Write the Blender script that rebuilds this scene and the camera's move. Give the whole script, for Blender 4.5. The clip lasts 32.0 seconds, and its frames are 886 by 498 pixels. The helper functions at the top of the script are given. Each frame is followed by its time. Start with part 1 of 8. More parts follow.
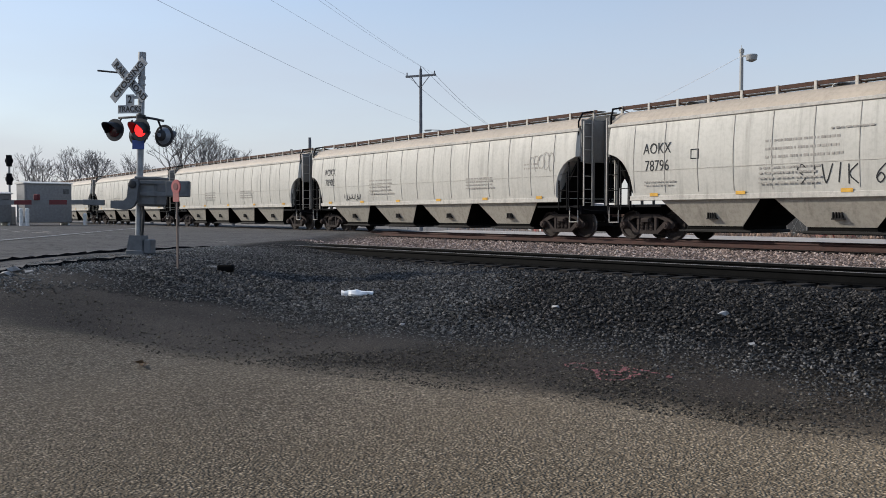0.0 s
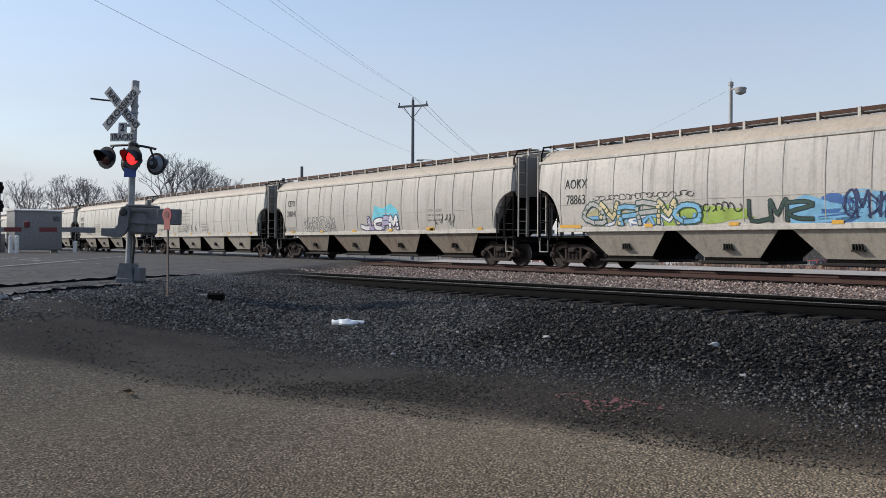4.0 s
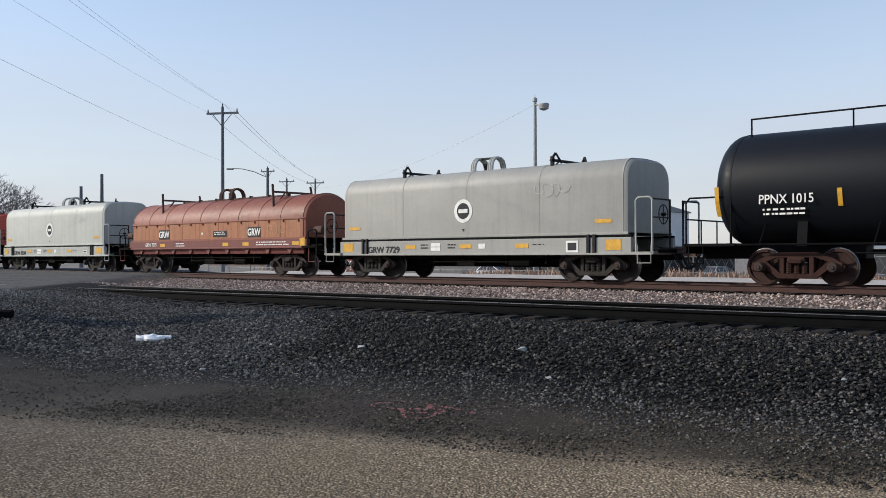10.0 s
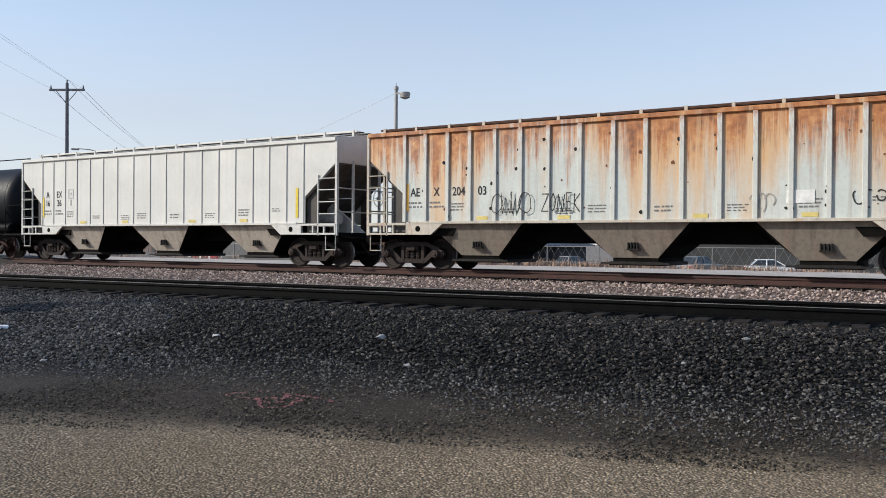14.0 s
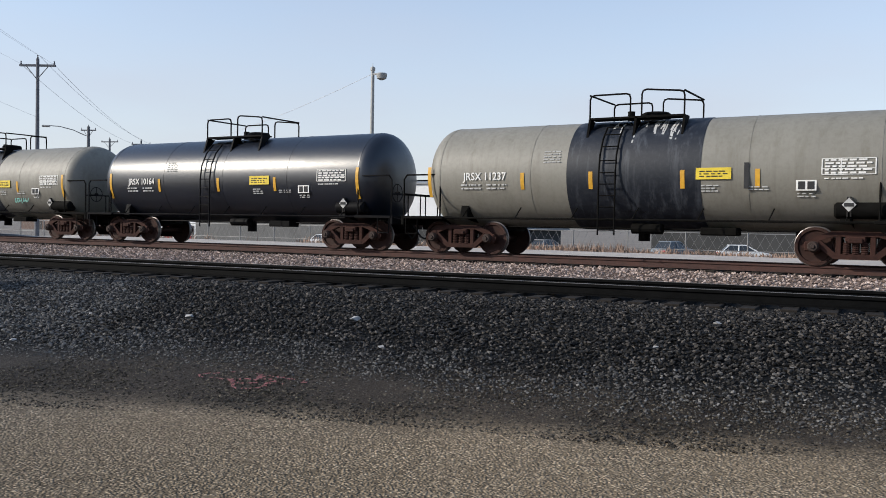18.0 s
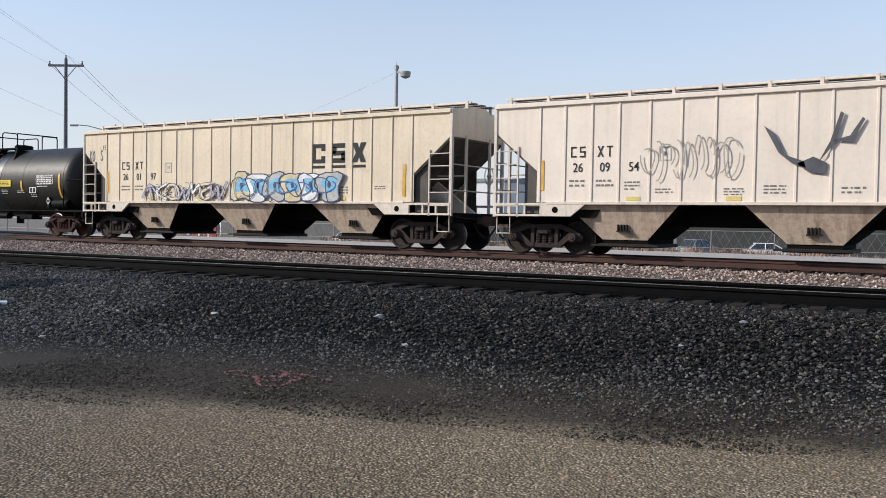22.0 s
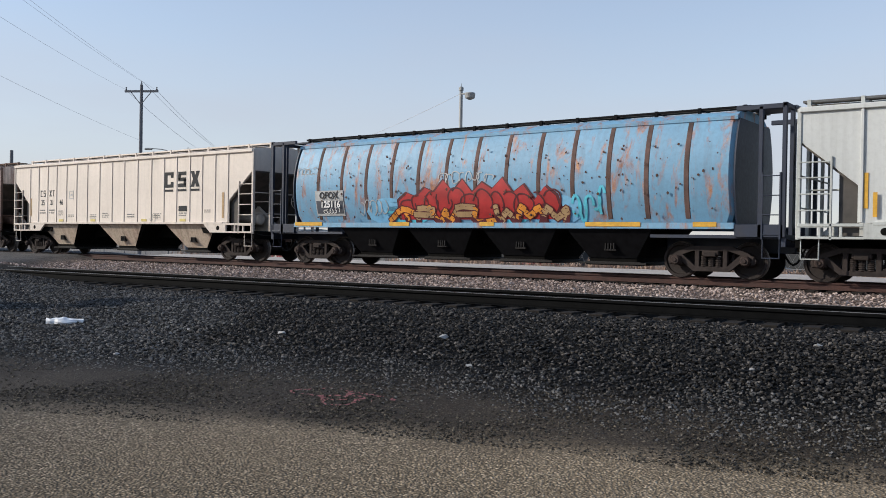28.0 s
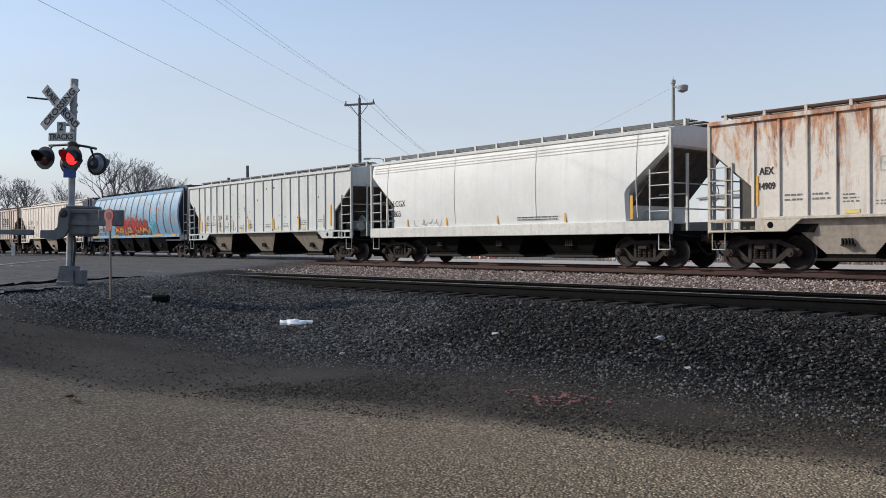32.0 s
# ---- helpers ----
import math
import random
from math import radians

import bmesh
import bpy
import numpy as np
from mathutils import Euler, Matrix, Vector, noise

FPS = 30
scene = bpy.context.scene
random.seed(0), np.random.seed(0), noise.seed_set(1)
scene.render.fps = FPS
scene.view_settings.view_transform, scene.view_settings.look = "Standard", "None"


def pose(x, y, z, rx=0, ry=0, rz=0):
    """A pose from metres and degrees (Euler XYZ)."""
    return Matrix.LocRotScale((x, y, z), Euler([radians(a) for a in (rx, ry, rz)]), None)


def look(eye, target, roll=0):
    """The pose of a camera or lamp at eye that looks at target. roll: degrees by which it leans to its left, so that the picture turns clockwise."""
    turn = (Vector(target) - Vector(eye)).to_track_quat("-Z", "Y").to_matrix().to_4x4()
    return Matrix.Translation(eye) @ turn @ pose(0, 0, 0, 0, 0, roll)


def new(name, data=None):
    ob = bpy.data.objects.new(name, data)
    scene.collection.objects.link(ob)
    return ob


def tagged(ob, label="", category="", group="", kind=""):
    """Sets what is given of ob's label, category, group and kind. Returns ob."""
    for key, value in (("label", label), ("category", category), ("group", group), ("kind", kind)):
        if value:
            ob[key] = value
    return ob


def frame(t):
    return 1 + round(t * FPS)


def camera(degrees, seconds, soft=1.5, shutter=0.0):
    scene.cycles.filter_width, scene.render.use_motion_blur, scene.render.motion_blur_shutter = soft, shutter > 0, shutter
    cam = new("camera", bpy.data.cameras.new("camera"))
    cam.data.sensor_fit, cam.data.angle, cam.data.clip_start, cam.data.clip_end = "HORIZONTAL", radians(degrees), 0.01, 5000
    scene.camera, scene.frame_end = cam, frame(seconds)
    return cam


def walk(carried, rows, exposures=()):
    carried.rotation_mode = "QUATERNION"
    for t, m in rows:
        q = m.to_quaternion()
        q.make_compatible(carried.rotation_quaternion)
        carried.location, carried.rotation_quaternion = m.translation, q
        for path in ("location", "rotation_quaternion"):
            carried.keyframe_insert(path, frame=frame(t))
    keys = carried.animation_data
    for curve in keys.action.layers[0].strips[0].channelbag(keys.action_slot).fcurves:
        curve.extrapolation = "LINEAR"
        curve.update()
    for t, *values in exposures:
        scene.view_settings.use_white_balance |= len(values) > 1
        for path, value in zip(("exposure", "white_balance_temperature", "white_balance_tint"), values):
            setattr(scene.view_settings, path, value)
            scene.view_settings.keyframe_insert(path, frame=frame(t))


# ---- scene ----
EXPOSURE, SKY, SUN = 0.5, 0.135, 2.9
EYE = 1.6


def at(z_eye):
    return EYE + z_eye


# the camera is held by a standing person and only turns
TURNS = [
    (0.0, 87.79, 0.04, 54.02),
    (0.5, 88.29, -0.23, 54.00),
    (1.0, 88.69, -0.32, 54.06),
    (1.5, 88.91, -0.36, 54.03),
    (2.0, 89.14, -0.33, 54.03),
    (2.5, 89.32, -0.29, 53.94),
    (4.5, 89.82, -0.29, 53.35),
    (5.0, 89.92, -0.28, 53.28),
    (5.5, 89.99, -0.29, 53.07),
    (6.0, 90.06, -0.24, 52.98),
    (6.5, 90.16, -0.28, 53.00),
    (7.0, 90.22, -0.26, 53.02),
    (7.5, 90.17, -0.24, 52.96),
    (8.0, 90.08, -0.20, 52.94),
    (8.5, 90.08, -0.15, 52.81),
    (9.0, 90.18, -0.08, 52.43),
    (9.5, 90.23, 0.10, 49.37),
    (9.8, 90.34, 0.16, 43.65),
    (10.0, 90.38, 0.18, 41.40),
    (10.5, 90.39, 0.34, 37.92),
    (11.0, 90.54, 0.57, 36.84),
    (11.5, 90.45, 0.54, 35.90),
    (12.0, 90.38, 0.38, 35.23),
    (12.5, 90.17, 0.15, 34.45),
    (13.0, 90.00, 0.02, 33.56),
    (13.5, 89.82, -0.19, 32.79),
    (14.0, 89.61, -0.40, 32.29),
    (14.5, 89.38, -0.49, 31.82),
    (16.5, 88.75, -0.88, 30.87),
    (17.0, 88.60, -0.94, 30.59),
    (17.5, 88.49, -0.99, 30.53),
    (18.0, 88.48, -1.01, 30.69),
    (18.5, 88.52, -1.02, 30.75),
    (19.0, 88.49, -1.02, 30.82),
    (19.5, 88.41, -1.02, 30.89),
    (20.0, 88.33, -1.09, 30.90),
    (20.5, 88.28, -1.11, 30.84),
    (21.0, 88.35, -1.11, 30.85),
    (21.5, 88.39, -1.05, 31.08),
    (22.0, 88.33, -0.99, 32.23),
    (22.5, 88.16, -0.84, 33.61),
    (23.0, 88.12, -0.74, 34.33),
    (23.5, 88.18, -0.64, 34.77),
    (24.0, 88.34, -0.47, 34.82),
    (24.5, 88.53, -0.39, 34.84),
    (25.0, 88.64, -0.29, 34.75),
    (25.5, 88.70, -0.32, 34.61),
    (26.0, 88.91, -0.28, 33.88),
    (26.1, 89.12, -0.34, 31.80),
    (26.2, 89.36, -0.40, 29.53),
    (26.3, 89.69, -0.50, 26.35),
    (26.4, 90.00, -0.59, 23.39),
    (26.5, 90.31, -0.68, 20.40),
    (28.5, 89.32, -0.73, 42.29),
    (29.0, 89.13, -0.27, 45.37),
    (29.5, 88.80, 0.03, 47.58),
    (30.0, 88.88, 0.49, 49.02),
    (30.5, 89.14, 0.56, 49.52),
    (31.0, 89.35, 0.48, 49.85),
    (31.5, 89.43, 0.39, 50.04),
    (32.0, 89.59, 0.37, 50.10),
]
cam = camera(53.45, 32.0, soft=0.9)
walk(cam, [(t, pose(0, 0, EYE, a, b, c)) for t, a, b, c in TURNS], exposures=[(0.0, EXPOSURE), (8.5, EXPOSURE), (11.0, EXPOSURE + 0.15), (25.8, EXPOSURE + 0.15), (26.7, EXPOSURE), (32.0, EXPOSURE)])

# ---- light ----
SUN_ELEVATION, SUN_AZIMUTH = 28.0, 231.0   # degrees; azimuth clockwise from +y
world = bpy.data.worlds.new("world")
scene.world = world
world.use_nodes = True
wn, wl = world.node_tree.nodes, world.node_tree.links
sky = wn.new("ShaderNodeTexSky")
sky.sky_type = "NISHITA"
sky.sun_disc = False
sky.sun_elevation, sky.sun_rotation = radians(SUN_ELEVATION), radians(SUN_AZIMUTH)
sky.air_density, sky.dust_density, sky.ozone_density = 1.0, 0.45, 1.4
wn["Background"].inputs["Strength"].default_value = SKY
# a thin milky haze with faint streaks of high cloud
haze, cloud, spread_out, soft_mix = (wn.new("ShaderNode" + k) for k in ("Mix", "TexNoise", "Mapping", "MapRange"))
where = wn.new("ShaderNodeTexCoord")
spread_out.inputs["Scale"].default_value = (1.2, 1.2, 5.0)
cloud.inputs["Scale"].default_value, cloud.inputs["Detail"].default_value = 1.6, 5.0
soft_mix.inputs[1].default_value, soft_mix.inputs[2].default_value = 0.35, 0.75
soft_mix.inputs[3].default_value, soft_mix.inputs[4].default_value = 0.68, 0.97
haze.data_type = "RGBA"
haze.inputs[7].default_value = (2.90, 2.965, 3.385, 1)
wl.new(where.outputs["Generated"], spread_out.inputs["Vector"])
wl.new(spread_out.outputs["Vector"], cloud.inputs["Vector"])
wl.new(cloud.outputs["Fac"], soft_mix.inputs[0])
# the haze thins out overhead
high, thin, part_up = (wn.new("ShaderNode" + k) for k in ("MapRange", "Math", "SeparateXYZ"))
high.inputs[1].default_value, high.inputs[2].default_value = 0.05, 0.46
high.inputs[3].default_value, high.inputs[4].default_value = 1.0, 0.08
thin.operation = "MULTIPLY"
wl.new(where.outputs["Generated"], part_up.inputs[0])
wl.new(part_up.outputs[2], high.inputs[0])
wl.new(soft_mix.outputs[0], thin.inputs[0])
wl.new(high.outputs[0], thin.inputs[1])
wl.new(thin.outputs[0], haze.inputs[0])
wl.new(sky.outputs["Color"], haze.inputs[6])
wl.new(haze.outputs[2], wn["Background"].inputs["Color"])
sun = new("sun", bpy.data.lights.new("sun", "SUN"))
sun.data.energy, sun.data.angle, sun.data.color = SUN, radians(0.9), (1.0, 0.93, 0.82)
_a, _e = radians(SUN_AZIMUTH), radians(SUN_ELEVATION)
SUN_WAY = Vector((math.sin(_a) * math.cos(_e), math.cos(_a) * math.cos(_e), math.sin(_e)))
sun.matrix_world = look(SUN_WAY * 60, (0, 0, 0))


# ---- materials ----
class Nodes:
    """A small builder of node materials."""

    def __init__(self, name, rough=0.6, metal=0.0):
        self.m = bpy.data.materials.new(name)
        self.m.use_nodes = True
        self.t = self.m.node_tree
        self.b = self.t.nodes["Principled BSDF"]
        self.b.inputs["Roughness"].default_value = rough
        self.b.inputs["Metallic"].default_value = metal
        self.co = self.t.nodes.new("ShaderNodeTexCoord").outputs["Object"]

    def link(self, a, b):
        self.t.links.new(a, b)

    def mapped(self, scale):
        n = self.t.nodes.new("ShaderNodeMapping")
        n.inputs["Scale"].default_value = scale if isinstance(scale, tuple) else (scale,) * 3
        self.link(self.co, n.inputs["Vector"])
        return n.outputs["Vector"]

    def noise(self, scale, detail=4, rough=0.6, distort=0.0):
        n = self.t.nodes.new("ShaderNodeTexNoise")
        n.inputs["Scale"].default_value = 1.0
        n.inputs["Detail"].default_value = detail
        n.inputs["Roughness"].default_value = rough
        n.inputs["Distortion"].default_value = distort
        self.link(self.mapped(scale), n.inputs["Vector"])
        return n.outputs["Fac"]

    def cells(self, scale, what="Distance"):
        n = self.t.nodes.new("ShaderNodeTexVoronoi")
        n.inputs["Scale"].default_value = 1.0
        self.link(self.mapped(scale), n.inputs["Vector"])
        return n.outputs[what]

    def ramp(self, fac, stops):
        n = self.t.nodes.new("ShaderNodeValToRGB")
        els = n.color_ramp.elements
        while len(els) < len(stops):
            els.new(0.5)
        for e, (p, c) in zip(els, stops):
            e.position = p
            e.color = (*c, 1) if isinstance(c, tuple) else (c, c, c, 1)
        self.link(fac, n.inputs["Fac"])
        return n.outputs["Color"]

    def mix(self, fac, a, b, mode="MIX"):
        n = self.t.nodes.new("ShaderNodeMix")
        n.data_type, n.blend_type = "RGBA", mode
        for v, i in ((fac, 0), (a, 6), (b, 7)):
            if isinstance(v, (int, float)):
                n.inputs[i].default_value = v if i == 0 else (v, v, v, 1)
            elif isinstance(v, tuple):
                n.inputs[i].default_value = (*v, 1)
            else:
                self.link(v, n.inputs[i])
        return n.outputs[2]

    def math(self, op, a, b=0.0):
        n = self.t.nodes.new("ShaderNodeMath")
        n.operation = op
        n.use_clamp = op == "MULTIPLY"
        for v, i in ((a, 0), (b, 1)):
            if isinstance(v, (int, float)):
                n.inputs[i].default_value = v
            else:
                self.link(v, n.inputs[i])
        return n.outputs[0]

    def axis(self, which):
        n = self.t.nodes.new("ShaderNodeSeparateXYZ")
        self.link(self.co, n.inputs[0])
        return n.outputs[which]

    def attribute(self, name):
        n = self.t.nodes.new("ShaderNodeAttribute")
        n.attribute_name = name
        return n.outputs["Fac"]

    def chance(self):
        return self.t.nodes.new("ShaderNodeObjectInfo").outputs["Random"]

    def island(self):
        return self.t.nodes.new("ShaderNodeNewGeometry").outputs["Random Per Island"]

    def gloss(self, v):
        self.b.inputs["Specular IOR Level"].default_value = v

    def colour(self, c):
        self.link(c, self.b.inputs["Base Color"])

    def roughness(self, fac, lo, hi):
        self.link(self.ramp(fac, [(0.0, lo), (1.0, hi)]), self.b.inputs["Roughness"])

    def bump(self, height, strength=0.3, distance=0.02):
        n = self.t.nodes.new("ShaderNodeBump")
        n.inputs["Strength"].default_value, n.inputs["Distance"].default_value = strength, distance
        self.link(height, n.inputs["Height"])
        self.link(n.outputs[0], self.b.inputs["Normal"])


def plain(name, c, rough=0.6, metal=0.0, vary=0.25, scale=6.0, bump=0.0):
    """A colour with a coarse and a fine variation."""
    n = Nodes(name, rough, metal)
    a = n.noise(scale, 5)
    f = n.noise(scale * 9, 3)
    d = tuple(v * (1 - vary) for v in c)
    u = tuple(min(1.0, v * (1 + vary * 0.5)) for v in c)
    col = n.mix(n.ramp(a, [(0.3, 0.0), (0.7, 1.0)]), d, u)
    col = n.mix(n.math("MULTIPLY", f, 0.35 * vary), col, tuple(v * 0.5 for v in c))
    n.colour(col)
    n.roughness(a, max(0.05, rough - 0.12), min(1, rough + 0.12))
    if max(c) < 0.06 and rough > 0.5:
        n.gloss(0.2 if max(c) > 0.012 else 0.06)
    if bump:
        n.bump(f, bump, 0.01)
    return n.m


def car_paint(name, c, dirt=(0.10, 0.085, 0.07), streaks=0.4, rust=0.0, rust_high=0.0, rough=0.5, dust=0.25, gloss=0.5, heavy=0.0, runs=False, wash=0.0):
    """Weathered paint on steel: faded patches, streaks that run down, rust where the paint has gone."""
    n = Nodes(name, rough)
    big = n.noise(0.5, 4)
    base = n.mix(n.ramp(big, [(0.3, 0.0), (0.75, 1.0)]), tuple(v * 0.86 for v in c), tuple(min(1, v * 1.06) for v in c))
    run = n.noise((5.0, 3.0, 0.22), 5, 0.65)
    run = n.ramp(run, [(0.50, 0.0), (0.78, 1.0)])
    col = n.mix(n.math("MULTIPLY", run, streaks), base, dirt)
    if heavy:
        wide = n.ramp(n.noise((1.5, 1.0, 0.13), 8, 0.74, 0.3), [(0.49, 0.0), (0.61, 1.0)])
        col = n.mix(n.math("MULTIPLY", wide, heavy), col, (0.205, 0.090, 0.064))
        thin = n.ramp(n.noise((5.0, 3.0, 0.42), 7, 0.78, 0.4), [(0.55, 0.0), (0.72, 1.0)])
        col = n.mix(n.math("MULTIPLY", thin, heavy * 0.75), col, dirt)
    fine = n.noise(9.0, 5, 0.7)
    col = n.mix(n.math("MULTIPLY", n.ramp(fine, [(0.45, 0.0), (0.8, 1.0)]), dust), col, dirt)
    if wash:
        up = n.ramp(n.math("MULTIPLY", n.axis(2), 0.22), [(0.40, 0.0), (0.95, 0.30)])
        far = n.ramp(n.noise((0.42, 0.4, 0.05), 3), [(0.36, 0.0), (0.64, 0.30)])
        soak = n.ramp(n.math("ADD", n.math("ADD", n.noise((1.6, 1.0, 0.18), 7, 0.7), up), far), [(0.70, 0.0), (1.0, 1.0)])
        col = n.mix(n.math("MULTIPLY", soak, wash), col, (0.58, 0.315, 0.115))
    if rust or rust_high:
        spots = n.noise((2.4, 2.0, 0.55), 7, 0.72, 0.5) if not runs else n.noise((3.6, 2.0, 0.16), 8, 0.75, 0.35)
        if rust_high:
            up = n.ramp(n.math("MULTIPLY", n.axis(2), 0.22), [(0.45, 0.0), (0.98, 1.0)])
            spots = n.math("ADD", spots, n.math("MULTIPLY", up, rust_high))
        lo = 0.74 - 0.28 * rust
        mask = n.math("MULTIPLY", n.ramp(spots, [(lo, 0.0), (min(0.99, lo + 0.14), 1.0)]), 0.92)
        rcol = n.ramp(n.noise(3.5, 5, 0.7), [(0.30, (0.11, 0.033, 0.012)), (0.5, (0.34, 0.110, 0.028)), (0.7, (0.54, 0.26, 0.085))])
        col = n.mix(mask, col, rcol)
    n.colour(col)
    n.roughness(fine, rough - 0.1, min(1, rough + 0.25))
    n.gloss(gloss)
    n.bump(fine, 0.08, 0.01)
    return n.m


# ---- building in mesh code ----
class Shape:
    """Collects faces for one mesh."""

    def __init__(self):
        self.v, self.f = [], []

    def add(self, verts, faces):
        o = len(self.v)
        self.v += [tuple(p) for p in verts]
        self.f += [tuple(o + i for i in q) for q in faces]
        return self

    def box(self, x0, x1, y0, y1, z0, z1, c=0.0):
        """A box, its edges chamfered by c."""
        if x0 > x1:
            x0, x1 = x1, x0
        if y0 > y1:
            y0, y1 = y1, y0
        if z0 > z1:
            z0, z1 = z1, z0
        if c <= 0:
            p = [(x, y, z) for x in (x0, x1) for y in (y0, y1) for z in (z0, z1)]
            return self.add(p, [(0, 1, 3, 2), (4, 6, 7, 5), (0, 4, 5, 1), (2, 3, 7, 6), (0, 2, 6, 4), (1, 5, 7, 3)])
        c = min(c, (x1 - x0) / 2.01, (y1 - y0) / 2.01, (z1 - z0) / 2.01)
        v, idx = [], {}
        for i, x in enumerate((x0, x1)):
            for j, y in enumerate((y0, y1)):
                for k, z in enumerate((z0, z1)):
                    sx, sy, sz = (1 - 2 * i) * c, (1 - 2 * j) * c, (1 - 2 * k) * c
                    for a, p in enumerate(((x, y + sy, z + sz), (x + sx, y, z + sz), (x + sx, y + sy, z))):
                        idx[i, j, k, a] = len(v)
                        v.append(p)
        F = []
        for s in (0, 1):
            F.append([idx[s, j, k, 0] for j, k in ((0, 0), (0, 1), (1, 1), (1, 0))])
            F.append([idx[j, s, k, 1] for j, k in ((0, 0), (1, 0), (1, 1), (0, 1))])
            F.append([idx[j, k, s, 2] for j, k in ((0, 0), (0, 1), (1, 1), (1, 0))])
        for p in (0, 1):
            for q in (0, 1):
                F.append([idx[p, q, 0, 0], idx[p, q, 1, 0], idx[p, q, 1, 1], idx[p, q, 0, 1]])
                F.append([idx[p, 0, q, 0], idx[p, 1, q, 0], idx[p, 1, q, 2], idx[p, 0, q, 2]])
                F.append([idx[0, p, q, 1], idx[1, p, q, 1], idx[1, p, q, 2], idx[0, p, q, 2]])
        for i in (0, 1):
            for j in (0, 1):
                for k in (0, 1):
                    F.append([idx[i, j, k, a] for a in range(3)])
        return self.add(v, F)

    def slab(self, poly, lo, hi, axis="y"):
        """A polygon drawn in two axes, made thick along the third."""
        n = len(poly)
        put = {"y": lambda a, b, t: (a, t, b), "x": lambda a, b, t: (t, a, b), "z": lambda a, b, t: (a, b, t)}[axis]
        v = [put(a, b, lo) for a, b in poly] + [put(a, b, hi) for a, b in poly]
        f = [tuple(range(n)), tuple(range(2 * n - 1, n - 1, -1))]
        f += [(i, i + n, (i + 1) % n + n, (i + 1) % n) for i in range(n)]
        return self.add(v, f)

    def loft(self, rings, closed=True, caps=True):
        n = len(rings[0])
        v = [p for r in rings for p in r]
        f = []
        for k in range(len(rings) - 1):
            for i in range(n if closed else n - 1):
                j = (i + 1) % n
                f.append((k * n + i, k * n + j, (k + 1) * n + j, (k + 1) * n + i))
        if caps and closed:
            f.append(tuple(range(n - 1, -1, -1)))
            f.append(tuple((len(rings) - 1) * n + i for i in range(n)))
        return self.add(v, f)

    def rod(self, p, q, r, n=6, r2=None):
        p, q = Vector(p), Vector(q)
        d = (q - p).normalized()
        a = d.orthogonal().normalized()
        b = d.cross(a)
        r2 = r if r2 is None else r2
        ring = lambda c, s: [c + (a * math.cos(t) + b * math.sin(t)) * s for t in (2 * math.pi * i / n for i in range(n))]
        return self.loft([ring(p, r), ring(q, r2)])

    def pipe(self, pts, r, n=6):
        pts = [Vector(p) for p in pts]
        rings, a = [], None
        for i, p in enumerate(pts):
            u = (p - pts[i - 1]).normalized() if i else (pts[1] - p).normalized()
            w = (pts[i + 1] - p).normalized() if i < len(pts) - 1 else u
            d = (u + w).normalized() if (u + w).length > 1e-6 else u
            a = d.orthogonal().normalized() if a is None else (a - d * a.dot(d)).normalized()
            b = d.cross(a)
            k = min(1.6, 1 / max(0.35, d.dot(u)))
            rings.append([p + (a * math.cos(t) + b * math.sin(t)) * r * k for t in (2 * math.pi * j / n for j in range(n))])
        return self.loft(rings)

    def turned(self, profile, centre=(0, 0, 0), axis="y", n=20):
        """A profile of (along, radius) turned round an axis."""
        cx, cy, cz = centre
        rings = []
        for u, r in profile:
            ring = []
            for i in range(n):
                t = 2 * math.pi * i / n
                a, b = r * math.cos(t), r * math.sin(t)
                ring.append({"y": (cx + a, cy + u, cz + b), "x": (cx + u, cy + a, cz + b), "z": (cx + a, cy + b, cz + u)}[axis])
            rings.append(ring)
        return self.loft(rings)

    def mesh(self, name, smooth=False):
        me = bpy.data.meshes.new(name)
        me.from_pydata(self.v, [], self.f)
        bm = bmesh.new()
        bm.from_mesh(me)
        bmesh.ops.recalc_face_normals(bm, faces=bm.faces)
        bm.to_mesh(me)
        bm.free()
        if smooth:
            me.shade_smooth()
            me.set_sharp_from_angle(angle=radians(35))
        me.update()
        return me


MESHES = {}


def part(name, shape, material, parent=None, label="", m=None, smooth=False, kind=""):
    """Links a shape (or a mesh made before) as one mesh object under a thing or a part."""
    me = shape if isinstance(shape, bpy.types.Mesh) else shape.mesh(name, smooth)
    if not me.materials:
        me.materials.append(material)
    ob = new(name, me)
    ob.parent = parent
    if m is not None:
        ob.matrix_basis = m
    return tagged(ob, label, kind=kind)


def thing(name, label, category, m=None, group="", kind=""):
    ob = new(name)
    ob.empty_display_size = 0.2
    if m is not None:
        ob.matrix_basis = m
    return tagged(ob, label, category, group, kind)


def letters(text, size, depth=0.004, bold=0.0, wide=1.0):
    """A mesh of the built-in font, standing in the xz plane, its face towards -y, centred."""
    key = (text, size, bold, wide)
    if key in MESHES:
        return MESHES[key].copy()
    cu = bpy.data.curves.new("letters", "FONT")
    cu.body, cu.size, cu.extrude, cu.align_x, cu.align_y, cu.offset, cu.resolution_u = text, size, depth / 2, "CENTER", "CENTER", bold, 3
    ob = bpy.data.objects.new("letters", cu)
    scene.collection.objects.link(ob)
    dg = bpy.context.evaluated_depsgraph_get()
    dg.update()
    me = bpy.data.meshes.new_from_object(ob.evaluated_get(dg))
    bpy.data.objects.remove(ob)
    me.transform(Matrix.Diagonal((wide, 1, 1, 1)))
    me.transform(Matrix.Rotation(radians(90), 4, "X"))
    MESHES[key] = me
    return me.copy()


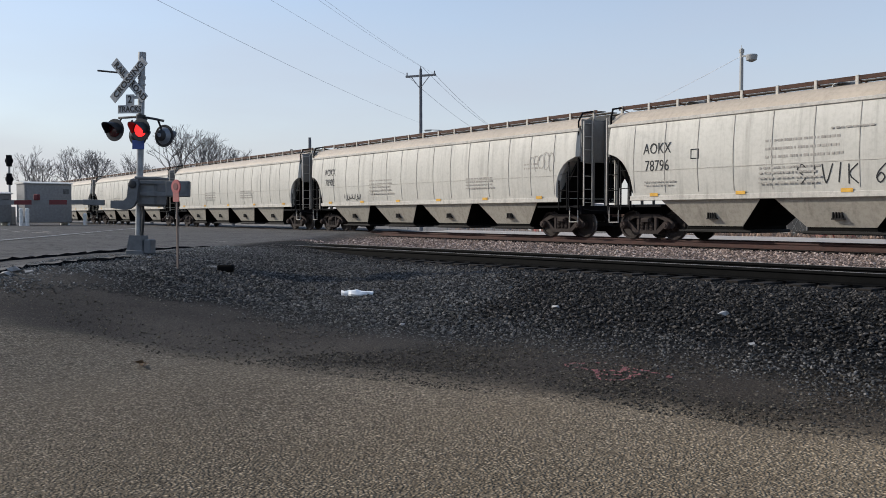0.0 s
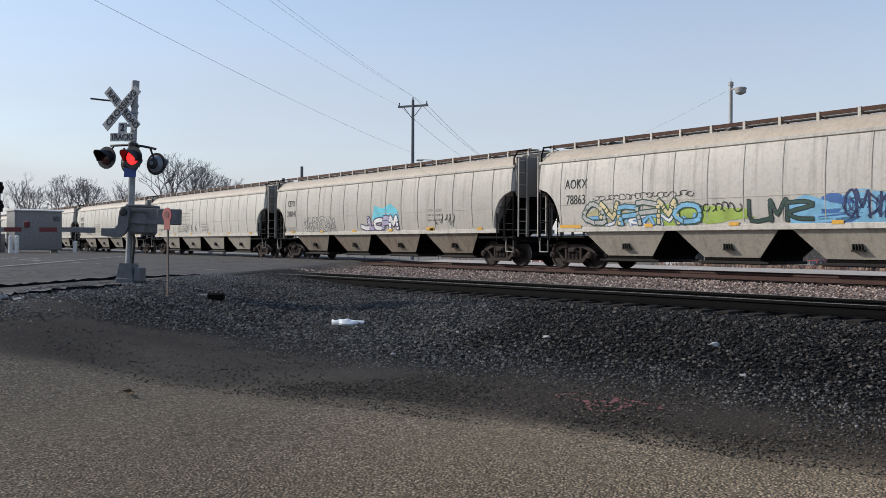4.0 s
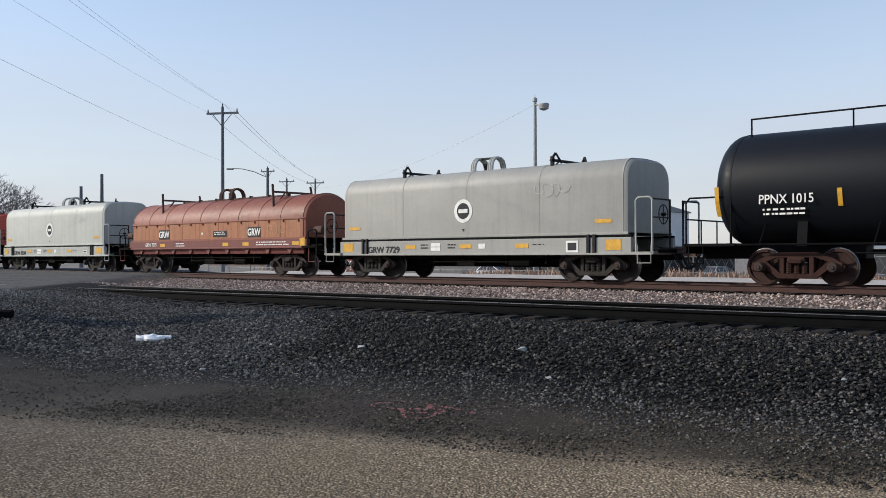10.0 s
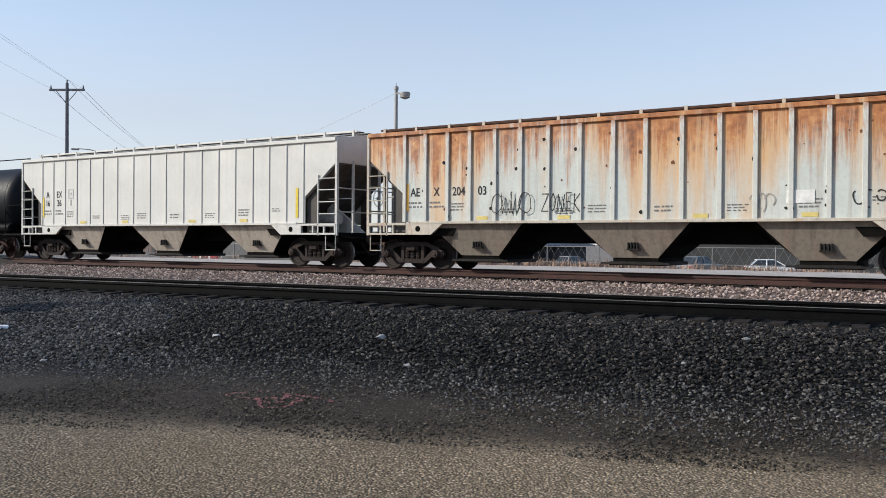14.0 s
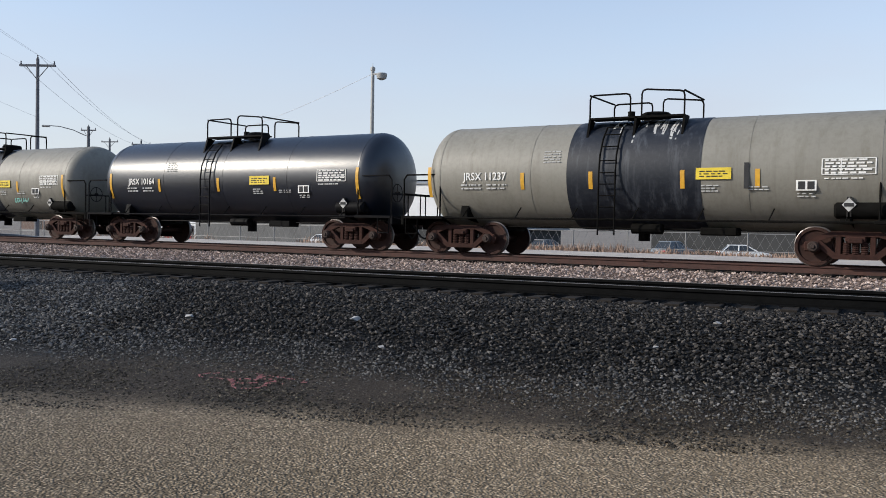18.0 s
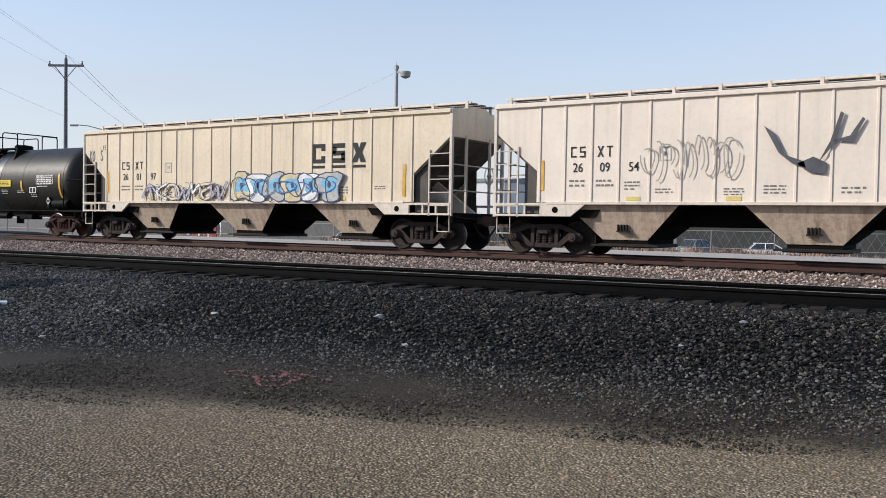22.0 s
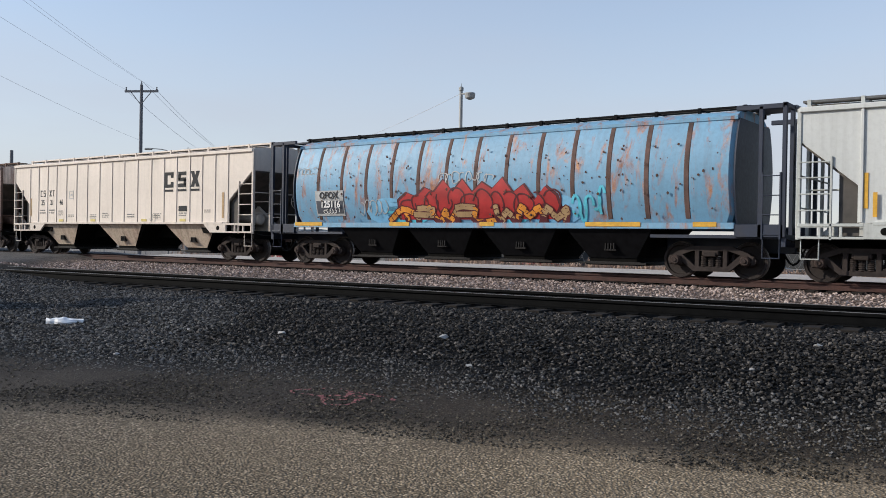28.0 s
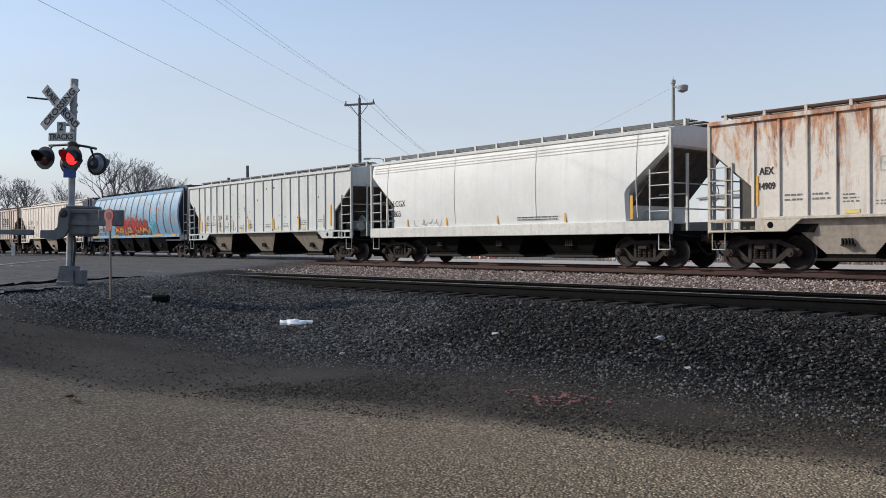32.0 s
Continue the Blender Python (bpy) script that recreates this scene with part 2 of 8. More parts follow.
# ---- the ground ----
def ramp01(a, b, v):
    t = min(1.0, max(0.0, (v - a) / (b - a)))
    return t * t * (3 - 2 * t)


def near_rail(x):
    """Where the nearer rail of the nearer track runs."""
    return 13.45 + 0.085 * (x + 1.0)


FAR_TRACK = 23.0          # centre line of the train's track
NEAR_TOP, FAR_TOP = 0.72, 0.81
GAUGE = 1.435


def off_road(x, y):
    """Metres to the right of the street's edge; the street crosses the tracks askew."""
    return (x + y + 14.0) / 1.4142


def gravel_toe(x):
    """How far the loose stone reaches out from the near rail."""
    return 7.0 + 2.0 * ramp01(-12.9, -14.6, x) - 1.2 * ramp01(-10.0, -7.5, x)


def lot_edge(x):
    return 2.12 + (x + 13.16) * 0.43 - 0.95 * ramp01(-10.3, -11.9, x) - 0.45 * ramp01(-5.0, -1.0, x)


def height(x, y):
    d = near_rail(x) - y
    bank = 0.47 * (1 - ramp01(1.0, 6.2, d)) ** 1.25 if d > 0 else 0.47
    if d < 0:
        bank = 0.47 + 0.10 * ramp01(2.5, 8.0, -d)
    e = off_road(x, y)
    w = 1 - ramp01(0.3, 5.5, e)
    level = 0.74 * ramp01(-9.0, 5.0, y) if y < 9 else 0.735 + 0.005 * (y - 9)
    level = min(level, 0.80)
    if y > 26:
        bank -= 1.65 * ramp01(36.5, 50.0, y)
        level -= 1.15 * ramp01(27.0, 42.0, y)
    if d > -2.5:
        z = max(bank, bank + (level - bank) * w)
    else:
        w = 1 - ramp01(-0.4, 0.8, e)
        z = bank + (level - bank) * w
    return z


def spread(*runs):
    out = []
    for a, b, step in runs:
        out += list(np.arange(a, b - 1e-6, step))
    return out + [runs[-1][1]]


def build_ground():
    xs = spread((-1500, -200, 130), (-200, -60, 10), (-60, -32, 1.0), (-32, 4, 0.3), (4, 40, 2.0), (40, 200, 10), (200, 1500, 130))
    ys = spread((-60, -6, 4), (-6, 27, 0.3), (27, 45, 1.0), (45, 120, 7.5), (120, 300, 30), (300, 2400, 210))
    v, road, lot, stone, between_mask = [], [], [], [], []
    for y in ys:
        for x in xs:
            n1 = noise.noise((x * 0.9, y * 0.9, 3.0)) * 0.5 + noise.noise((x * 3.1, y * 3.1, 7.0)) * 0.25
            z = height(x, y)
            near = abs(x) < 60 and y < 45
            if near:
                z += 0.02 * noise.noise((x * 0.7, y * 0.7, 1.0))
            v.append((x, y, z))
            e = off_road(x, y) + n1 * 0.5
            # edge of the old asphalt of the lot
            edge = lot_edge(x) + n1 * 0.8
            road.append(1 - ramp01(-0.25, 0.25, e))
            lot.append((1 - ramp01(-0.55, 0.55, y - edge)) if e > -1 else 0)
            # where ballast lies, up to the end of the bank
            d = near_rail(x) - y
            toe = gravel_toe(x) + 0.5 * n1 - 0.6
            stone.append((1 - ramp01(toe - 0.9, toe + 0.9, d)) * ramp01(-0.1, 0.6, e) * (1 - ramp01(25.5, 27.0, y)))
            between_mask.append(ramp01(0.2, 1.2, -(d + GAUGE)))
    nx = len(xs)
    f = [(j * nx + i, j * nx + i + 1, (j + 1) * nx + i + 1, (j + 1) * nx + i) for j in range(len(ys) - 1) for i in range(nx - 1)]
    me = bpy.data.meshes.new("ground")
    me.from_pydata(v, [], f)
    for name, vals in (("road", road), ("lot", lot), ("stone", stone), ("between", between_mask)):
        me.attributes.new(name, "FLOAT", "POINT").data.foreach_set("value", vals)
    me.shade_smooth()
    me.materials.append(ground_material())
    ob = new("ground", me)
    tagged(ob, "old chip-seal lot, dark dirt strip, ballast bank and asphalt street", "ground", kind="structure")


def ground_material():
    n = Nodes("ground", 0.9)
    # earth, in two dark tones with paler grain
    big = n.noise(0.45, 5)
    grain = n.noise(28.0, 4, 0.7)
    chips = n.cells(70.0, "Color")
    earth = n.mix(n.ramp(big, [(0.3, 0.0), (0.7, 1.0)]), (0.029, 0.0242, 0.0195), (0.082, 0.069, 0.053))
    earth = n.mix(n.math("MULTIPLY", n.ramp(grain, [(0.5, 0.0), (0.75, 1.0)]), 0.75), earth, (0.135, 0.113, 0.086))
    earth = n.mix(1.0, earth, n.ramp(n.cells(55.0), [(0.2, 1.25), (0.6, 0.45)]), "MULTIPLY")
    # chip seal of the lot: pale aggregate in old tar
    agg = n.ramp(n.cells(42.0, "Color"), [(0.0, (0.056, 0.046, 0.032)), (0.4, (0.160, 0.133, 0.093)), (0.75, (0.255, 0.214, 0.152)), (1.0, (0.42, 0.358, 0.265))])
    gaps = n.ramp(n.cells(42.0), [(0.22, 1.25), (0.62, 0.52)])
    lot = n.mix(1.0, agg, gaps, "MULTIPLY")
    lot = n.mix(n.ramp(n.noise(0.8, 5, 0.65), [(0.35, 0.0), (0.75, 0.55)]), lot, (0.136, 0.110, 0.074))
    # worn paler where cars turn, out towards the bank
    def scaled(axis, k):
        m = n.t.nodes.new("ShaderNodeMath")
        m.operation = "MULTIPLY"
        m.inputs[1].default_value = k
        n.link(n.axis(axis), m.inputs[0])
        return m.outputs[0]
    worn = n.math("ADD", n.math("ADD", scaled(0, 0.06), scaled(1, 0.16)), n.math("MULTIPLY", n.noise(0.35, 4), 0.4))
    worn = n.ramp(n.math("ADD", worn, -0.2), [(0.0, 0.88), (0.75, 1.50)])
    lot = n.mix(1.0, lot, worn, "MULTIPLY")
    col = n.mix(n.attribute("lot"), earth, lot)
    # grey with old tar towards the street, tan with dust the other way
    tint = n.ramp(n.math("ADD", scaled(0, 0.1), 1.0), [(0.05, (0.96, 0.98, 1.08)), (0.65, (1.06, 0.985, 0.94))])
    col = n.mix(1.0, col, tint, "MULTIPLY")
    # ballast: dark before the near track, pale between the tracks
    # base near black: shade in the gaps under loose stones, put into colour
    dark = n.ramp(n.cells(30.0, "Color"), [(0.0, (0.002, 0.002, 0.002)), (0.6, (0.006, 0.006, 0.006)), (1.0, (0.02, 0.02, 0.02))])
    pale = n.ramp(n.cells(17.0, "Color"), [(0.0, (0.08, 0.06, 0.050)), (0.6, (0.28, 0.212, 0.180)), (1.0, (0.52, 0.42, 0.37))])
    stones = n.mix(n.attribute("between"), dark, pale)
    # cell borders darkened, shade between stones drawn in the colour
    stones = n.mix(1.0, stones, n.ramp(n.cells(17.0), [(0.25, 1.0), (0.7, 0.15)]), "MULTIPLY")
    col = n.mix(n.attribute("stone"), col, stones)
    # street asphalt
    st = n.mix(n.noise(0.6, 5), (0.060, 0.056, 0.054), (0.115, 0.107, 0.102))
    st = n.mix(1.0, st, n.ramp(n.noise(0.55, 6, 0.65, 1.2), [(0.475, 1.0), (0.495, 0.35), (0.505, 0.35), (0.525, 1.0)]), "MULTIPLY")
    st = n.mix(n.math("MULTIPLY", n.ramp(n.noise(60.0, 3), [(0.4, 0.0), (0.8, 1.0)]), 0.4), st, (0.18, 0.175, 0.168))
    col = n.mix(n.attribute("road"), col, st)
    # far off: dry winter grass and lots
    yy = n.ramp(n.math("MULTIPLY", n.axis(1), 0.01), [(0.27, 0.0), (0.30, 1.0)])
    far = n.mix(n.noise(0.16, 5), (0.12, 0.105, 0.09), (0.27, 0.245, 0.22))
    strip = n.mix(n.noise(0.5, 5), (0.30, 0.265, 0.235), (0.52, 0.475, 0.43))
    beyond = n.ramp(n.math("MULTIPLY", n.axis(1), 0.01), [(0.385, 0.0), (0.42, 1.0)])
    col = n.mix(yy, col, n.mix(beyond, strip, far))
    n.colour(col)
    n.gloss(0.12)
    n.bump(n.mix(n.attribute("lot"), grain, gaps), 1.0, 0.02)
    return n.m


def stone_mesh(seed, k=7):
    rnd = random.Random(seed)
    pts = []
    for i in range(k):
        t = math.acos(1 - 2 * (i + 0.5) / k)
        p = i * 2.4
        r = rnd.uniform(0.75, 1.15)
        pts.append((r * math.sin(t) * math.cos(p), r * math.sin(t) * math.sin(p), 0.75 * r * math.cos(t)))
    bm = bmesh.new()
    for p in pts:
        bm.verts.new(p)
    bmesh.ops.convex_hull(bm, input=bm.verts[:])
    bm.verts.ensure_lookup_table()
    bm.verts.index_update()
    v = np.array([w.co for w in bm.verts if w.link_faces])
    keep = {w.index: i for i, w in enumerate([w for w in bm.verts if w.link_faces])}
    f = [[keep[w.index] for w in q.verts] for q in bm.faces]
    bm.free()
    return v, f


STONES = [stone_mesh(s) for s in range(8)]


def scatter(name, spots, material, label, category="ballast", lift=0.35):
    """Loose stones as one object. spots: x, y, z, size."""
    V, F, o = [], [], 0
    rnd = random.Random(5)
    for x, y, z, s in spots:
        v, f = STONES[rnd.randrange(8)]
        a, b = rnd.uniform(0, 6.283), rnd.uniform(-0.5, 0.5)
        R = np.array(Euler((b, rnd.uniform(-0.5, 0.5), a)).to_matrix())
        w = (v * np.array([1.0, rnd.uniform(0.65, 1.0), rnd.uniform(0.6, 0.95)])) @ R.T * s + (x, y, z + s * lift)
        V.append(w)
        F += [[o + i for i in q] for q in f]
        o += len(v)
    me = bpy.data.meshes.new(name)
    me.from_pydata(np.concatenate(V).tolist(), [], F)
    me.materials.append(material)
    return tagged(new(name, me), label, category, kind="stuff")


def stone_material(name, lo, mid, hi):
    n = Nodes(name, 0.62)
    n.gloss(0.18)
    c = n.ramp(n.island(), [(0.0, lo), (0.45, tuple((a + b) / 2 for a, b in zip(lo, mid))), (0.75, tuple(v * 1.25 for v in mid)), (1.0, hi)])
    c = n.mix(n.math("MULTIPLY", n.noise(40.0, 4), 0.5), c, lo)
    n.colour(c)
    n.bump(n.noise(60.0, 3), 0.3, 0.005)
    return n.m


def build_ballast():
    rnd = random.Random(11)
    spots = []
    while len(spots) < 104000:
        x = rnd.uniform(-27.0, 2.6)
        d = 0.2 + 10.6 * rnd.random() ** 1.15
        y = near_rail(x) - d
        if x > 0.14 * y + 0.6 or off_road(x, y) < 1.0:
            continue
        toe = gravel_toe(x) + 0.35 * noise.noise((x * 1.3, y * 1.3, 4.0))
        if y < lot_edge(x) + 0.1:
            continue
        if d > toe - 0.4 and rnd.random() > math.exp(-(d - toe + 0.4) * (3.0 if x < -9 else 1.9)):
            continue
        far_out = max(0.0, d - toe + 2.2)
        spots.append((x, y, height(x, y), (1 - 0.20 * min(3.0, far_out)) * rnd.choice((0.012, 0.015, 0.019, 0.023, 0.028, 0.036))))
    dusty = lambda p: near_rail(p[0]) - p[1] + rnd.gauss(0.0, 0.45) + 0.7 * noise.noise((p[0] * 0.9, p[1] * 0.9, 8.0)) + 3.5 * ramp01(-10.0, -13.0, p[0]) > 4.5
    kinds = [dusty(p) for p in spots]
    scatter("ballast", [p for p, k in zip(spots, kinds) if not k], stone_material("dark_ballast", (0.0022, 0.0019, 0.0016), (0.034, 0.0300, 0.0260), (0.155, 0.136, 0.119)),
            "dark crushed stone ballast on the near bank", lift=0.55)
    scatter("dusty_ballast", [p for p, k in zip(spots, kinds) if k], stone_material("dusty_stone", (0.022, 0.0206, 0.0192), (0.098, 0.093, 0.088), (0.235, 0.223, 0.210)),
            "dusty grey crushed stone at the foot of the bank")
    # fine grit on the dirt and along the broken edge of the lot
    spots = []
    while len(spots) < 30000:
        x = rnd.uniform(-18.0, 1.2)
        y = lot_edge(x) + abs(rnd.gauss(0.3, 1.6)) - 0.25
        if x < -9.0 and rnd.random() < 0.8:
            continue
        if x > 0.12 * y + 0.3 or off_road(x, y) < 0.5 or y < 1.5:
            continue
        spots.append((x, y, height(x, y) - 0.002, rnd.choice((0.005, 0.006, 0.008, 0.010, 0.014, 0.018))))
    scatter("grit", spots, stone_material("grit_stone", (0.014, 0.0115, 0.0085), (0.066, 0.055, 0.040), (0.20, 0.168, 0.125)), "loose grit along the broken edge of the lot", "gravel")
    # pale crushed stone round the signal's foot and along the street
    spots = []
    while len(spots) < 9000:
        x, y = rnd.uniform(-24.0, -13.5), rnd.uniform(2.0, 10.0)
        e = off_road(x, y) + 0.5 * noise.noise((x * 0.8, y * 0.8, 2.0))
        if not -0.15 < e < 1.5 + rnd.random() ** 2 or near_rail(x) - y < 2.0:
            continue
        spots.append((x, y, height(x, y), rnd.choice((0.010, 0.014, 0.020, 0.028))))
    scatter("crushed_stone", spots, stone_material("crushed_grey", (0.05, 0.049, 0.047), (0.14, 0.137, 0.13), (0.40, 0.39, 0.37)), "pale crushed stone round the foot of the crossing signal", "gravel")
    spots = []
    while len(spots) < 15000:
        x = rnd.uniform(-36.0, 3.6)
        y = rnd.uniform(near_rail(x) + GAUGE + 0.35, 22.4)
        if off_road(x, y) < 0.5 or abs(y - near_rail(x) - GAUGE) < 0.12:
            continue
        spots.append((x, y, height(x, y), rnd.choice((0.025, 0.033, 0.042, 0.050))))
    scatter("pale_ballast", spots, stone_material("pale_stone", (0.12, 0.086, 0.072), (0.43, 0.328, 0.280), (0.68, 0.565, 0.505)),
            "pale pinkish crushed stone ballast between the tracks")


def rail_profile():
    h = [(0.075, 0), (0.075, 0.012), (0.012, 0.03), (0.010, 0.12), (0.036, 0.138), (0.036, 0.170), (0.026, 0.18)]
    return h + [(-a, b) for a, b in reversed(h)]


def rail(name, a, b, top, material, parent):
    """A rail from a to b (x, y), its head at top."""
    d = (Vector(b) - Vector(a)).normalized()
    s = Vector((-d.y, d.x))
    ring = lambda p: [(p[0] + s.x * u, p[1] + s.y * u, top - 0.18 + w) for u, w in rail_profile()]
    return part(name, Shape().loft([ring(a), ring(b)]), material, parent, smooth=False)


def build_tracks(M):
    tie_mesh = Shape().box(-0.115, 0.115, -1.30, 1.30, -0.14, 0.0, 0.012).mesh("tie")
    tie_mesh.materials.append(M["tie"])
    plate = Shape().box(-0.10, 0.10, -0.17, 0.17, 0.0, 0.022, 0.006).mesh("tie_plate")
    plate.materials.append(M["rail_dark"])
    near = tagged(new("near_track"), "black rails on dark wooden ties", "railway track", kind="structure")
    far = tagged(new("far_track"), "rusty brown rails on ties in pale ballast", "railway track", kind="structure")
    for k, t in enumerate((0.0, GAUGE)):
        rail("rail", (-26.9, near_rail(-26.9) + t), (40, near_rail(40) + t), NEAR_TOP, M["rail_dark"], near)
        a, b = (-26.9, near_rail(-26.9) + t), (40, near_rail(40) + t)
        head = Shape().loft([[(p[0], p[1] + u, NEAR_TOP + w) for u, w in ((-0.030, 0.001), (0.024, 0.001), (0.024, 0.006), (-0.030, 0.006))] for p in (a, b)])
        part("railhead", head, M["railhead"], near)
        rail("rail", (-160, near_rail(-160) + t), (-26.9, near_rail(-26.9) + t), NEAR_TOP + 0.02, M["rail_worn"], near)
    for s in (-1, 1):
        rail("rail", (-160, FAR_TRACK + s * GAUGE / 2), (60, FAR_TRACK + s * GAUGE / 2), FAR_TOP, M["rail_rust"], far)
    ang = math.degrees(math.atan(0.085))
    x = -26.6
    while x < 4:
        yc = near_rail(x) + GAUGE / 2
        j = random.uniform(-1, 1)
        part("tie", tie_mesh, None, near, m=pose(x, yc + 0.06 * j, NEAR_TOP - 0.185 - 0.012 * abs(j), 0, 0, ang + j))
        for t in (0.0, GAUGE):
            part("tie_plate", plate, None, near, m=pose(x, near_rail(x) + t, NEAR_TOP - 0.195, 0, 0, ang))
        x += 0.52
    x = -36.0
    while x < 6:
        j = random.uniform(-1, 1)
        part("tie", tie_mesh, None, far, m=pose(x, FAR_TRACK + 0.05 * j, FAR_TOP - 0.185, 0, 0, j))
        x += 0.52


# ---- rail vehicles: all in the space of the vehicle, x along it, z from the head of the rail ----
WHEEL_R, BASE = 0.457, 1.78
SPIN, CARS = [], []


def truck_meshes(M):
    """The meshes that every truck shares."""
    g = {}
    # side frame: a cast bow with two windows and journal boxes at the ends
    s = Shape()
    out = [(-1.12, 0.36), (-1.12, 0.60), (-0.92, 0.66), (-0.55, 0.80), (0.55, 0.80), (0.92, 0.66), (1.12, 0.60), (1.12, 0.36), (0.80, 0.36),
           (0.66, 0.50), (0.42, 0.22), (-0.42, 0.22), (-0.66, 0.50), (-0.80, 0.36)]
    top = [(-1.13, 0.50), (-0.92, 0.66), (-0.5, 0.82), (0.5, 0.82), (0.92, 0.66), (1.13, 0.50), (1.13, 0.40), (0.86, 0.56), (0.46, 0.70), (-0.46, 0.70), (-0.86, 0.56), (-1.13, 0.40)]
    s.slab(top, -0.07, 0.07)
    s.slab([(-0.88, 0.52), (-0.74, 0.60), (-0.40, 0.30), (0.40, 0.30), (0.74, 0.60), (0.88, 0.52), (0.46, 0.18), (-0.46, 0.18)], -0.07, 0.07)
    for e in (-1, 1):
        s.box(e * 0.30, e * 0.42, -0.06, 0.06, 0.24, 0.76, 0.015)
        s.box(e * 0.76, e * 1.10, -0.10, 0.09, 0.34, 0.58, 0.03)
    g["side_frame"] = s.mesh("side_frame")
    b = Shape()
    b.turned([(-0.16, 0.06), (-0.16, 0.10), (-0.11, 0.13), (0.0, 0.13)], n=12)
    b.turned([(-0.19, 0.0), (-0.19, 0.045), (-0.15, 0.06)], n=8)
    g["bearing_cap"] = b.mesh("bearing_cap")
    prof = []
    for k in range(6):
        prof += [(0.29 + k * 0.048, 0.062), (0.305 + k * 0.048, 0.085), (0.325 + k * 0.048, 0.085)]
    g["spring"] = Shape().turned(prof, axis="z", n=8).mesh("spring")
    d = Shape()
    d.box(-0.22, 0.22, -1.12, 1.12, 0.57, 0.70, 0.03)
    d.box(-0.30, 0.30, -0.30, 0.30, 0.66, 0.80, 0.03)
    d.box(-0.16, 0.16, -1.16, -1.02, 0.55, 0.66, 0.02)
    d.box(-0.16, 0.16, 1.02, 1.16, 0.55, 0.66, 0.02)
    for e in (-1, 1):
        d.box(e * 0.36, e * 0.46, -0.85, 0.85, 0.36, 0.46, 0.02)
    g["bolster"] = d.mesh("bolster")
    w = Shape()
    w.turned([(-1.0, 0.075), (1.0, 0.075)], n=10)
    for e in (-1, 1):
        # the flange is inside; a dished plate
        w.turned([(e * 0.67, 0.39), (e * 0.67, 0.475), (e * 0.70, 0.485), (e * 0.715, 0.457), (e * 0.805, 0.452), (e * 0.805, 0.385), (e * 0.765, 0.365),
                  (e * 0.745, 0.17), (e * 0.80, 0.14), (e * 0.80, 0.08), (e * 0.66, 0.08), (e * 0.66, 0.14), (e * 0.71, 0.18), (e * 0.71, 0.36)], n=28)
    g["wheelset"] = w.mesh("wheelset", True)
    return g


def truck(car, x, M, frame_mat, wheel_mat):
    g = M["truck"]

    def shared(n, mat):
        k = (n, mat.name)
        if k not in MESHES:
            me = g[n].copy()
            me.materials.clear()
            me.materials.append(mat)
            if n == "wheelset":
                # the rolled tread and the edge of the rim are bright
                me.materials.append(M["tread"])
                for f in me.polygons:
                    if math.hypot(f.center.x, f.center.z) > 0.448:
                        f.material_index = 1
            MESHES[k] = me
        return MESHES[k]
    t = part("truck", shared("bolster", frame_mat), None, car, m=pose(x, 0, 0))
    for s in (-1, 1):
        part("side_frame", shared("side_frame", frame_mat), None, t, m=pose(0, s * 0.99, 0))
        for dx in (-0.19, 0.0, 0.19):
            part("spring", shared("spring", frame_mat), None, t, m=pose(dx, s * 1.0, 0))
        for e in (-1, 1):
            part("bearing_cap", shared("bearing_cap", M["bearing"]), None, t, m=pose(e * BASE / 2, s * 1.06, WHEEL_R, 0, 0, 0 if s < 0 else 180))
    for e in (-1, 1):
        w = part("wheelset", shared("wheelset", wheel_mat), None, t)
        w.matrix_parent_inverse = pose(e * BASE / 2, 0, WHEEL_R)
        SPIN.append(w)
    return t


def coupler(car, end, L, M):
    """end: -1 or 1; L: length over the end sills."""
    s = Shape()
    x = end * L / 2
    s.box(x - end * 0.5, x + end * 0.36, -0.10, 0.10, 0.78, 0.98, 0.02)
    s.slab([(x + end * 0.30, -0.18), (x + end * 0.62, -0.16), (x + end * 0.66, 0.0), (x + end * 0.52, 0.05), (x + end * 0.50, 0.17), (x + end * 0.34, 0.19)], 0.72, 1.02, "z")
    part("coupler", s, M["rust_dark"], car)
    h = Shape()
    pts = [(x + end * (0.1 + 0.11 * i), -0.38 + 0.05 * i, 0.80 - 0.42 * math.sin(math.pi * i / 6)) for i in range(7)]
    h.pipe(pts, 0.028, 6)
    part("air_hose", h, M["rubber"], car)
    u = Shape()
    u.pipe([(x + end * 0.05, -1.35, 1.0), (x + end * 0.22, -1.2, 0.95), (x + end * 0.28, -0.3, 0.92)], 0.016, 5)
    part("uncoupling_lever", u, M["steel_dark"], car)


def ladder(car, x, y, z0, z1, M, mat, width=0.42, along="x", name="ladder"):
    s = Shape()
    a = (width / 2, 0) if along == "x" else (0, width / 2)
    for e in (-1, 1):
        px, py = x + e * a[0], y + e * a[1]
        s.box(px - 0.022, px + 0.022, py - 0.022, py + 0.022, z0, z1, 0.005)
    k = max(2, round((z1 - z0) / 0.40))
    for i in range(k):
        z = z0 + 0.12 + (z1 - z0 - 0.2) * i / (k - 1)
        s.rod((x - a[0], y - a[1] - 0.015, z), (x + a[0], y + a[1] - 0.015, z), 0.014, 5)
    return part(name, s, mat, car)


def stirrup(car, x, y, M, mat):
    s = Shape().pipe([(x - 0.2, y, 1.05), (x - 0.2, y, 0.55), (x + 0.2, y, 0.55), (x + 0.2, y, 1.05)], 0.016, 5)
    part("stirrup_step", s, mat, car)


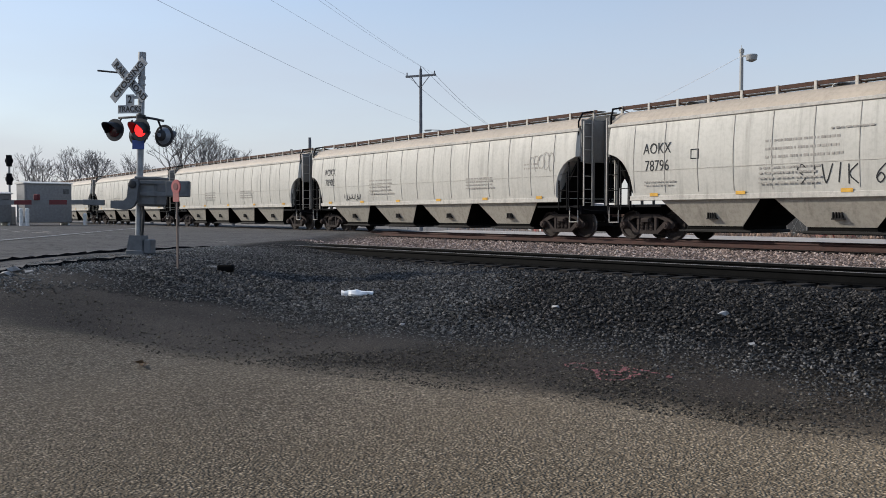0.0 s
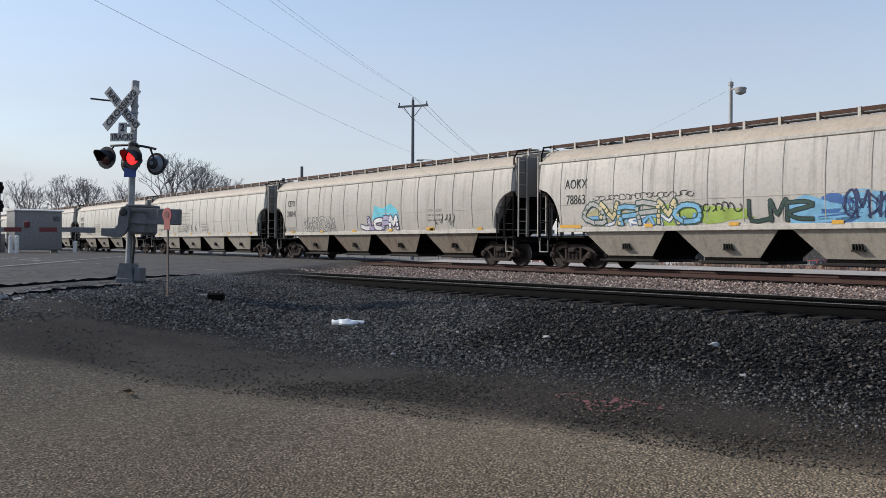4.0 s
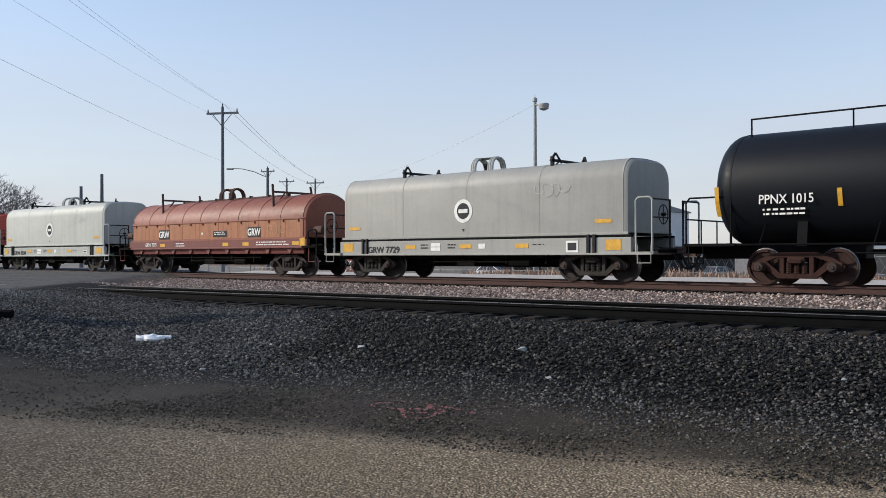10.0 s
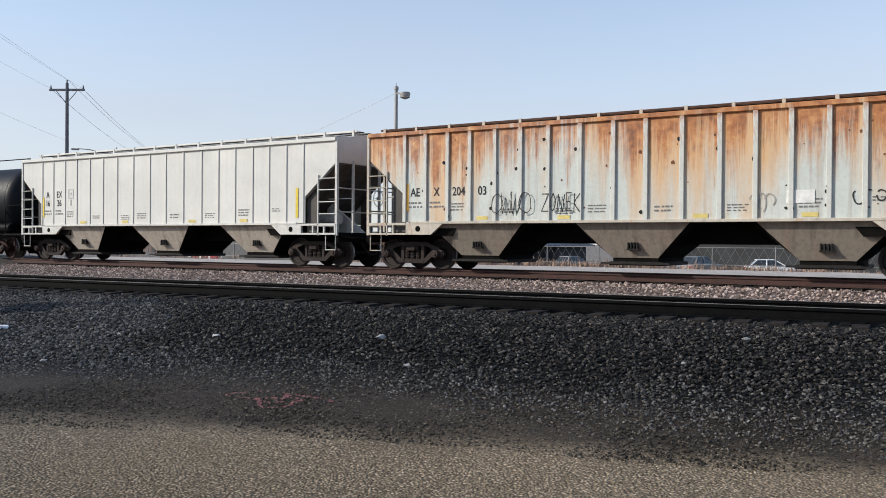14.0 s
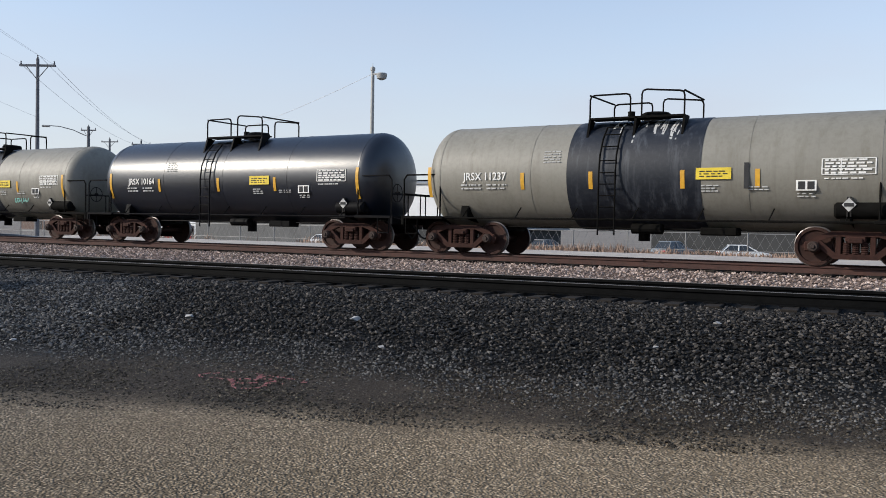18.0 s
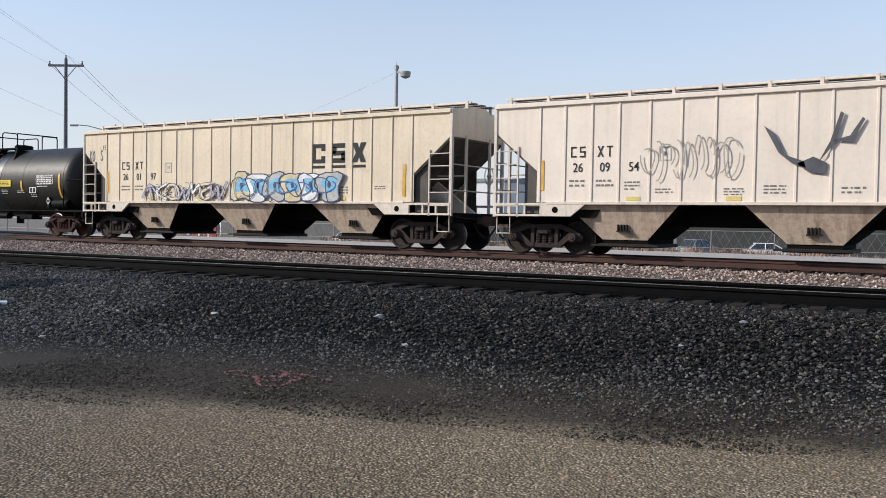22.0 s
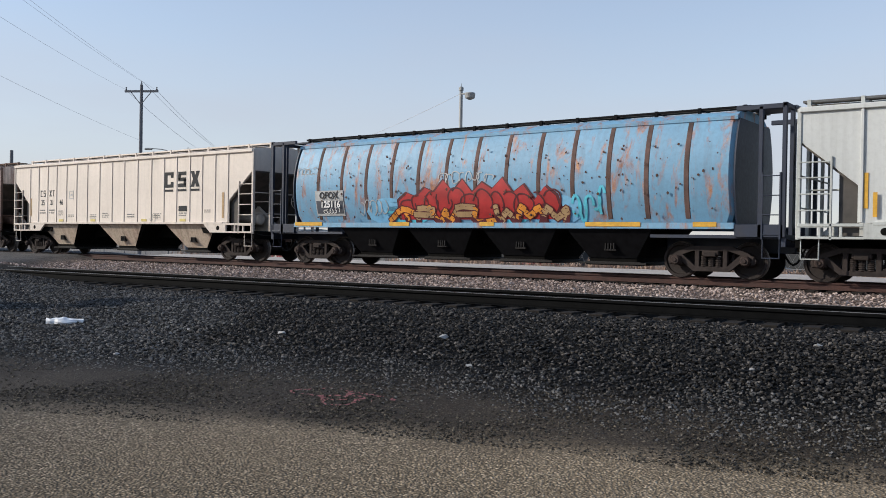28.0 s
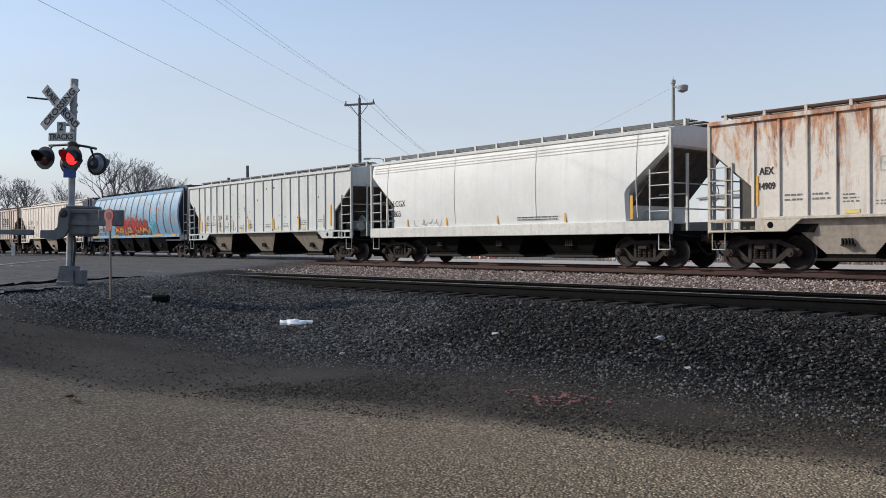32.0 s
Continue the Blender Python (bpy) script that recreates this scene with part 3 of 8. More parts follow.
def brake_wheel(car, x, y, z, M, mat):
    s = Shape()
    n = 16
    ring = [(x, y + 0.27 * math.cos(6.2832 * i / n), z + 0.27 * math.sin(6.2832 * i / n)) for i in range(n + 1)]
    s.pipe(ring, 0.014, 5)
    for i in range(0, n, 4):
        s.rod((x, y, z), ring[i], 0.010, 4)
    s.turned([(-0.05, 0.05), (0.06, 0.05)], (x, y, z), "x", 8)
    part("brake_wheel", s, mat, car)


def writing(car, text, x, z, y, size, mat, wide=1.0, bold=0.0, name="marking"):
    part(name, letters(text, size, 0.004, bold, wide), mat, car, m=pose(x, y - 0.004, z))


def bars(car, x, z, y, w, h, rows, mat, fill=0.75):
    """Small unreadable writing as plain bars."""
    s = Shape()
    rnd = random.Random(int(x * 100) + int(z * 50))
    for r in range(rows):
        zz = z - r * h / rows
        t = 0.0
        while t < w * rnd.uniform(0.8, 1.0):
            l = min(w - t, rnd.uniform(0.04, 0.15))
            o = lie(y, zz + 0.02)
            s.box(x + t, x + t + l, o - 0.005, o - 0.001, zz, zz + min(0.07, h / rows * fill * 0.55))
            t += l + rnd.choice((0.025, 0.03, 0.06))
    if s.f:
        part("stencil", s, mat, car, kind="stuff")


def patch(car, x, z, y, w, h, mat, name="reflector"):
    part(name, Shape().box(x - w / 2, x + w / 2, y - 0.006, y - 0.001, z - h / 2, z + h / 2), mat, car)


def lie(y, z):
    """Where paint lies at a height: y may bend with the side."""
    return y(z) if callable(y) else y


def less(y, d):
    return (lambda z: y(z) - d) if callable(y) else y - d


def scrawl(car, x0, x1, z0, z1, y, seed, mat, wide=0.05, strokes=9, name="scrawl"):
    """Spray-can strokes: rounded loops drawn one after another, flat on the side."""
    rnd = random.Random(seed)
    s = Shape()
    n = strokes
    cw = (x1 - x0) / n
    for k in range(n):
        cx = x0 + cw * (k + 0.5)
        cz, rz, rx = (z0 + z1) / 2 + rnd.uniform(-0.1, 0.1) * (z1 - z0), (z1 - z0) / 2 * rnd.uniform(0.6, 1.0), cw * rnd.uniform(0.4, 0.75)
        a0, turn = rnd.uniform(0, 6.28), rnd.choice((-1, 1)) * rnd.uniform(3.2, 6.0)
        pts = []
        for i in range(13):
            a = a0 + turn * i / 12
            pts.append((cx + rx * math.cos(a) + 0.12 * rx * math.sin(2.3 * a), cz + rz * math.sin(a) * (1 - 0.25 * math.sin(a * 0.7 + k))))
        for (ax, az), (bx, bz) in zip(pts, pts[1:]):
            d = math.hypot(bx - ax, bz - az) or 1
            nx, nz = -(bz - az) / d * wide / 2, (bx - ax) / d * wide / 2
            f = lambda v: lie(y, v) - 0.006 - 0.0002 * k
            s.add([(u, f(v), v) for u, v in ((ax + nx, az + nz), (bx + nx, bz + nz), (bx - nx, bz - nz), (ax - nx, az - nz))], [(0, 1, 2, 3)])
    part(name, s, mat, car, kind="stuff")


def below(poly, z, keep):
    """The piece of a polygon under (keep=-1) or over (keep=1) a level."""
    out = []
    for (ax, az), (bx, bz) in zip(poly, poly[1:] + poly[:1]):
        if (az - z) * keep >= 0:
            out.append((ax, az))
        if (az - z) * (bz - z) < 0:
            t = (z - az) / (bz - az)
            out.append((ax + (bx - ax) * t, z))
    return out


def blob(car, pts, y, mat, name="paint_patch"):
    if not callable(y):
        part(name, Shape().slab(pts, y - 0.004, y - 0.001), mat, car)
        return
    s = Shape()
    z, top = min(p[1] for p in pts), max(p[1] for p in pts)
    while z < top:
        q = below(below(pts, z, 1), z + 0.12, -1)
        if len(q) > 2:
            s.add([(a, y(b) - 0.004, b) for a, b in q], [tuple(range(len(q)))])
        z += 0.12
    part(name, s, mat, car)


def piece(car, x0, x1, z0, z1, y, seed, fills, line, heart, n=5):
    """A painted word too wild to read: fat rounded forms with dark outlines and a paler heart in each."""
    rnd = random.Random(seed)
    w = (x1 - x0) / n
    mid, half = (z0 + z1) / 2, (z1 - z0) / 2
    for k in range(n):
        cx = x0 + w * (k + 0.5)
        ph, tall = rnd.uniform(0, 6.28), rnd.uniform(0.86, 1.04)
        pts = []
        for i in range(18):
            a = 2 * math.pi * i / 18
            r = 1.0 + 0.20 * math.sin(3 * a + ph) + 0.10 * math.sin(5 * a + 2 * ph) + rnd.uniform(-0.05, 0.05)
            sx, sz = math.cos(a), math.sin(a)
            sx, sz = math.copysign(abs(sx) ** 0.7, sx), math.copysign(abs(sz) ** 0.7, sz)
            pts.append((cx + w * 0.60 * r * sx, mid + half * tall * min(1.05, r) * sz))
        d = 0.005 * k
        blob(car, [(cx + (px - cx) * 1.13, mid + (pz - mid) * 1.09) for px, pz in pts], less(y, d), line, "paint_outline")
        blob(car, pts, less(y, d + 0.0015), fills[k % len(fills)])
        blob(car, [(cx + (px - cx) * 0.72 + 0.03, mid + 0.06 + (pz - mid) * 0.52) for px, pz in pts], less(y, d + 0.003), heart)
        # counter of the letter
        blob(car, [(cx + w * 0.10 * math.cos(a), mid + 0.05 + half * 0.24 * math.sin(a)) for a in [6.2832 * i / 8 for i in range(8)]], less(y, d + 0.0042), line, "paint_outline")


GLYPHS = ([[(0.1, 1), (0.2, 0), (0.95, 0.12)]], [[(0.2, 0), (0.2, 1), (0.9, 0.9)], [(0.2, 0.5), (0.8, 0.55)]], [[(0, 1), (0.25, 0), (0.5, 0.75), (0.75, 0), (1, 1)]],
          [[(0.15, 0), (0.15, 1)], [(0.9, 1), (0.2, 0.45), (0.95, 0)]], [[(0.9, 0.85), (0.4, 1), (0.1, 0.75), (0.85, 0.35), (0.6, 0.02), (0.05, 0.12)]],
          [[(0.1, 0), (0.2, 1), (0.5, 0.35), (0.8, 1), (0.9, 0)]], [[(0.5, 0), (0.05, 0.4), (0.3, 1), (0.9, 0.8), (0.9, 0.2), (0.5, 0)]], [[(0.0, 0.2), (0.4, 0.9), (1.0, 0.5)], [(0.4, 0.9), (0.6, 0.0)]])


def ribbon(s, pts, w, y, bend=3):
    """A flat stroke with round turns."""
    fine = []
    for i in range(len(pts) - 1):
        p0, p1, p2, p3 = pts[max(0, i - 1)], pts[i], pts[i + 1], pts[min(len(pts) - 1, i + 2)]
        for k in range(bend):
            t = k / bend
            fine.append(tuple(0.5 * (2 * p1[c] + (p2[c] - p0[c]) * t + (2 * p0[c] - 5 * p1[c] + 4 * p2[c] - p3[c]) * t * t + (3 * p1[c] - p0[c] - 3 * p2[c] + p3[c]) * t ** 3) for c in (0, 1)))
    fine.append(pts[-1])
    for n, ((ax, az), (bx, bz)) in enumerate(zip(fine, fine[1:])):
        d = math.hypot(bx - ax, bz - az) or 1
        ux, uz = (bx - ax) / d * w * 0.35, (bz - az) / d * w * 0.35
        nx, nz = -uz / 0.35 / 2, ux / 0.35 / 2
        ring = [(ax - ux + nx, az - uz + nz), (bx + ux + nx, bz + uz + nz), (bx + ux * 1.4, bz + uz * 1.4), (bx + ux - nx, bz + uz - nz), (ax - ux - nx, az - uz - nz), (ax - ux * 1.4, az - uz * 1.4)]
        s.add([(a, lie(y, b) - 0.0001 * n, b) for a, b in ring], [(0, 1, 2, 3, 4, 5)])


def wild(car, x0, x1, z0, z1, y, seed, fills, line, n=5, fat=0.22, edge=0.05):
    """A painted word in interlocked strokes, beyond reading: outlines with a coloured filling."""
    rnd = random.Random(seed)
    w = (x1 - x0) / n
    fat, edge = fat * (z1 - z0), edge * (z1 - z0)
    back = Shape()
    tops = [Shape() for f in fills]
    for k in range(n):
        g = GLYPHS[rnd.randrange(8)]
        lean, tall = rnd.uniform(-0.25, 0.35), rnd.uniform(0.82, 1.05)
        flip = rnd.random() < 0.4
        for stroke in g:
            pts = []
            for a, b in stroke:
                a = (1 - a if flip else a) + rnd.uniform(-0.1, 0.1)
                b = min(1.0, max(0.0, b * tall + rnd.uniform(-0.08, 0.08)))
                pts.append((x0 + w * (k + 0.5 + (a - 0.5) * 1.25 + lean * (b - 0.5) * 0.6), z0 + fat * 0.6 + (z1 - z0 - 1.2 * fat) * b))
            ribbon(back, pts, fat + 2 * edge, less(y, 0.003 + 0.0012 * k))
            ribbon(tops[k % len(fills)], pts, fat, less(y, 0.0036 + 0.0012 * k))
    part("paint_outline", back, line, car, kind="stuff")
    for t, f in zip(tops, fills):
        if t.f:
            part("paint_fill", t, f, car, kind="stuff")


STROKES = {"S": [[(0.9, 0.85), (0.5, 1), (0.1, 0.75), (0.5, 0.5), (0.9, 0.25), (0.5, 0), (0.1, 0.12)]], "I": [[(0.5, 1), (0.5, 0)]], "V": [[(0, 1), (0.5, 0), (1, 1)]],
           "K": [[(0.1, 1), (0.1, 0)], [(0.9, 1), (0.15, 0.5), (0.95, 0)]], "6": [[(0.8, 0.95), (0.3, 0.6), (0.15, 0.25), (0.5, 0), (0.85, 0.25), (0.5, 0.5), (0.2, 0.3)]],
           "Z": [[(0, 1), (0.5, 1), (1, 1)], [(1, 1), (0, 0)], [(0, 0), (1, 0)]], "O": [[(0.5, 1), (0.05, 0.5), (0.5, 0), (0.95, 0.5), (0.5, 1)]], "N": [[(0, 0), (0.05, 1)], [(0.05, 1), (0.9, 0)], [(0.9, 0), (1, 1)]],
           "E": [[(0.9, 1), (0.1, 1)], [(0.1, 1), (0.1, 0)], [(0.1, 0), (0.9, 0)], [(0.1, 0.5), (0.7, 0.5)]], "1": [[(0.3, 0.8), (0.55, 1), (0.55, 0)]], "5": [[(0.85, 1), (0.2, 1), (0.2, 0.55), (0.7, 0.55), (0.8, 0.2), (0.15, 0.05)]]}


def tag(car, text, x0, x1, z0, z1, y, mat, wide=0.05, seed=1):
    """A word sprayed in single strokes."""
    rnd = random.Random(seed)
    s = Shape()
    w = (x1 - x0) / len(text)
    for k, c in enumerate(text):
        lean, up = rnd.uniform(0.0, 0.25), rnd.uniform(-0.06, 0.06) * (z1 - z0)
        for line in STROKES.get(c, []):
            ribbon(s, [(x0 + w * (k + 0.1 + 0.8 * a + lean * (b - 0.5)), z0 + up + (z1 - z0) * b) for a, b in line], wide, less(y, 0.004))
    part("scrawl", s, mat, car, kind="stuff")


def chips(car, spots, x0, x1, z0, z1, y, seed, mat, big=0.09):
    """Small flakes where the paint has come off."""
    rnd = random.Random(seed)
    s = Shape()
    for k in range(spots):
        cx, cz, r = rnd.uniform(x0, x1), z0 + (z1 - z0) * rnd.random() ** 1.3, big * rnd.uniform(0.25, 1.0)
        pts = [(cx + r * rnd.uniform(0.6, 1.1) * math.cos(a), cz + r * rnd.uniform(0.6, 1.3) * math.sin(a)) for a in [6.2832 * i / 7 for i in range(7)]]
        s.add([(a, y - 0.002, b) for a, b in pts], [tuple(range(7))])
    part("paint_chip", s, mat, car, kind="stuff")


def begin(name, label, category, q0, q1):
    """A vehicle between two places of the train, counted from where the train is at 16 s."""
    ob = thing(name, label, category)
    CARS.append((ob, (q0 + q1) / 2))
    ob.matrix_basis = pose((q0 + q1) / 2, FAR_TRACK, FAR_TOP)
    return ob, q1 - q0


def running_board(car, L, z, M, mat, step=1.25, base=4.28, wide=0.42, bracket_mat=None, thick=0.10):
    """A grating walkway along the roof, on brackets along both its edges."""
    deck = Shape()
    for i in range(3):
        a = -wide + 0.12 + (2 * wide - 0.24) * i / 2.4
        deck.box(-L / 2 - 0.15, L / 2 + 0.15, a, a + (2 * wide - 0.24) * 0.22, z - 0.05, z - 0.02)
    part("running_board", deck, M["deck"], car)
    for e in (-1, 1):
        part("board_edge", Shape().box(-L / 2 - 0.15, L / 2 + 0.15, e * wide - 0.02, e * wide + 0.02, z - thick, z, 0.008), mat, car)
    k = int(L / step)
    for e in (-1, 1):
        me = Shape().box(-0.045, 0.045, e * wide - 0.035, e * wide + 0.035, base, z + 0.015, 0.006).mesh("bracket")
        brace = Shape().rod((0.05, e * wide, z - thick), (0.42, e * (wide - 0.25), base - 0.02), 0.022, 4).mesh("brace")
        brace.materials.append(mat)
        for i in range(k + 1):
            x = -L / 2 + L * i / k
            b = part("bracket", me, bracket_mat or mat, car, m=pose(x, 0, 0))
            if e < 0 and i < k:
                part("brace", brace, None, b)


def bay(car, x, w, top, low, M, mat, gate=True, bottom=None, full=None):
    """A hopper bay: a funnel with a sliding gate under it."""
    b = bottom or w * 0.36
    s = Shape()
    rect = lambda ww, yy, z: [(x - ww / 2, -yy, z), (x + ww / 2, -yy, z), (x + ww / 2, yy, z), (x - ww / 2, yy, z)]
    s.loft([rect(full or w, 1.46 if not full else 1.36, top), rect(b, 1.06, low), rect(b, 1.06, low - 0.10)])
    # black funnel: shade between the bays is in its colour, with the grime
    o = part("hopper_bay", s, M["grime_shade"], car)
    for e in (-1, 1):
        yy = lambda t: e * (1.46 + (1.08 - 1.46) * t + 0.012)
        side = Shape().loft([[(x - w / 2, yy(0), top), (x + w / 2, yy(0), top), (x + w / 2, yy(0) - e * 0.01, top), (x - w / 2, yy(0) - e * 0.01, top)],
                             [(x - b / 2, yy(1), low), (x + b / 2, yy(1), low), (x + b / 2, yy(1) - e * 0.01, low), (x - b / 2, yy(1) - e * 0.01, low)]])
        part("bay_side", side, mat, o)
    g = Shape()
    g.box(x - b / 2 - 0.12, x + b / 2 + 0.12, -1.10, 1.10, low - 0.20, low - 0.10, 0.02)
    g.box(x - b / 2 - 0.3, x + b / 2 + 0.3, -1.16, -1.08, low - 0.17, low - 0.12)
    part("outlet_gate", g, M["steel_dark"], o)
    if gate:
        h = Shape()
        for i in range(4):
            h.box(x - 0.14 + i * 0.08, x - 0.10 + i * 0.08, -1.30, -1.20, low + 0.22, low + 0.40, 0.008)
        h.box(x - 0.16, x + 0.18, -1.29, -1.16, low + 0.20, low + 0.24)
        part("gate_crank", h, M["steel_dark"], o)


def end_gear(car, end, L, M, mat, W=1.6, eave=4.06):
    """Ladders, posts, sill and steps at one end of a hopper."""
    x = end * L / 2
    rungs = part("ladder", Shape().box(x - end * 0.72 - 0.025, x - end * 0.72 + 0.025, -W - 0.01, -W + 0.04, 1.0, 2.92, 0.008), mat, car)
    for z in (1.30, 1.68, 2.06, 2.44, 2.80):
        part("rung", Shape().rod((x - end * 0.72, -W + 0.01, z), (x, -W + 0.01, z), 0.017, 5), mat, rungs)
    for y in (-W + 0.06, W - 0.06):
        part("end_post", Shape().box(x - 0.05, x + 0.05, y - 0.05, y + 0.05, 1.0, eave, 0.01), mat, car)
    for y in (-0.7, 0.7):
        part("end_post", Shape().box(x - 0.04, x + 0.04, y - 0.04, y + 0.04, 1.05, 3.4, 0.01), mat, car)
    for z in (1.75, 2.5):
        part("end_rail", Shape().rod((x, -W + 0.06, z), (x, W - 0.06, z), 0.022, 5), mat, car)
    part("end_rail", Shape().rod((x, -0.7, 2.2), (x - end * 1.0, -0.7, 2.2), 0.02, 5), mat, car)
    p = Shape()
    p.box(x - end * 2.1, x + end * 0.02, -1.5, 1.5, 1.02, 1.10)
    p.box(x - 0.06, x + 0.06, -1.5, 1.5, 0.80, 1.10, 0.01)
    p.box(x - end * 2.4, x, -0.28, 0.28, 0.66, 1.04, 0.02)
    part("end_sill", p, M["grime_shade"], car)
    stirrup(car, x - end * 0.26, -W + 0.08, M, mat)
    coupler(car, end, L, M)
    if end > 0:
        brake_wheel(car, x + 0.08, 0.55, 2.25, M, mat)
        c = Shape().turned([(-0.5, 0.16), (-0.46, 0.21), (0.46, 0.21), (0.5, 0.16)], (x - 1.15, -0.55, 1.55), "x", 12)
        part("air_reservoir", c, mat, car, smooth=True)


def truck_pair(car, L, M, inset, frame_mat, wheel_mat):
    for e in (-1, 1):
        truck(car, e * (L / 2 - inset), M, frame_mat, wheel_mat)


RIBS = (1.36, 2.09, 2.85, 3.59, 4.40, 5.20, 6.03, 6.95, 7.87)   # metres from the nearer end: closer towards the ends


def rib_places(L):
    return [-L / 2 + d for d in RIBS] + [L / 2 - d for d in reversed(RIBS)]


def panel(L, k):
    """The middle of a side panel, counted from the low end of the side."""
    r = rib_places(L)
    return (r[k] + r[k + 1]) / 2


def hopper_ribbed(name, label, q0, q1, M, paint, under, trim, eave=4.06, sill=1.40, bays=3, rib_paint=None, board=None, rib_depth=0.028, board_z=4.37, rib_wide=0.035):
    car, L = begin(name, label, "hopper wagon", q0, q1)
    W, h = 1.54, L / 2
    s = Shape()
    s.slab([(-h, 3.30), (-h, eave), (h, eave), (h, 3.30), (h - 2.27, sill + 0.02), (-h + 2.27, sill + 0.02)], -W + 0.02, W - 0.02)
    part("body", s, paint, car)
    for e in (-1, 1):
        y0, y1 = e * (W - 0.015), e * W
        p = Shape().slab([(-h, eave), (-h, 3.32), (-h + 1.28, 2.25), (-h + 1.28, sill), (h - 1.28, sill), (h - 1.28, 2.25), (h, 3.32), (h, eave)], y0, y1)
        part("side_sheet", p, paint, car)
        r = Shape()
        r.box(-rib_wide, rib_wide, -rib_depth, 0.0, sill, eave - 0.05, 0.010)
        me = r.mesh("rib")
        for x in rib_places(L):
            part("rib", me, rib_paint or paint, car, m=pose(x, e * W if e < 0 else W, 0, 0, 0, 0 if e < 0 else 180))
        c = Shape().box(-h, h, e * (W - 0.02), e * (W + 0.07), eave - 0.10, eave + 0.02, 0.015)
        part("top_chord", c, paint, car)
        b = Shape().box(-h + 1.6, h - 1.6, e * (W - 0.06), e * (W + 0.06), sill - 0.06, sill + 0.02, 0.01)
        part("side_sill", b, trim, car)
        for k in (-1, 1):
            # bolster plate, a black disc for the shade in its jacking hole, and the open step frame out to the corner
            g = Shape().slab([(k * (h - 1.42), 1.38), (k * (h - 2.75), 1.38), (k * (h - 2.30), 1.03), (k * (h - 1.42), 1.03)], e * (W - 0.03), e * (W + 0.05))
            plate = part("bolster_plate", g, trim, car)
            part("jacking_hole", Shape().turned([(-0.004, 0.085), (0.004, 0.085)], (k * (h - 1.85), e * (W + 0.054), 1.20), "y", 14), M["grime_shade"], plate)
            f = Shape()
            f.box(k * (h - 1.42), k * h, e * (W - 0.02), e * (W + 0.05), 1.31, 1.38, 0.008)
            f.box(k * (h - 1.42), k * h, e * (W - 0.02), e * (W + 0.05), 1.02, 1.08, 0.008)
            for u in (0.04, 0.48, 0.94):
                f.box(k * (h - u) - 0.03, k * (h - u) + 0.03, e * (W - 0.02), e * (W + 0.04), 1.06, 1.33, 0.006)
            part("step_frame", f, trim, car)
    roof = Shape().slab([(-1.56, eave), (-1.56, eave + 0.03), (-0.8, eave + 0.11), (-0.45, eave + 0.19), (0, eave + 0.22), (0.45, eave + 0.19), (0.8, eave + 0.11), (1.56, eave + 0.03), (1.56, eave)], -h, h, "x")
    part("roof", roof, paint, car)
    t = Shape().box(-h + 0.8, h - 0.8, -0.30, 0.30, eave + 0.16, eave + 0.27, 0.03)
    part("hatch_cover", t, trim, car)
    running_board(car, L, board_z, M, board or trim, 1.12, eave + 0.07, 0.70, trim, 0.06)
    for i in range(bays):
        bay(car, 4.62 * (i - (bays - 1) / 2), 3.15, sill, 0.44, M, under, bottom=1.22, full=3.5)
    part("centre_sill", Shape().box(-h + 2.2, h - 2.2, -0.42, 0.42, 0.80, sill - 0.01, 0.02), M["grime_shade"], car)
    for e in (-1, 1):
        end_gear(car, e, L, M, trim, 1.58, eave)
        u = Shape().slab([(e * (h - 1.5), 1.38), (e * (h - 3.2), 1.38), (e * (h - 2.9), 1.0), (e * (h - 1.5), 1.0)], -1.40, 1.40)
        part("body_bolster", u, M["grime_shade"], car)
        # dark sheet under the body's slope, the recess's shade put into its colour
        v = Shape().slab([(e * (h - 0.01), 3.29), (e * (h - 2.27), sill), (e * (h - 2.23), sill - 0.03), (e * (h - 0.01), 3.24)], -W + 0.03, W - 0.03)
        part("slope_sheet", v, M["slope_shade"], car)
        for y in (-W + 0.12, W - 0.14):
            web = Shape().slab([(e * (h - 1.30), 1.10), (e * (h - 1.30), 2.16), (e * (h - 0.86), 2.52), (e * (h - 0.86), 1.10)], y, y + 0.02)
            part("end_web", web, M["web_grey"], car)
        g = Shape().slab([(e * (h - 0.05), 1.1), (e * (h - 1.6), 1.1), (e * (h - 1.6), 2.2)], -0.06, 0.06)
        part("end_gusset", g, paint, car)
    truck_pair(car, L, M, 1.30, M["frame_brown"], M["wheel"])
    return car, L


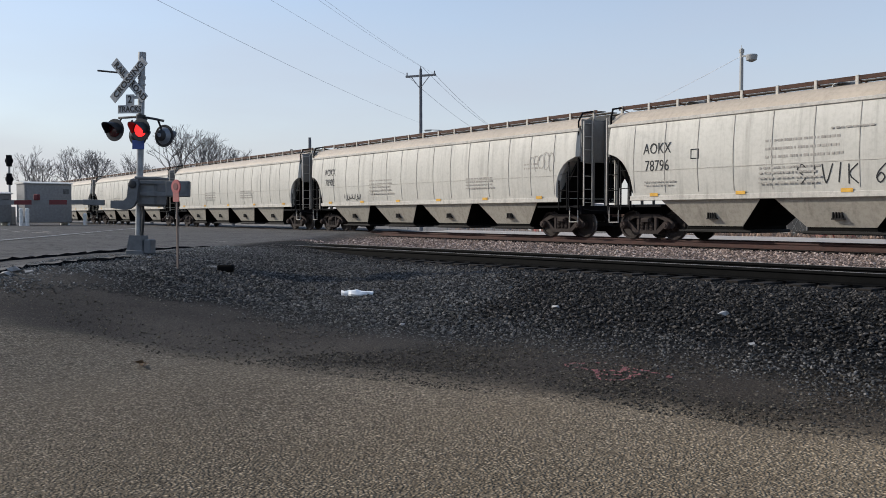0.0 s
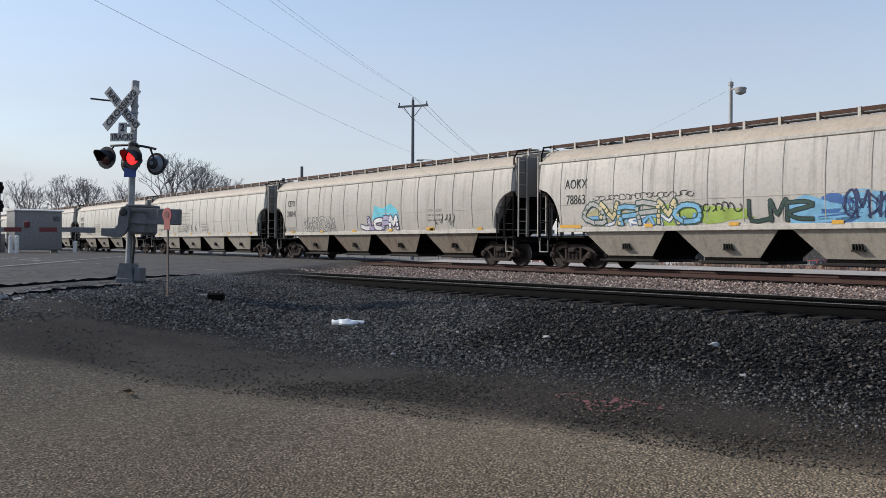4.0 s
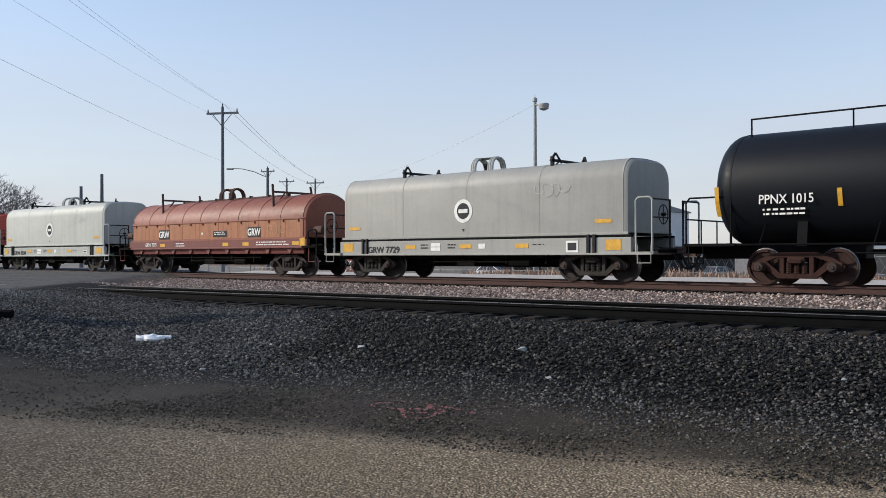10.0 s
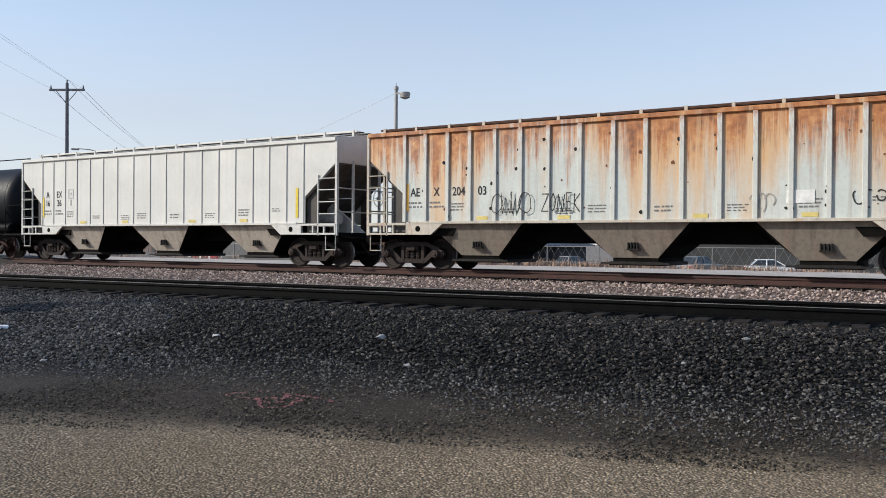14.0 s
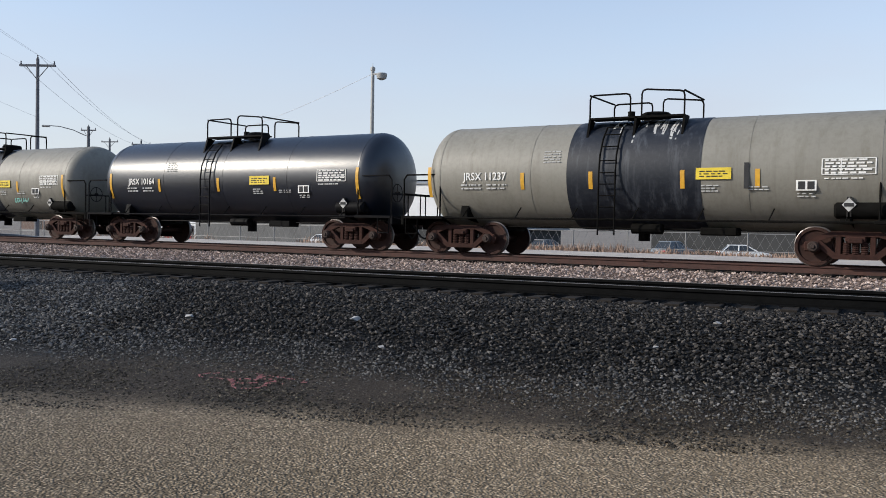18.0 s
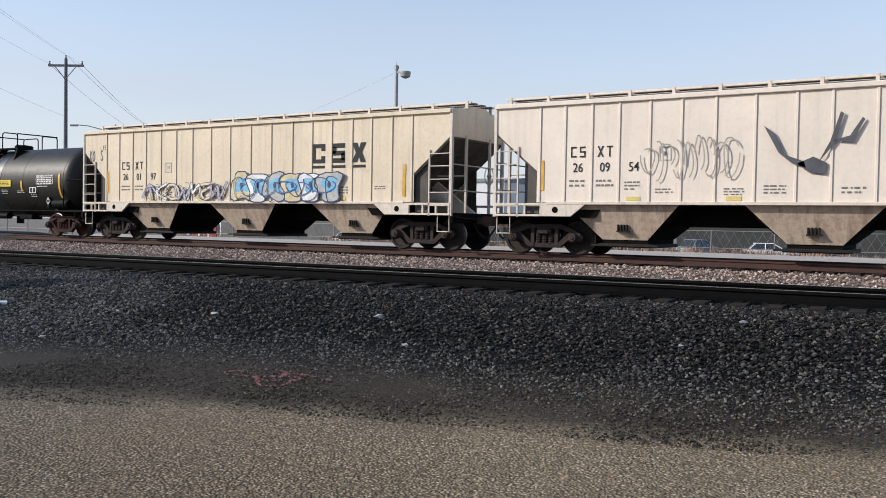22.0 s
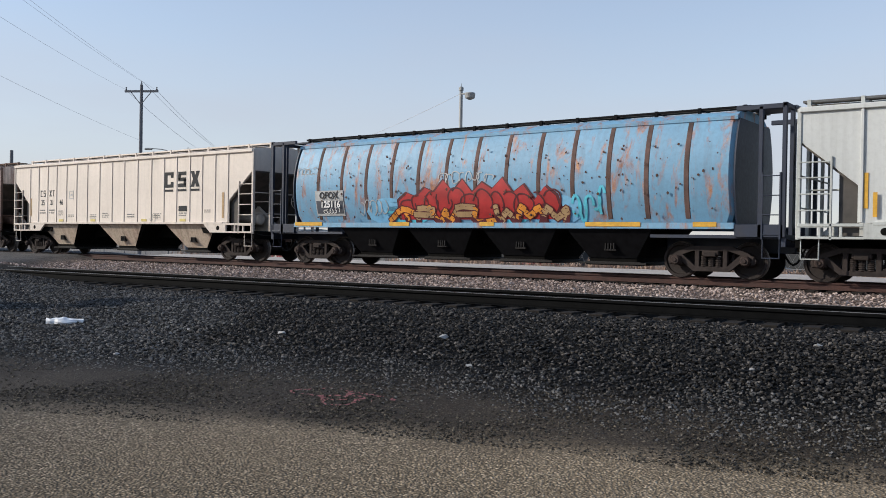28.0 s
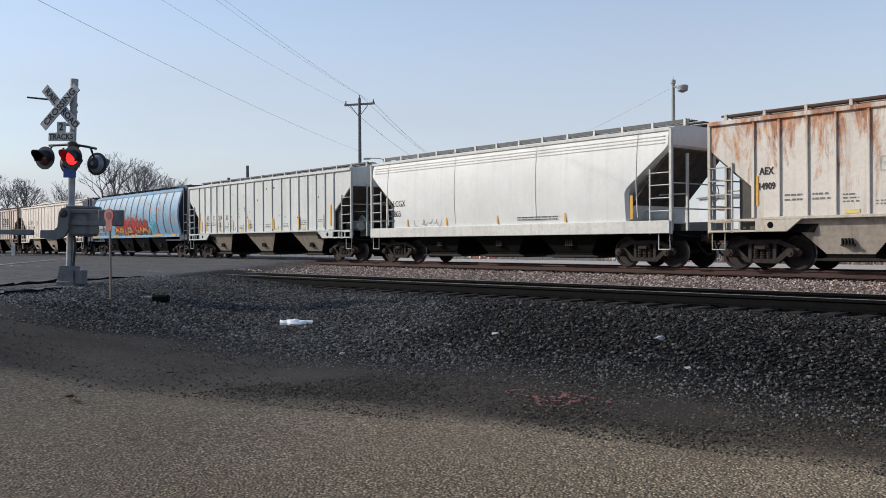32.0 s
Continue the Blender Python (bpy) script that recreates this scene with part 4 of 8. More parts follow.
def hopper_smooth(name, label, q0, q1, M, paint, under, trim, seams=15, bays=4, roof_mat=None, ends="cut", eave=3.70, board=None, end_mat=None, frame=None, bracket=1.12, seam_mat=None, bulge=0.12):
    """A hopper with bulging welded sides. ends: cut (low corners rounded away), slope (open below a slope), frame (open frames beyond the sides)."""
    car, L = begin(name, label, "hopper wagon", q0, q1)
    h, sill = L / 2, 1.36
    body_h = h

    def wide(z):
        u = (z - sill) / (eave - sill)
        return (1.58 - bulge) + bulge * math.sin(math.pi * min(1.0, u * 0.95 + 0.05)) ** 0.8

    def cut(z):
        if ends == "cut":
            return 0.02 if z > 2.75 else 0.02 + 1.02 * (1 - ((z - sill) / (2.75 - sill)) ** 2.2) ** 0.5
        if ends == "slope":
            return 0.0 if z > 3.55 else min(1.55, (3.55 - z) / 0.78) if z > 1.80 else 1.55
        return 0.04 if z > 1.6 else 0.06 + 0.4 * (1.6 - z)
    s = Shape()
    zs = [sill + (eave - sill) * i / 18 for i in range(19)]
    rings = []
    for z in zs:
        a, w = h - cut(z), wide(z)
        c = 0.10
        rings.append([(-a + c, -w, z), (a - c, -w, z), (a, -w + c, z), (a, w - c, z), (a - c, w, z), (-a + c, w, z), (-a, w - c, z), (-a, -w + c, z)])
    s.loft(rings)
    part("body", s, paint, car, smooth=True)
    w = wide(eave)
    rise = 4.25 - eave if ends != "frame" else 0.28
    half = [(-w - 0.03, eave - 0.03), (-w - 0.03, eave + 0.01), (-w * 0.93, eave + rise * 0.34), (-w * 0.80, eave + rise * 0.64), (-w * 0.62, eave + rise * 0.84), (-w * 0.35, eave + rise * 0.96)]
    prof = half + [(0, eave + rise)] + [(-a, b) for a, b in reversed(half)]
    part("roof", Shape().slab(prof, -h + 0.06, h - 0.06, "x"), roof_mat or paint, car)
    for e in (-1, 1):
        part("eave_strip", Shape().box(-h + 0.02, h - 0.02, e * (w - 0.02), e * (w + 0.05), eave - 0.045, eave + 0.055, 0.012), trim, car)
    sw = 1.0 if ends != "frame" else 4.5
    for i in range(seams):
        x = -h + 1.2 + (L - 2.4) * i / (seams - 1)
        q = Shape()
        ring = []
        for z in zs[1:]:
            yy = wide(z)
            ring.append([(x - 0.018 * sw, -yy + 0.01, z), (x - 0.012 * sw, -yy - 0.012, z), (x + 0.012 * sw, -yy - 0.012, z), (x + 0.018 * sw, -yy + 0.01, z)])
        q.loft(ring)
        part("weld_seam", q, seam_mat or M["seam"], car)
    if ends == "cut":
        part("belt_seam", Shape().box(-h + 1.1, h - 1.1, -wide(2.17) - 0.010, -wide(2.17) + 0.01, 2.160, 2.182), M["seam"], car)
    for e in (-1, 1):
        if ends == "slope":
            b = Shape().box(-h, h, e * 1.42, e * 1.60, 1.02, 1.40, 0.012)
        else:
            b = Shape().box(-h + (1.0 if ends == "cut" else 0.0), h - (1.0 if ends == "cut" else 0.0), e * 1.38, e * 1.52, sill - 0.12, sill + 0.04, 0.012)
        part("side_sill", b, trim, car)
    running_board(car, L, 4.40 if ends != "frame" else eave + 0.36, M, board or trim, bracket, eave + rise * 0.72, 0.80, trim if ends != "frame" else board, 0.12 if ends != "frame" else 0.06)
    for i in range(4 if ends == "cut" else 2):
        k = 4 if ends == "cut" else 2
        x = -h + L * (i + 0.5) / k
        part("hatch", Shape().turned([(0, 0.38), (0.10, 0.38), (0.16, 0.30), (0.18, 0.0)], (x, 0, eave + rise - 0.02), "z", 14), trim, car)
    inset = 2.0 if ends != "slope" else 2.5
    bw = (L - 2 * inset) / bays
    for i in range(bays):
        bay(car, -h + inset + bw * (i + 0.5), bw * 0.95, sill, 0.46, M, under, bottom=bw * 0.49)
    em = end_mat or trim
    part("centre_sill", Shape().box(-h + 2.2, h - 2.2, -0.42, 0.42, 0.78, sill - 0.01, 0.02), M["grime_shade"], car)
    for e in (-1, 1):
        if ends == "slope":
            end_gear(car, e, L, M, trim, 1.56, eave)
            p = Shape()
            # same dark colour, holding the shade of the open end
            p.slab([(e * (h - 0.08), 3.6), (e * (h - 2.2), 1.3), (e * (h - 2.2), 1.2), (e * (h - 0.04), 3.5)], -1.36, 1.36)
            part("slope_sheet", p, M["slope_shade"], car)
        elif ends == "cut":
            x = e * h
            p = Shape().slab([(x - e * 1.1, 1.3), (x - e * 0.12, 2.7), (x - e * 0.20, 2.72), (x - e * 1.3, 1.3)], -1.35, 1.35)
            part("slope_sheet", p, M["grime_shade"], car)
            p = Shape().box(x - e * 0.03, x + e * 0.05, -1.42, 1.42, 2.6, eave + 0.36, 0.02)
            for y in (-0.9, -0.3, 0.3, 0.9):
                p.box(x + e * 0.04, x + e * 0.12, y - 0.04, y + 0.04, 1.1, eave + 0.4, 0.01)
            part("end_sheet", p, M["end_grey_shade"], car)
            ladder(car, x - e * 0.28, -1.50, 0.95, 2.7, M, M["black_steel"], 0.46)
            ladder(car, x - e * 0.80, -1.50, 0.95, 2.3, M, M["black_steel"], 0.40)
            ladder(car, x + e * 0.12, -1.2, 1.1, eave + 0.3, M, trim, 0.40, "y")
            c = Shape().pipe([(x - e * 0.1, -1.44, 1.2), (x - e * 0.1, -1.44, eave + 0.3), (x - e * 0.05, -1.3, eave + 0.58), (x, -0.8, eave + 0.66)], 0.03, 6)
            part("corner_post", c, M["black_steel"], car)
            p = Shape()
            p.box(x - e * 2.2, x, -1.42, 1.42, 1.04, 1.12)
            p.box(x - 0.06, x + 0.06, -1.45, 1.45, 0.82, 1.12, 0.01)
            p.box(x - e * 2.4, x, -0.28, 0.28, 0.66, 1.06, 0.02)
            part("end_sill", p, M["black_steel"], car)
            stirrup(car, x - e * 0.28, -1.48, M, trim)
            coupler(car, e, L, M)
            if e > 0:
                brake_wheel(car, x + 0.2, 0.3, 2.6, M, M["black_steel"])
        else:
            x = e * (h + 1.15)
            p = Shape()
            for y in (-1.45, -0.8, 0.8, 1.45):
                p.box(x - 0.05, x + 0.05, y - 0.05, y + 0.05, 1.05, eave + 0.25, 0.01)
            for y in (-1.45, 1.45):
                p.box(x - e * 0.55 - 0.05, x - e * 0.55 + 0.05, y - 0.05, y + 0.05, 1.05, eave + 0.2, 0.01)
                p.box(min(x, e * h), max(x, e * h), y - 0.05, y + 0.05, eave + 0.12, eave + 0.24, 0.01)
                p.box(min(x, e * h), max(x, e * h), y - 0.05, y + 0.05, 1.05, 1.36, 0.01)
            p.box(x - 0.05, x + 0.05, -1.5, 1.5, eave + 0.16, eave + 0.26, 0.01)
            part("end_frame", p, em, car)
            # end face coloured navy, the way the blue looks in shade
            half = [(-wide(z) + 0.02, z) for z in zs]
            part("end_sheet", Shape().slab(half + [(-a, b) for a, b in reversed(half)], e * (h - 0.02), e * (h + 0.02), "x"), em, car)
            ladder(car, x - e * 0.28, -1.50, 1.0, 2.6, M, em, 0.42)
            p = Shape()
            p.box(min(x, e * (h - 2.2)), max(x, e * (h - 2.2)), -1.42, 1.42, 1.02, 1.10)
            p.box(min(x, e * (h - 2.2)), max(x, e * (h - 2.2)), -0.28, 0.28, 0.66, 1.04, 0.02)
            p.box(x - 0.06, x + 0.06, -1.45, 1.45, 0.82, 1.12, 0.01)
            part("end_sill", p, em, car)
            stirrup(car, x - e * 0.28, -1.46, M, em)
            coupler(car, e, L + 2.3, M)
            running = Shape().box(min(x, e * h), max(x, e * h), -0.46, 0.46, eave + 0.28, eave + 0.33)
            part("end_walk", running, em, car)
    truck_pair(car, L, M, 1.3 if ends == "cut" else 1.3 if ends == "slope" else 0.72, frame or M["frame_brown"], M["wheel"])
    return car, L


def tank_car(name, label, q0, q1, M, paint, R, zc, black_frame, band=None, platform=0.0, rails_full=False, ladder_on=True, frame=None, inset=1.2, climb=-0.55):
    car, L = begin(name, label, "tank wagon", q0, q1)
    h = L / 2
    d = 0.70
    prof = [(-h, 0.0)] + [(-h + d * (1 - math.cos(a) ** 0.9), R * math.sin(a) ** 0.85) for a in (0.08, 0.2, 0.34, 0.5, 0.66, 0.82, 0.98, 1.12, 1.25, 1.36, 1.46)] + [(-h + d, R)]
    rest = [(-u, r) for u, r in reversed(prof)]
    s = Shape().turned([(u, max(0.001, r)) for u, r in prof + rest], (0, 0, zc), "x", 48)
    part("tank", s, paint, car, smooth=True)
    for i in range(5):
        x = -h + d + (L - 2 * d) * (i + 0.0) / 4
        part("girth_seam", Shape().turned([(-0.02, R), (-0.02, R + 0.006), (0.02, R + 0.006), (0.02, R)], (x, 0, zc), "x", 48), paint, car, smooth=True)
    if band:
        b0, b1, bm = band
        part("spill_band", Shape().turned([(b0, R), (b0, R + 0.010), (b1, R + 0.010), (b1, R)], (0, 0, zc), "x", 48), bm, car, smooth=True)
    bf = black_frame
    for e in (-1, 1):
        x = e * (h + 0.55)
        p = Shape()
        p.box(min(x, e * (h - inset - 1.4)), max(x, e * (h - inset - 1.4)), -0.32, 0.32, 0.66, 1.02, 0.02)
        p.box(x - e * 1.35, x, -1.45, 1.45, 0.98, 1.06, 0.01)
        p.box(x - 0.05, x + 0.05, -1.45, 1.45, 0.80, 1.06, 0.01)
        part("stub_sill", p, bf, car)
        saddle = Shape().slab([(-1.25, 0.98), (1.25, 0.98), (1.15, zc - 0.75), (0.7, zc - R * 0.87 + 0.02), (0, zc - R + 0.03), (-0.7, zc - R * 0.87 + 0.02), (-1.15, zc - 0.75)], e * (h - inset - 0.2) - 0.12, e * (h - inset - 0.2) + 0.12, "x")
        part("saddle", saddle, bf, car)
        for y in (-1.40, 1.40):
            r = Shape()
            r.pipe([(x - e * 1.25, y, 1.05), (x - e * 1.25, y, 2.15), (x - e * 1.15, y, 2.25), (x - e * 0.12, y, 2.25), (x - e * 0.02, y, 2.12), (x - e * 0.02, y, 1.05)], 0.024, 6)
            part("end_handrail", r, bf, car)
        r = Shape()
        r.pipe([(x - e * 0.02, -1.4, 1.7), (x - e * 0.02, 1.4, 1.7)], 0.022, 6)
        part("end_handrail", r, bf, car)
        for y in (-0.5, 0.5):
            part("stanchion", Shape().rod((x - e * 0.02, y, 1.05), (x - e * 0.02, y, 1.7), 0.02, 5), bf, car)
        stirrup(car, x - e * 0.3, -1.42, M, bf)
        coupler(car, e, L + 1.1, M)
        if e > 0:
            brake_wheel(car, x - 0.25, -0.75, 1.75, M, bf)
            c = Shape().turned([(-0.55, 0.15), (-0.5, 0.2), (0.5, 0.2), (0.55, 0.15)], (h - 1.1, -1.15, 1.30), "x", 12)
            part("air_reservoir", c, bf, car, smooth=True)
    for y in (-1.36, 1.36):
        part("side_rail", Shape().rod((-h + 0.6, y, 1.02), (h - 0.6, y, 1.02), 0.028, 6), bf, car)
        for i in range(7):
            x = -h + 1.4 + (L - 2.8) * i / 6
            part("rail_stay", Shape().rod((x, y, 1.02), (x + 0.10, y * 0.86, zc - R * 0.62), 0.018, 5), bf, car)
    pipes = Shape()
    pipes.pipe([(-h + 2.5, -0.6, 0.80), (h - 2.5, -0.6, 0.80)], 0.022, 5)
    pipes.pipe([(-h + 2.5, 0.35, 0.86), (h - 2.5, 0.35, 0.86)], 0.03, 5)
    pipes.box(1.6, 2.5, -0.9, -0.4, 0.66, 0.86, 0.03)
    pipes.turned([(-0.4, 0.14), (0.4, 0.14)], (0.2, -0.7, 0.80), "x", 10)
    pipes.turned([(0.0, 0.16), (0.30, 0.16)], (platform, 0, zc - R - 0.30), "z", 10)
    part("brake_rigging", pipes, bf, car)
    # platform and fittings on top
    zt = zc + R
    p = Shape()
    pl, pw = (1.25, 0.75)
    for e in (-1, 1):
        p.box(platform - pl, platform + pl, e * 0.45, e * 0.95, zt - 0.02, zt + 0.03)
        for u in (-pl, 0, pl):
            p.slab([(e * 0.95, zt), (e * 0.95, zt - 0.05), (e * 1.12, zc + R * 0.62), (e * 1.08, zc + R * 0.60), (e * 0.6, zt - 0.05)], platform + u - 0.03, platform + u + 0.03, "x")
    part("top_platform", p, bf, car)
    hz = 0.62 if not rails_full else 0.50
    for y in (-0.93, 0.93):
        r = Shape()
        r.pipe([(platform - pl, y, zt), (platform - pl, y, zt + hz - 0.12), (platform - pl + 0.03, y, zt + hz - 0.03), (platform - pl + 0.12, y, zt + hz), (platform - 0.27, y, zt + hz), (platform - 0.18, y, zt + hz - 0.03), (platform - 0.15, y, zt + hz - 0.12), (platform - 0.15, y, zt)], 0.024, 6)
        part("platform_rail", r, bf, car)
        r = Shape()
        r.pipe([(platform + 0.15, y, zt), (platform + 0.15, y, zt + hz - 0.04), (platform + 0.18, y, zt + hz + 0.05), (platform + 0.27, y, zt + hz + 0.08), (platform + pl - 0.12, y, zt + hz), (platform + pl - 0.03, y, zt + hz - 0.03), (platform + pl, y, zt + hz - 0.12), (platform + pl, y, zt)], 0.024, 6)
        part("platform_rail", r, bf, car)
    for u in (-pl, pl):
        part("platform_rail", Shape().rod((platform + u, -0.93, zt + hz), (platform + u, 0.93, zt + hz), 0.026, 6), bf, car)
    v = Shape().turned([(0, 0.38), (0.22, 0.38), (0.26, 0.32), (0.30, 0.0)], (platform + 0.25, 0, zt - 0.05), "z", 16)
    v.turned([(0, 0.10), (0.35, 0.10)], (platform - 0.5, 0.2, zt - 0.05), "z", 10)
    part("manway", v, bf, car)
    if rails_full:
        for y in (-0.55,):
            q = Shape()
            q.pipe([(-h + 0.9, y, zt - 0.12), (-h + 0.9, y, zt + 0.34), (h - 0.3, y, zt + 0.34), (h - 0.25, y, zc + 0.6)], 0.024, 6)
            part("roof_handrail", q, bf, car)
            for i in range(8):
                x = -h + 0.9 + (L - 1.3) * i / 7
                part("stanchion", Shape().rod((x, y, zt - 0.12), (x, y, zt + 0.34), 0.022, 5), bf, car)
        v = Shape().turned([(0, 0.46), (0.40, 0.46), (0.44, 0.50), (0.50, 0.50), (0.54, 0.40), (0.56, 0.0)], (platform + 0.1, -0.2, zt - 0.05), "z", 20)
        part("dome", v, bf, car, smooth=True)
    if ladder_on:
        s = Shape()
        lx = platform + climb
        for e in (-0.22, 0.22):
            pts = [(lx + e, -R - 0.10, 0.62), (lx + e, -R - 0.10, zc)]
            pts += [(lx + e, -(R + 0.10) * math.cos(a), zc + (R + 0.10) * math.sin(a)) for a in (0.3, 0.6, 0.9)]
            s.pipe(pts, 0.024, 6)
        for i in range(6):
            z = 0.75 + i * (zc - 0.75) / 5
            s.rod((lx - 0.22, -R - 0.10, z), (lx + 0.22, -R - 0.10, z), 0.016, 5)
        for a in (0.2, 0.45, 0.7, 0.9):
            s.rod((lx - 0.22, -(R + 0.10) * math.cos(a), zc + (R + 0.10) * math.sin(a)), (lx + 0.22, -(R + 0.10) * math.cos(a), zc + (R + 0.10) * math.sin(a)), 0.016, 5)
        part("ladder", s, bf, car)
    truck_pair(car, L, M, inset, frame or M["frame_rust"], M["wheel_rust"])
    return car, L, R, zc


def on_tank(R, zc, z):
    """y of the near side of a tank at height z."""
    return -math.sqrt(max(0.0, R * R - (z - zc) ** 2)) - 0.004


def coil_car(name, label, q0, q1, M, hood, frame_paint, arch=True, bails=None, skirt=None, low=0.0, stand=0.53, spike=0.34, hooped=False):
    car, L = begin(name, label, "coil wagon", q0, q1)
    h = L / 2
    W = 1.26
    if arch:
        base, side, top = 1.48, 2.22, 3.40 - low
        prof = [(-W, base), (-W, side)]
        prof += [(-W * math.cos(a), side + (top - side) * math.sin(a)) for a in [math.pi * i / 18 for i in range(1, 9)]]
        prof += [(0, top)]
    else:
        base, side, top = 1.40, 2.95, 3.52
        prof = [(-W, base), (-W, side)]
        prof += [(-W + 0.55 * (1 - math.cos(a)), side + (top - side) * math.sin(a)) for a in (0.3, 0.6, 0.9, 1.2, 1.5)]
        prof += [(0, top + 0.03)]
    full = prof + [(-y, z) for y, z in reversed(prof[:-1])]
    rings = []
    for u, k in ((-h, 0.965), (-h + 0.05, 0.985), (-h + 0.14, 1.0), (h - 0.14, 1.0), (h - 0.05, 0.985), (h, 0.965)):
        rings.append([(u, y * k, base + (z - base) * k) for y, z in full])
    part("hood", Shape().loft(rings), hood, car, smooth=True)
    if skirt:
        for e in (-1, 1):
            for i in range(12):
                x = -h + 0.16 + (L - 0.32) * i / 12
                part("skirt_panel", Shape().box(x + 0.008, x + (L - 0.32) / 12 - 0.008, e * W, e * (W + 0.006), base + 0.03, side - 0.03), skirt, car)
    n = 10 if arch else 5
    for i in range(n):
        x = -h + 0.14 + (L - 0.28) * i / (n - 1)
        ring = [[(x + dx, y * k, base + (z - base) * k) for y, z in full] for dx, k in ((-0.025, 1.0), (-0.02, 1.010 if arch else 1.004), (0.02, 1.010 if arch else 1.004), (0.025, 1.0))]
        part("hood_rib", Shape().loft(ring, True, False), hood, car)
    for e in (-1, 1):
        lip = Shape()
        if arch:
            lip.box(-h, h, e * W, e * (W + 0.035), side - 0.03, side + 0.02, 0.01)
            for i in range(14):
                x = -h + 0.4 + (L - 0.8) * i / 13
                lip.box(x - 0.03, x + 0.03, e * W, e * (W + 0.05), side - 0.12, side - 0.03)
        lip.box(-h - 0.05, h + 0.05, e * (W - 0.03), e * (W + 0.05), base - 0.06, base + 0.02, 0.01)
        part("hood_lip", lip, hood, car)
    z0, z1 = (1.10, base - 0.06) if arch else (0.80, base - 0.13)
    # black strip drawn as the shadow line under the hood
    if not arch:
        for e in (-1, 1):
            part("deck_rail", Shape().box(-h - 0.15, h + 0.15, e * (W - 0.06), e * (W + 0.035), base - 0.13, base - 0.065, 0.008), M["black_steel"], car)
    for e in (-1, 1):
        s = Shape()
        s.box(-h - 0.15, h + 0.15, e * (W - 0.10), e * (W + 0.06), z0, z1, 0.015)
        s.box(-h - 0.15, h + 0.15, e * (W - 0.10), e * (W + 0.13), z0 - 0.03, z0 + 0.03, 0.01)
        if arch:
            s.slab([(e * (W + 0.02), z0 - 0.03), (e * (W - 0.02), z0 - 0.24), (e * (W - 0.12), z0 - 0.24), (e * (W - 0.10), z0 - 0.03)], -h + 0.1, h - 0.1, "x")
        part("side_sill", s, frame_paint, car)
        for i in range(9 if arch else 0):
            x = -h + 0.9 + (L - 1.8) * i / 8
            g = Shape().slab([(x - 0.16, z0 - 0.04), (x + 0.16, z0 - 0.04), (x + 0.05, z0 - 0.22), (x - 0.05, z0 - 0.22)], e * (W - 0.03), e * (W + 0.05))
            part("stake_pocket", g, frame_paint, car)
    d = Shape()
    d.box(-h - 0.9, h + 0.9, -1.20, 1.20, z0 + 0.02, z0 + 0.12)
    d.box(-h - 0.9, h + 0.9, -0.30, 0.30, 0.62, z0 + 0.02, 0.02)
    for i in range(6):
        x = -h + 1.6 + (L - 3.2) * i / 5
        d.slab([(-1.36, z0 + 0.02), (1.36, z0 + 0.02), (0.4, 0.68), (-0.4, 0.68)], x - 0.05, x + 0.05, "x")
    part("underframe", d, M["grime_shade"], car)
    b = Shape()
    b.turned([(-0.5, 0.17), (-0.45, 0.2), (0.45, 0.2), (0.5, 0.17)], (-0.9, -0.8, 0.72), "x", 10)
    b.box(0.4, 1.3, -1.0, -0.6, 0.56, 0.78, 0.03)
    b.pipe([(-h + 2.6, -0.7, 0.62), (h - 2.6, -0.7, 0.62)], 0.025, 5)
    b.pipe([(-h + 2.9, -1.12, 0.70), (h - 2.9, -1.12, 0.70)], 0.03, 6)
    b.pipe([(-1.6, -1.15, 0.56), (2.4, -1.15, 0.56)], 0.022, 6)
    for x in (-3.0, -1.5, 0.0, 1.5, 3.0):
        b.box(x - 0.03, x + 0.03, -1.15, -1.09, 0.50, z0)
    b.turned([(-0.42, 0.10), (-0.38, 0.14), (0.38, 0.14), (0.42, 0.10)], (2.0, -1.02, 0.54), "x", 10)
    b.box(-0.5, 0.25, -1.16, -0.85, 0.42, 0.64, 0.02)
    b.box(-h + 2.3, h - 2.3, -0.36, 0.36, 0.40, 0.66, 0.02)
    part("brake_rigging", b, M["grime_shade"], car)
    # stands across the hood and the lifting bail
    bm = bails or (hood if arch else M["steel_dark"])
    for x in (-h * stand, h * stand):
        s = Shape()
        for e in (-1, 1):
            if arch:
                # a post leaning out of the shoulder, braced to the crossbar
                s.rod((x + 0.12, e * 1.06, side + 0.42), (x - 0.06, e * 0.98, top + spike), 0.05, 6)
                s.rod((x + 0.12, e * 1.06, side + 0.45), (x + 0.02, e * 0.42, top + 0.10), 0.032, 6)
            else:
                s.box(x - 0.05, x + 0.05, e * 0.9 - 0.05, e * 0.9 + 0.05, top - 0.32, top + 0.24, 0.01)
                s.rod((x, e * 0.95, top - 0.15), (x, e * 0.5, top + 0.12), 0.025, 5)
                s.rod((x - 0.10, e * 0.86, top + 0.10), (x + 0.06, e * 0.82, top + spike), 0.04, 6)
                s.rod((x + 0.06, e * 0.82, top + spike), (x + 0.22, e * 0.72, top + 0.02), 0.032, 6)
        s.box(x - 0.05, x + 0.05, -0.98, 0.98, top + 0.08, top + 0.16, 0.012)
        part("hood_stand", s, bm, car)
    s = Shape()
    if arch:
        s.box(-h * 0.60, h * 0.60, -0.05, 0.05, top - 0.02, top + 0.07, 0.01)
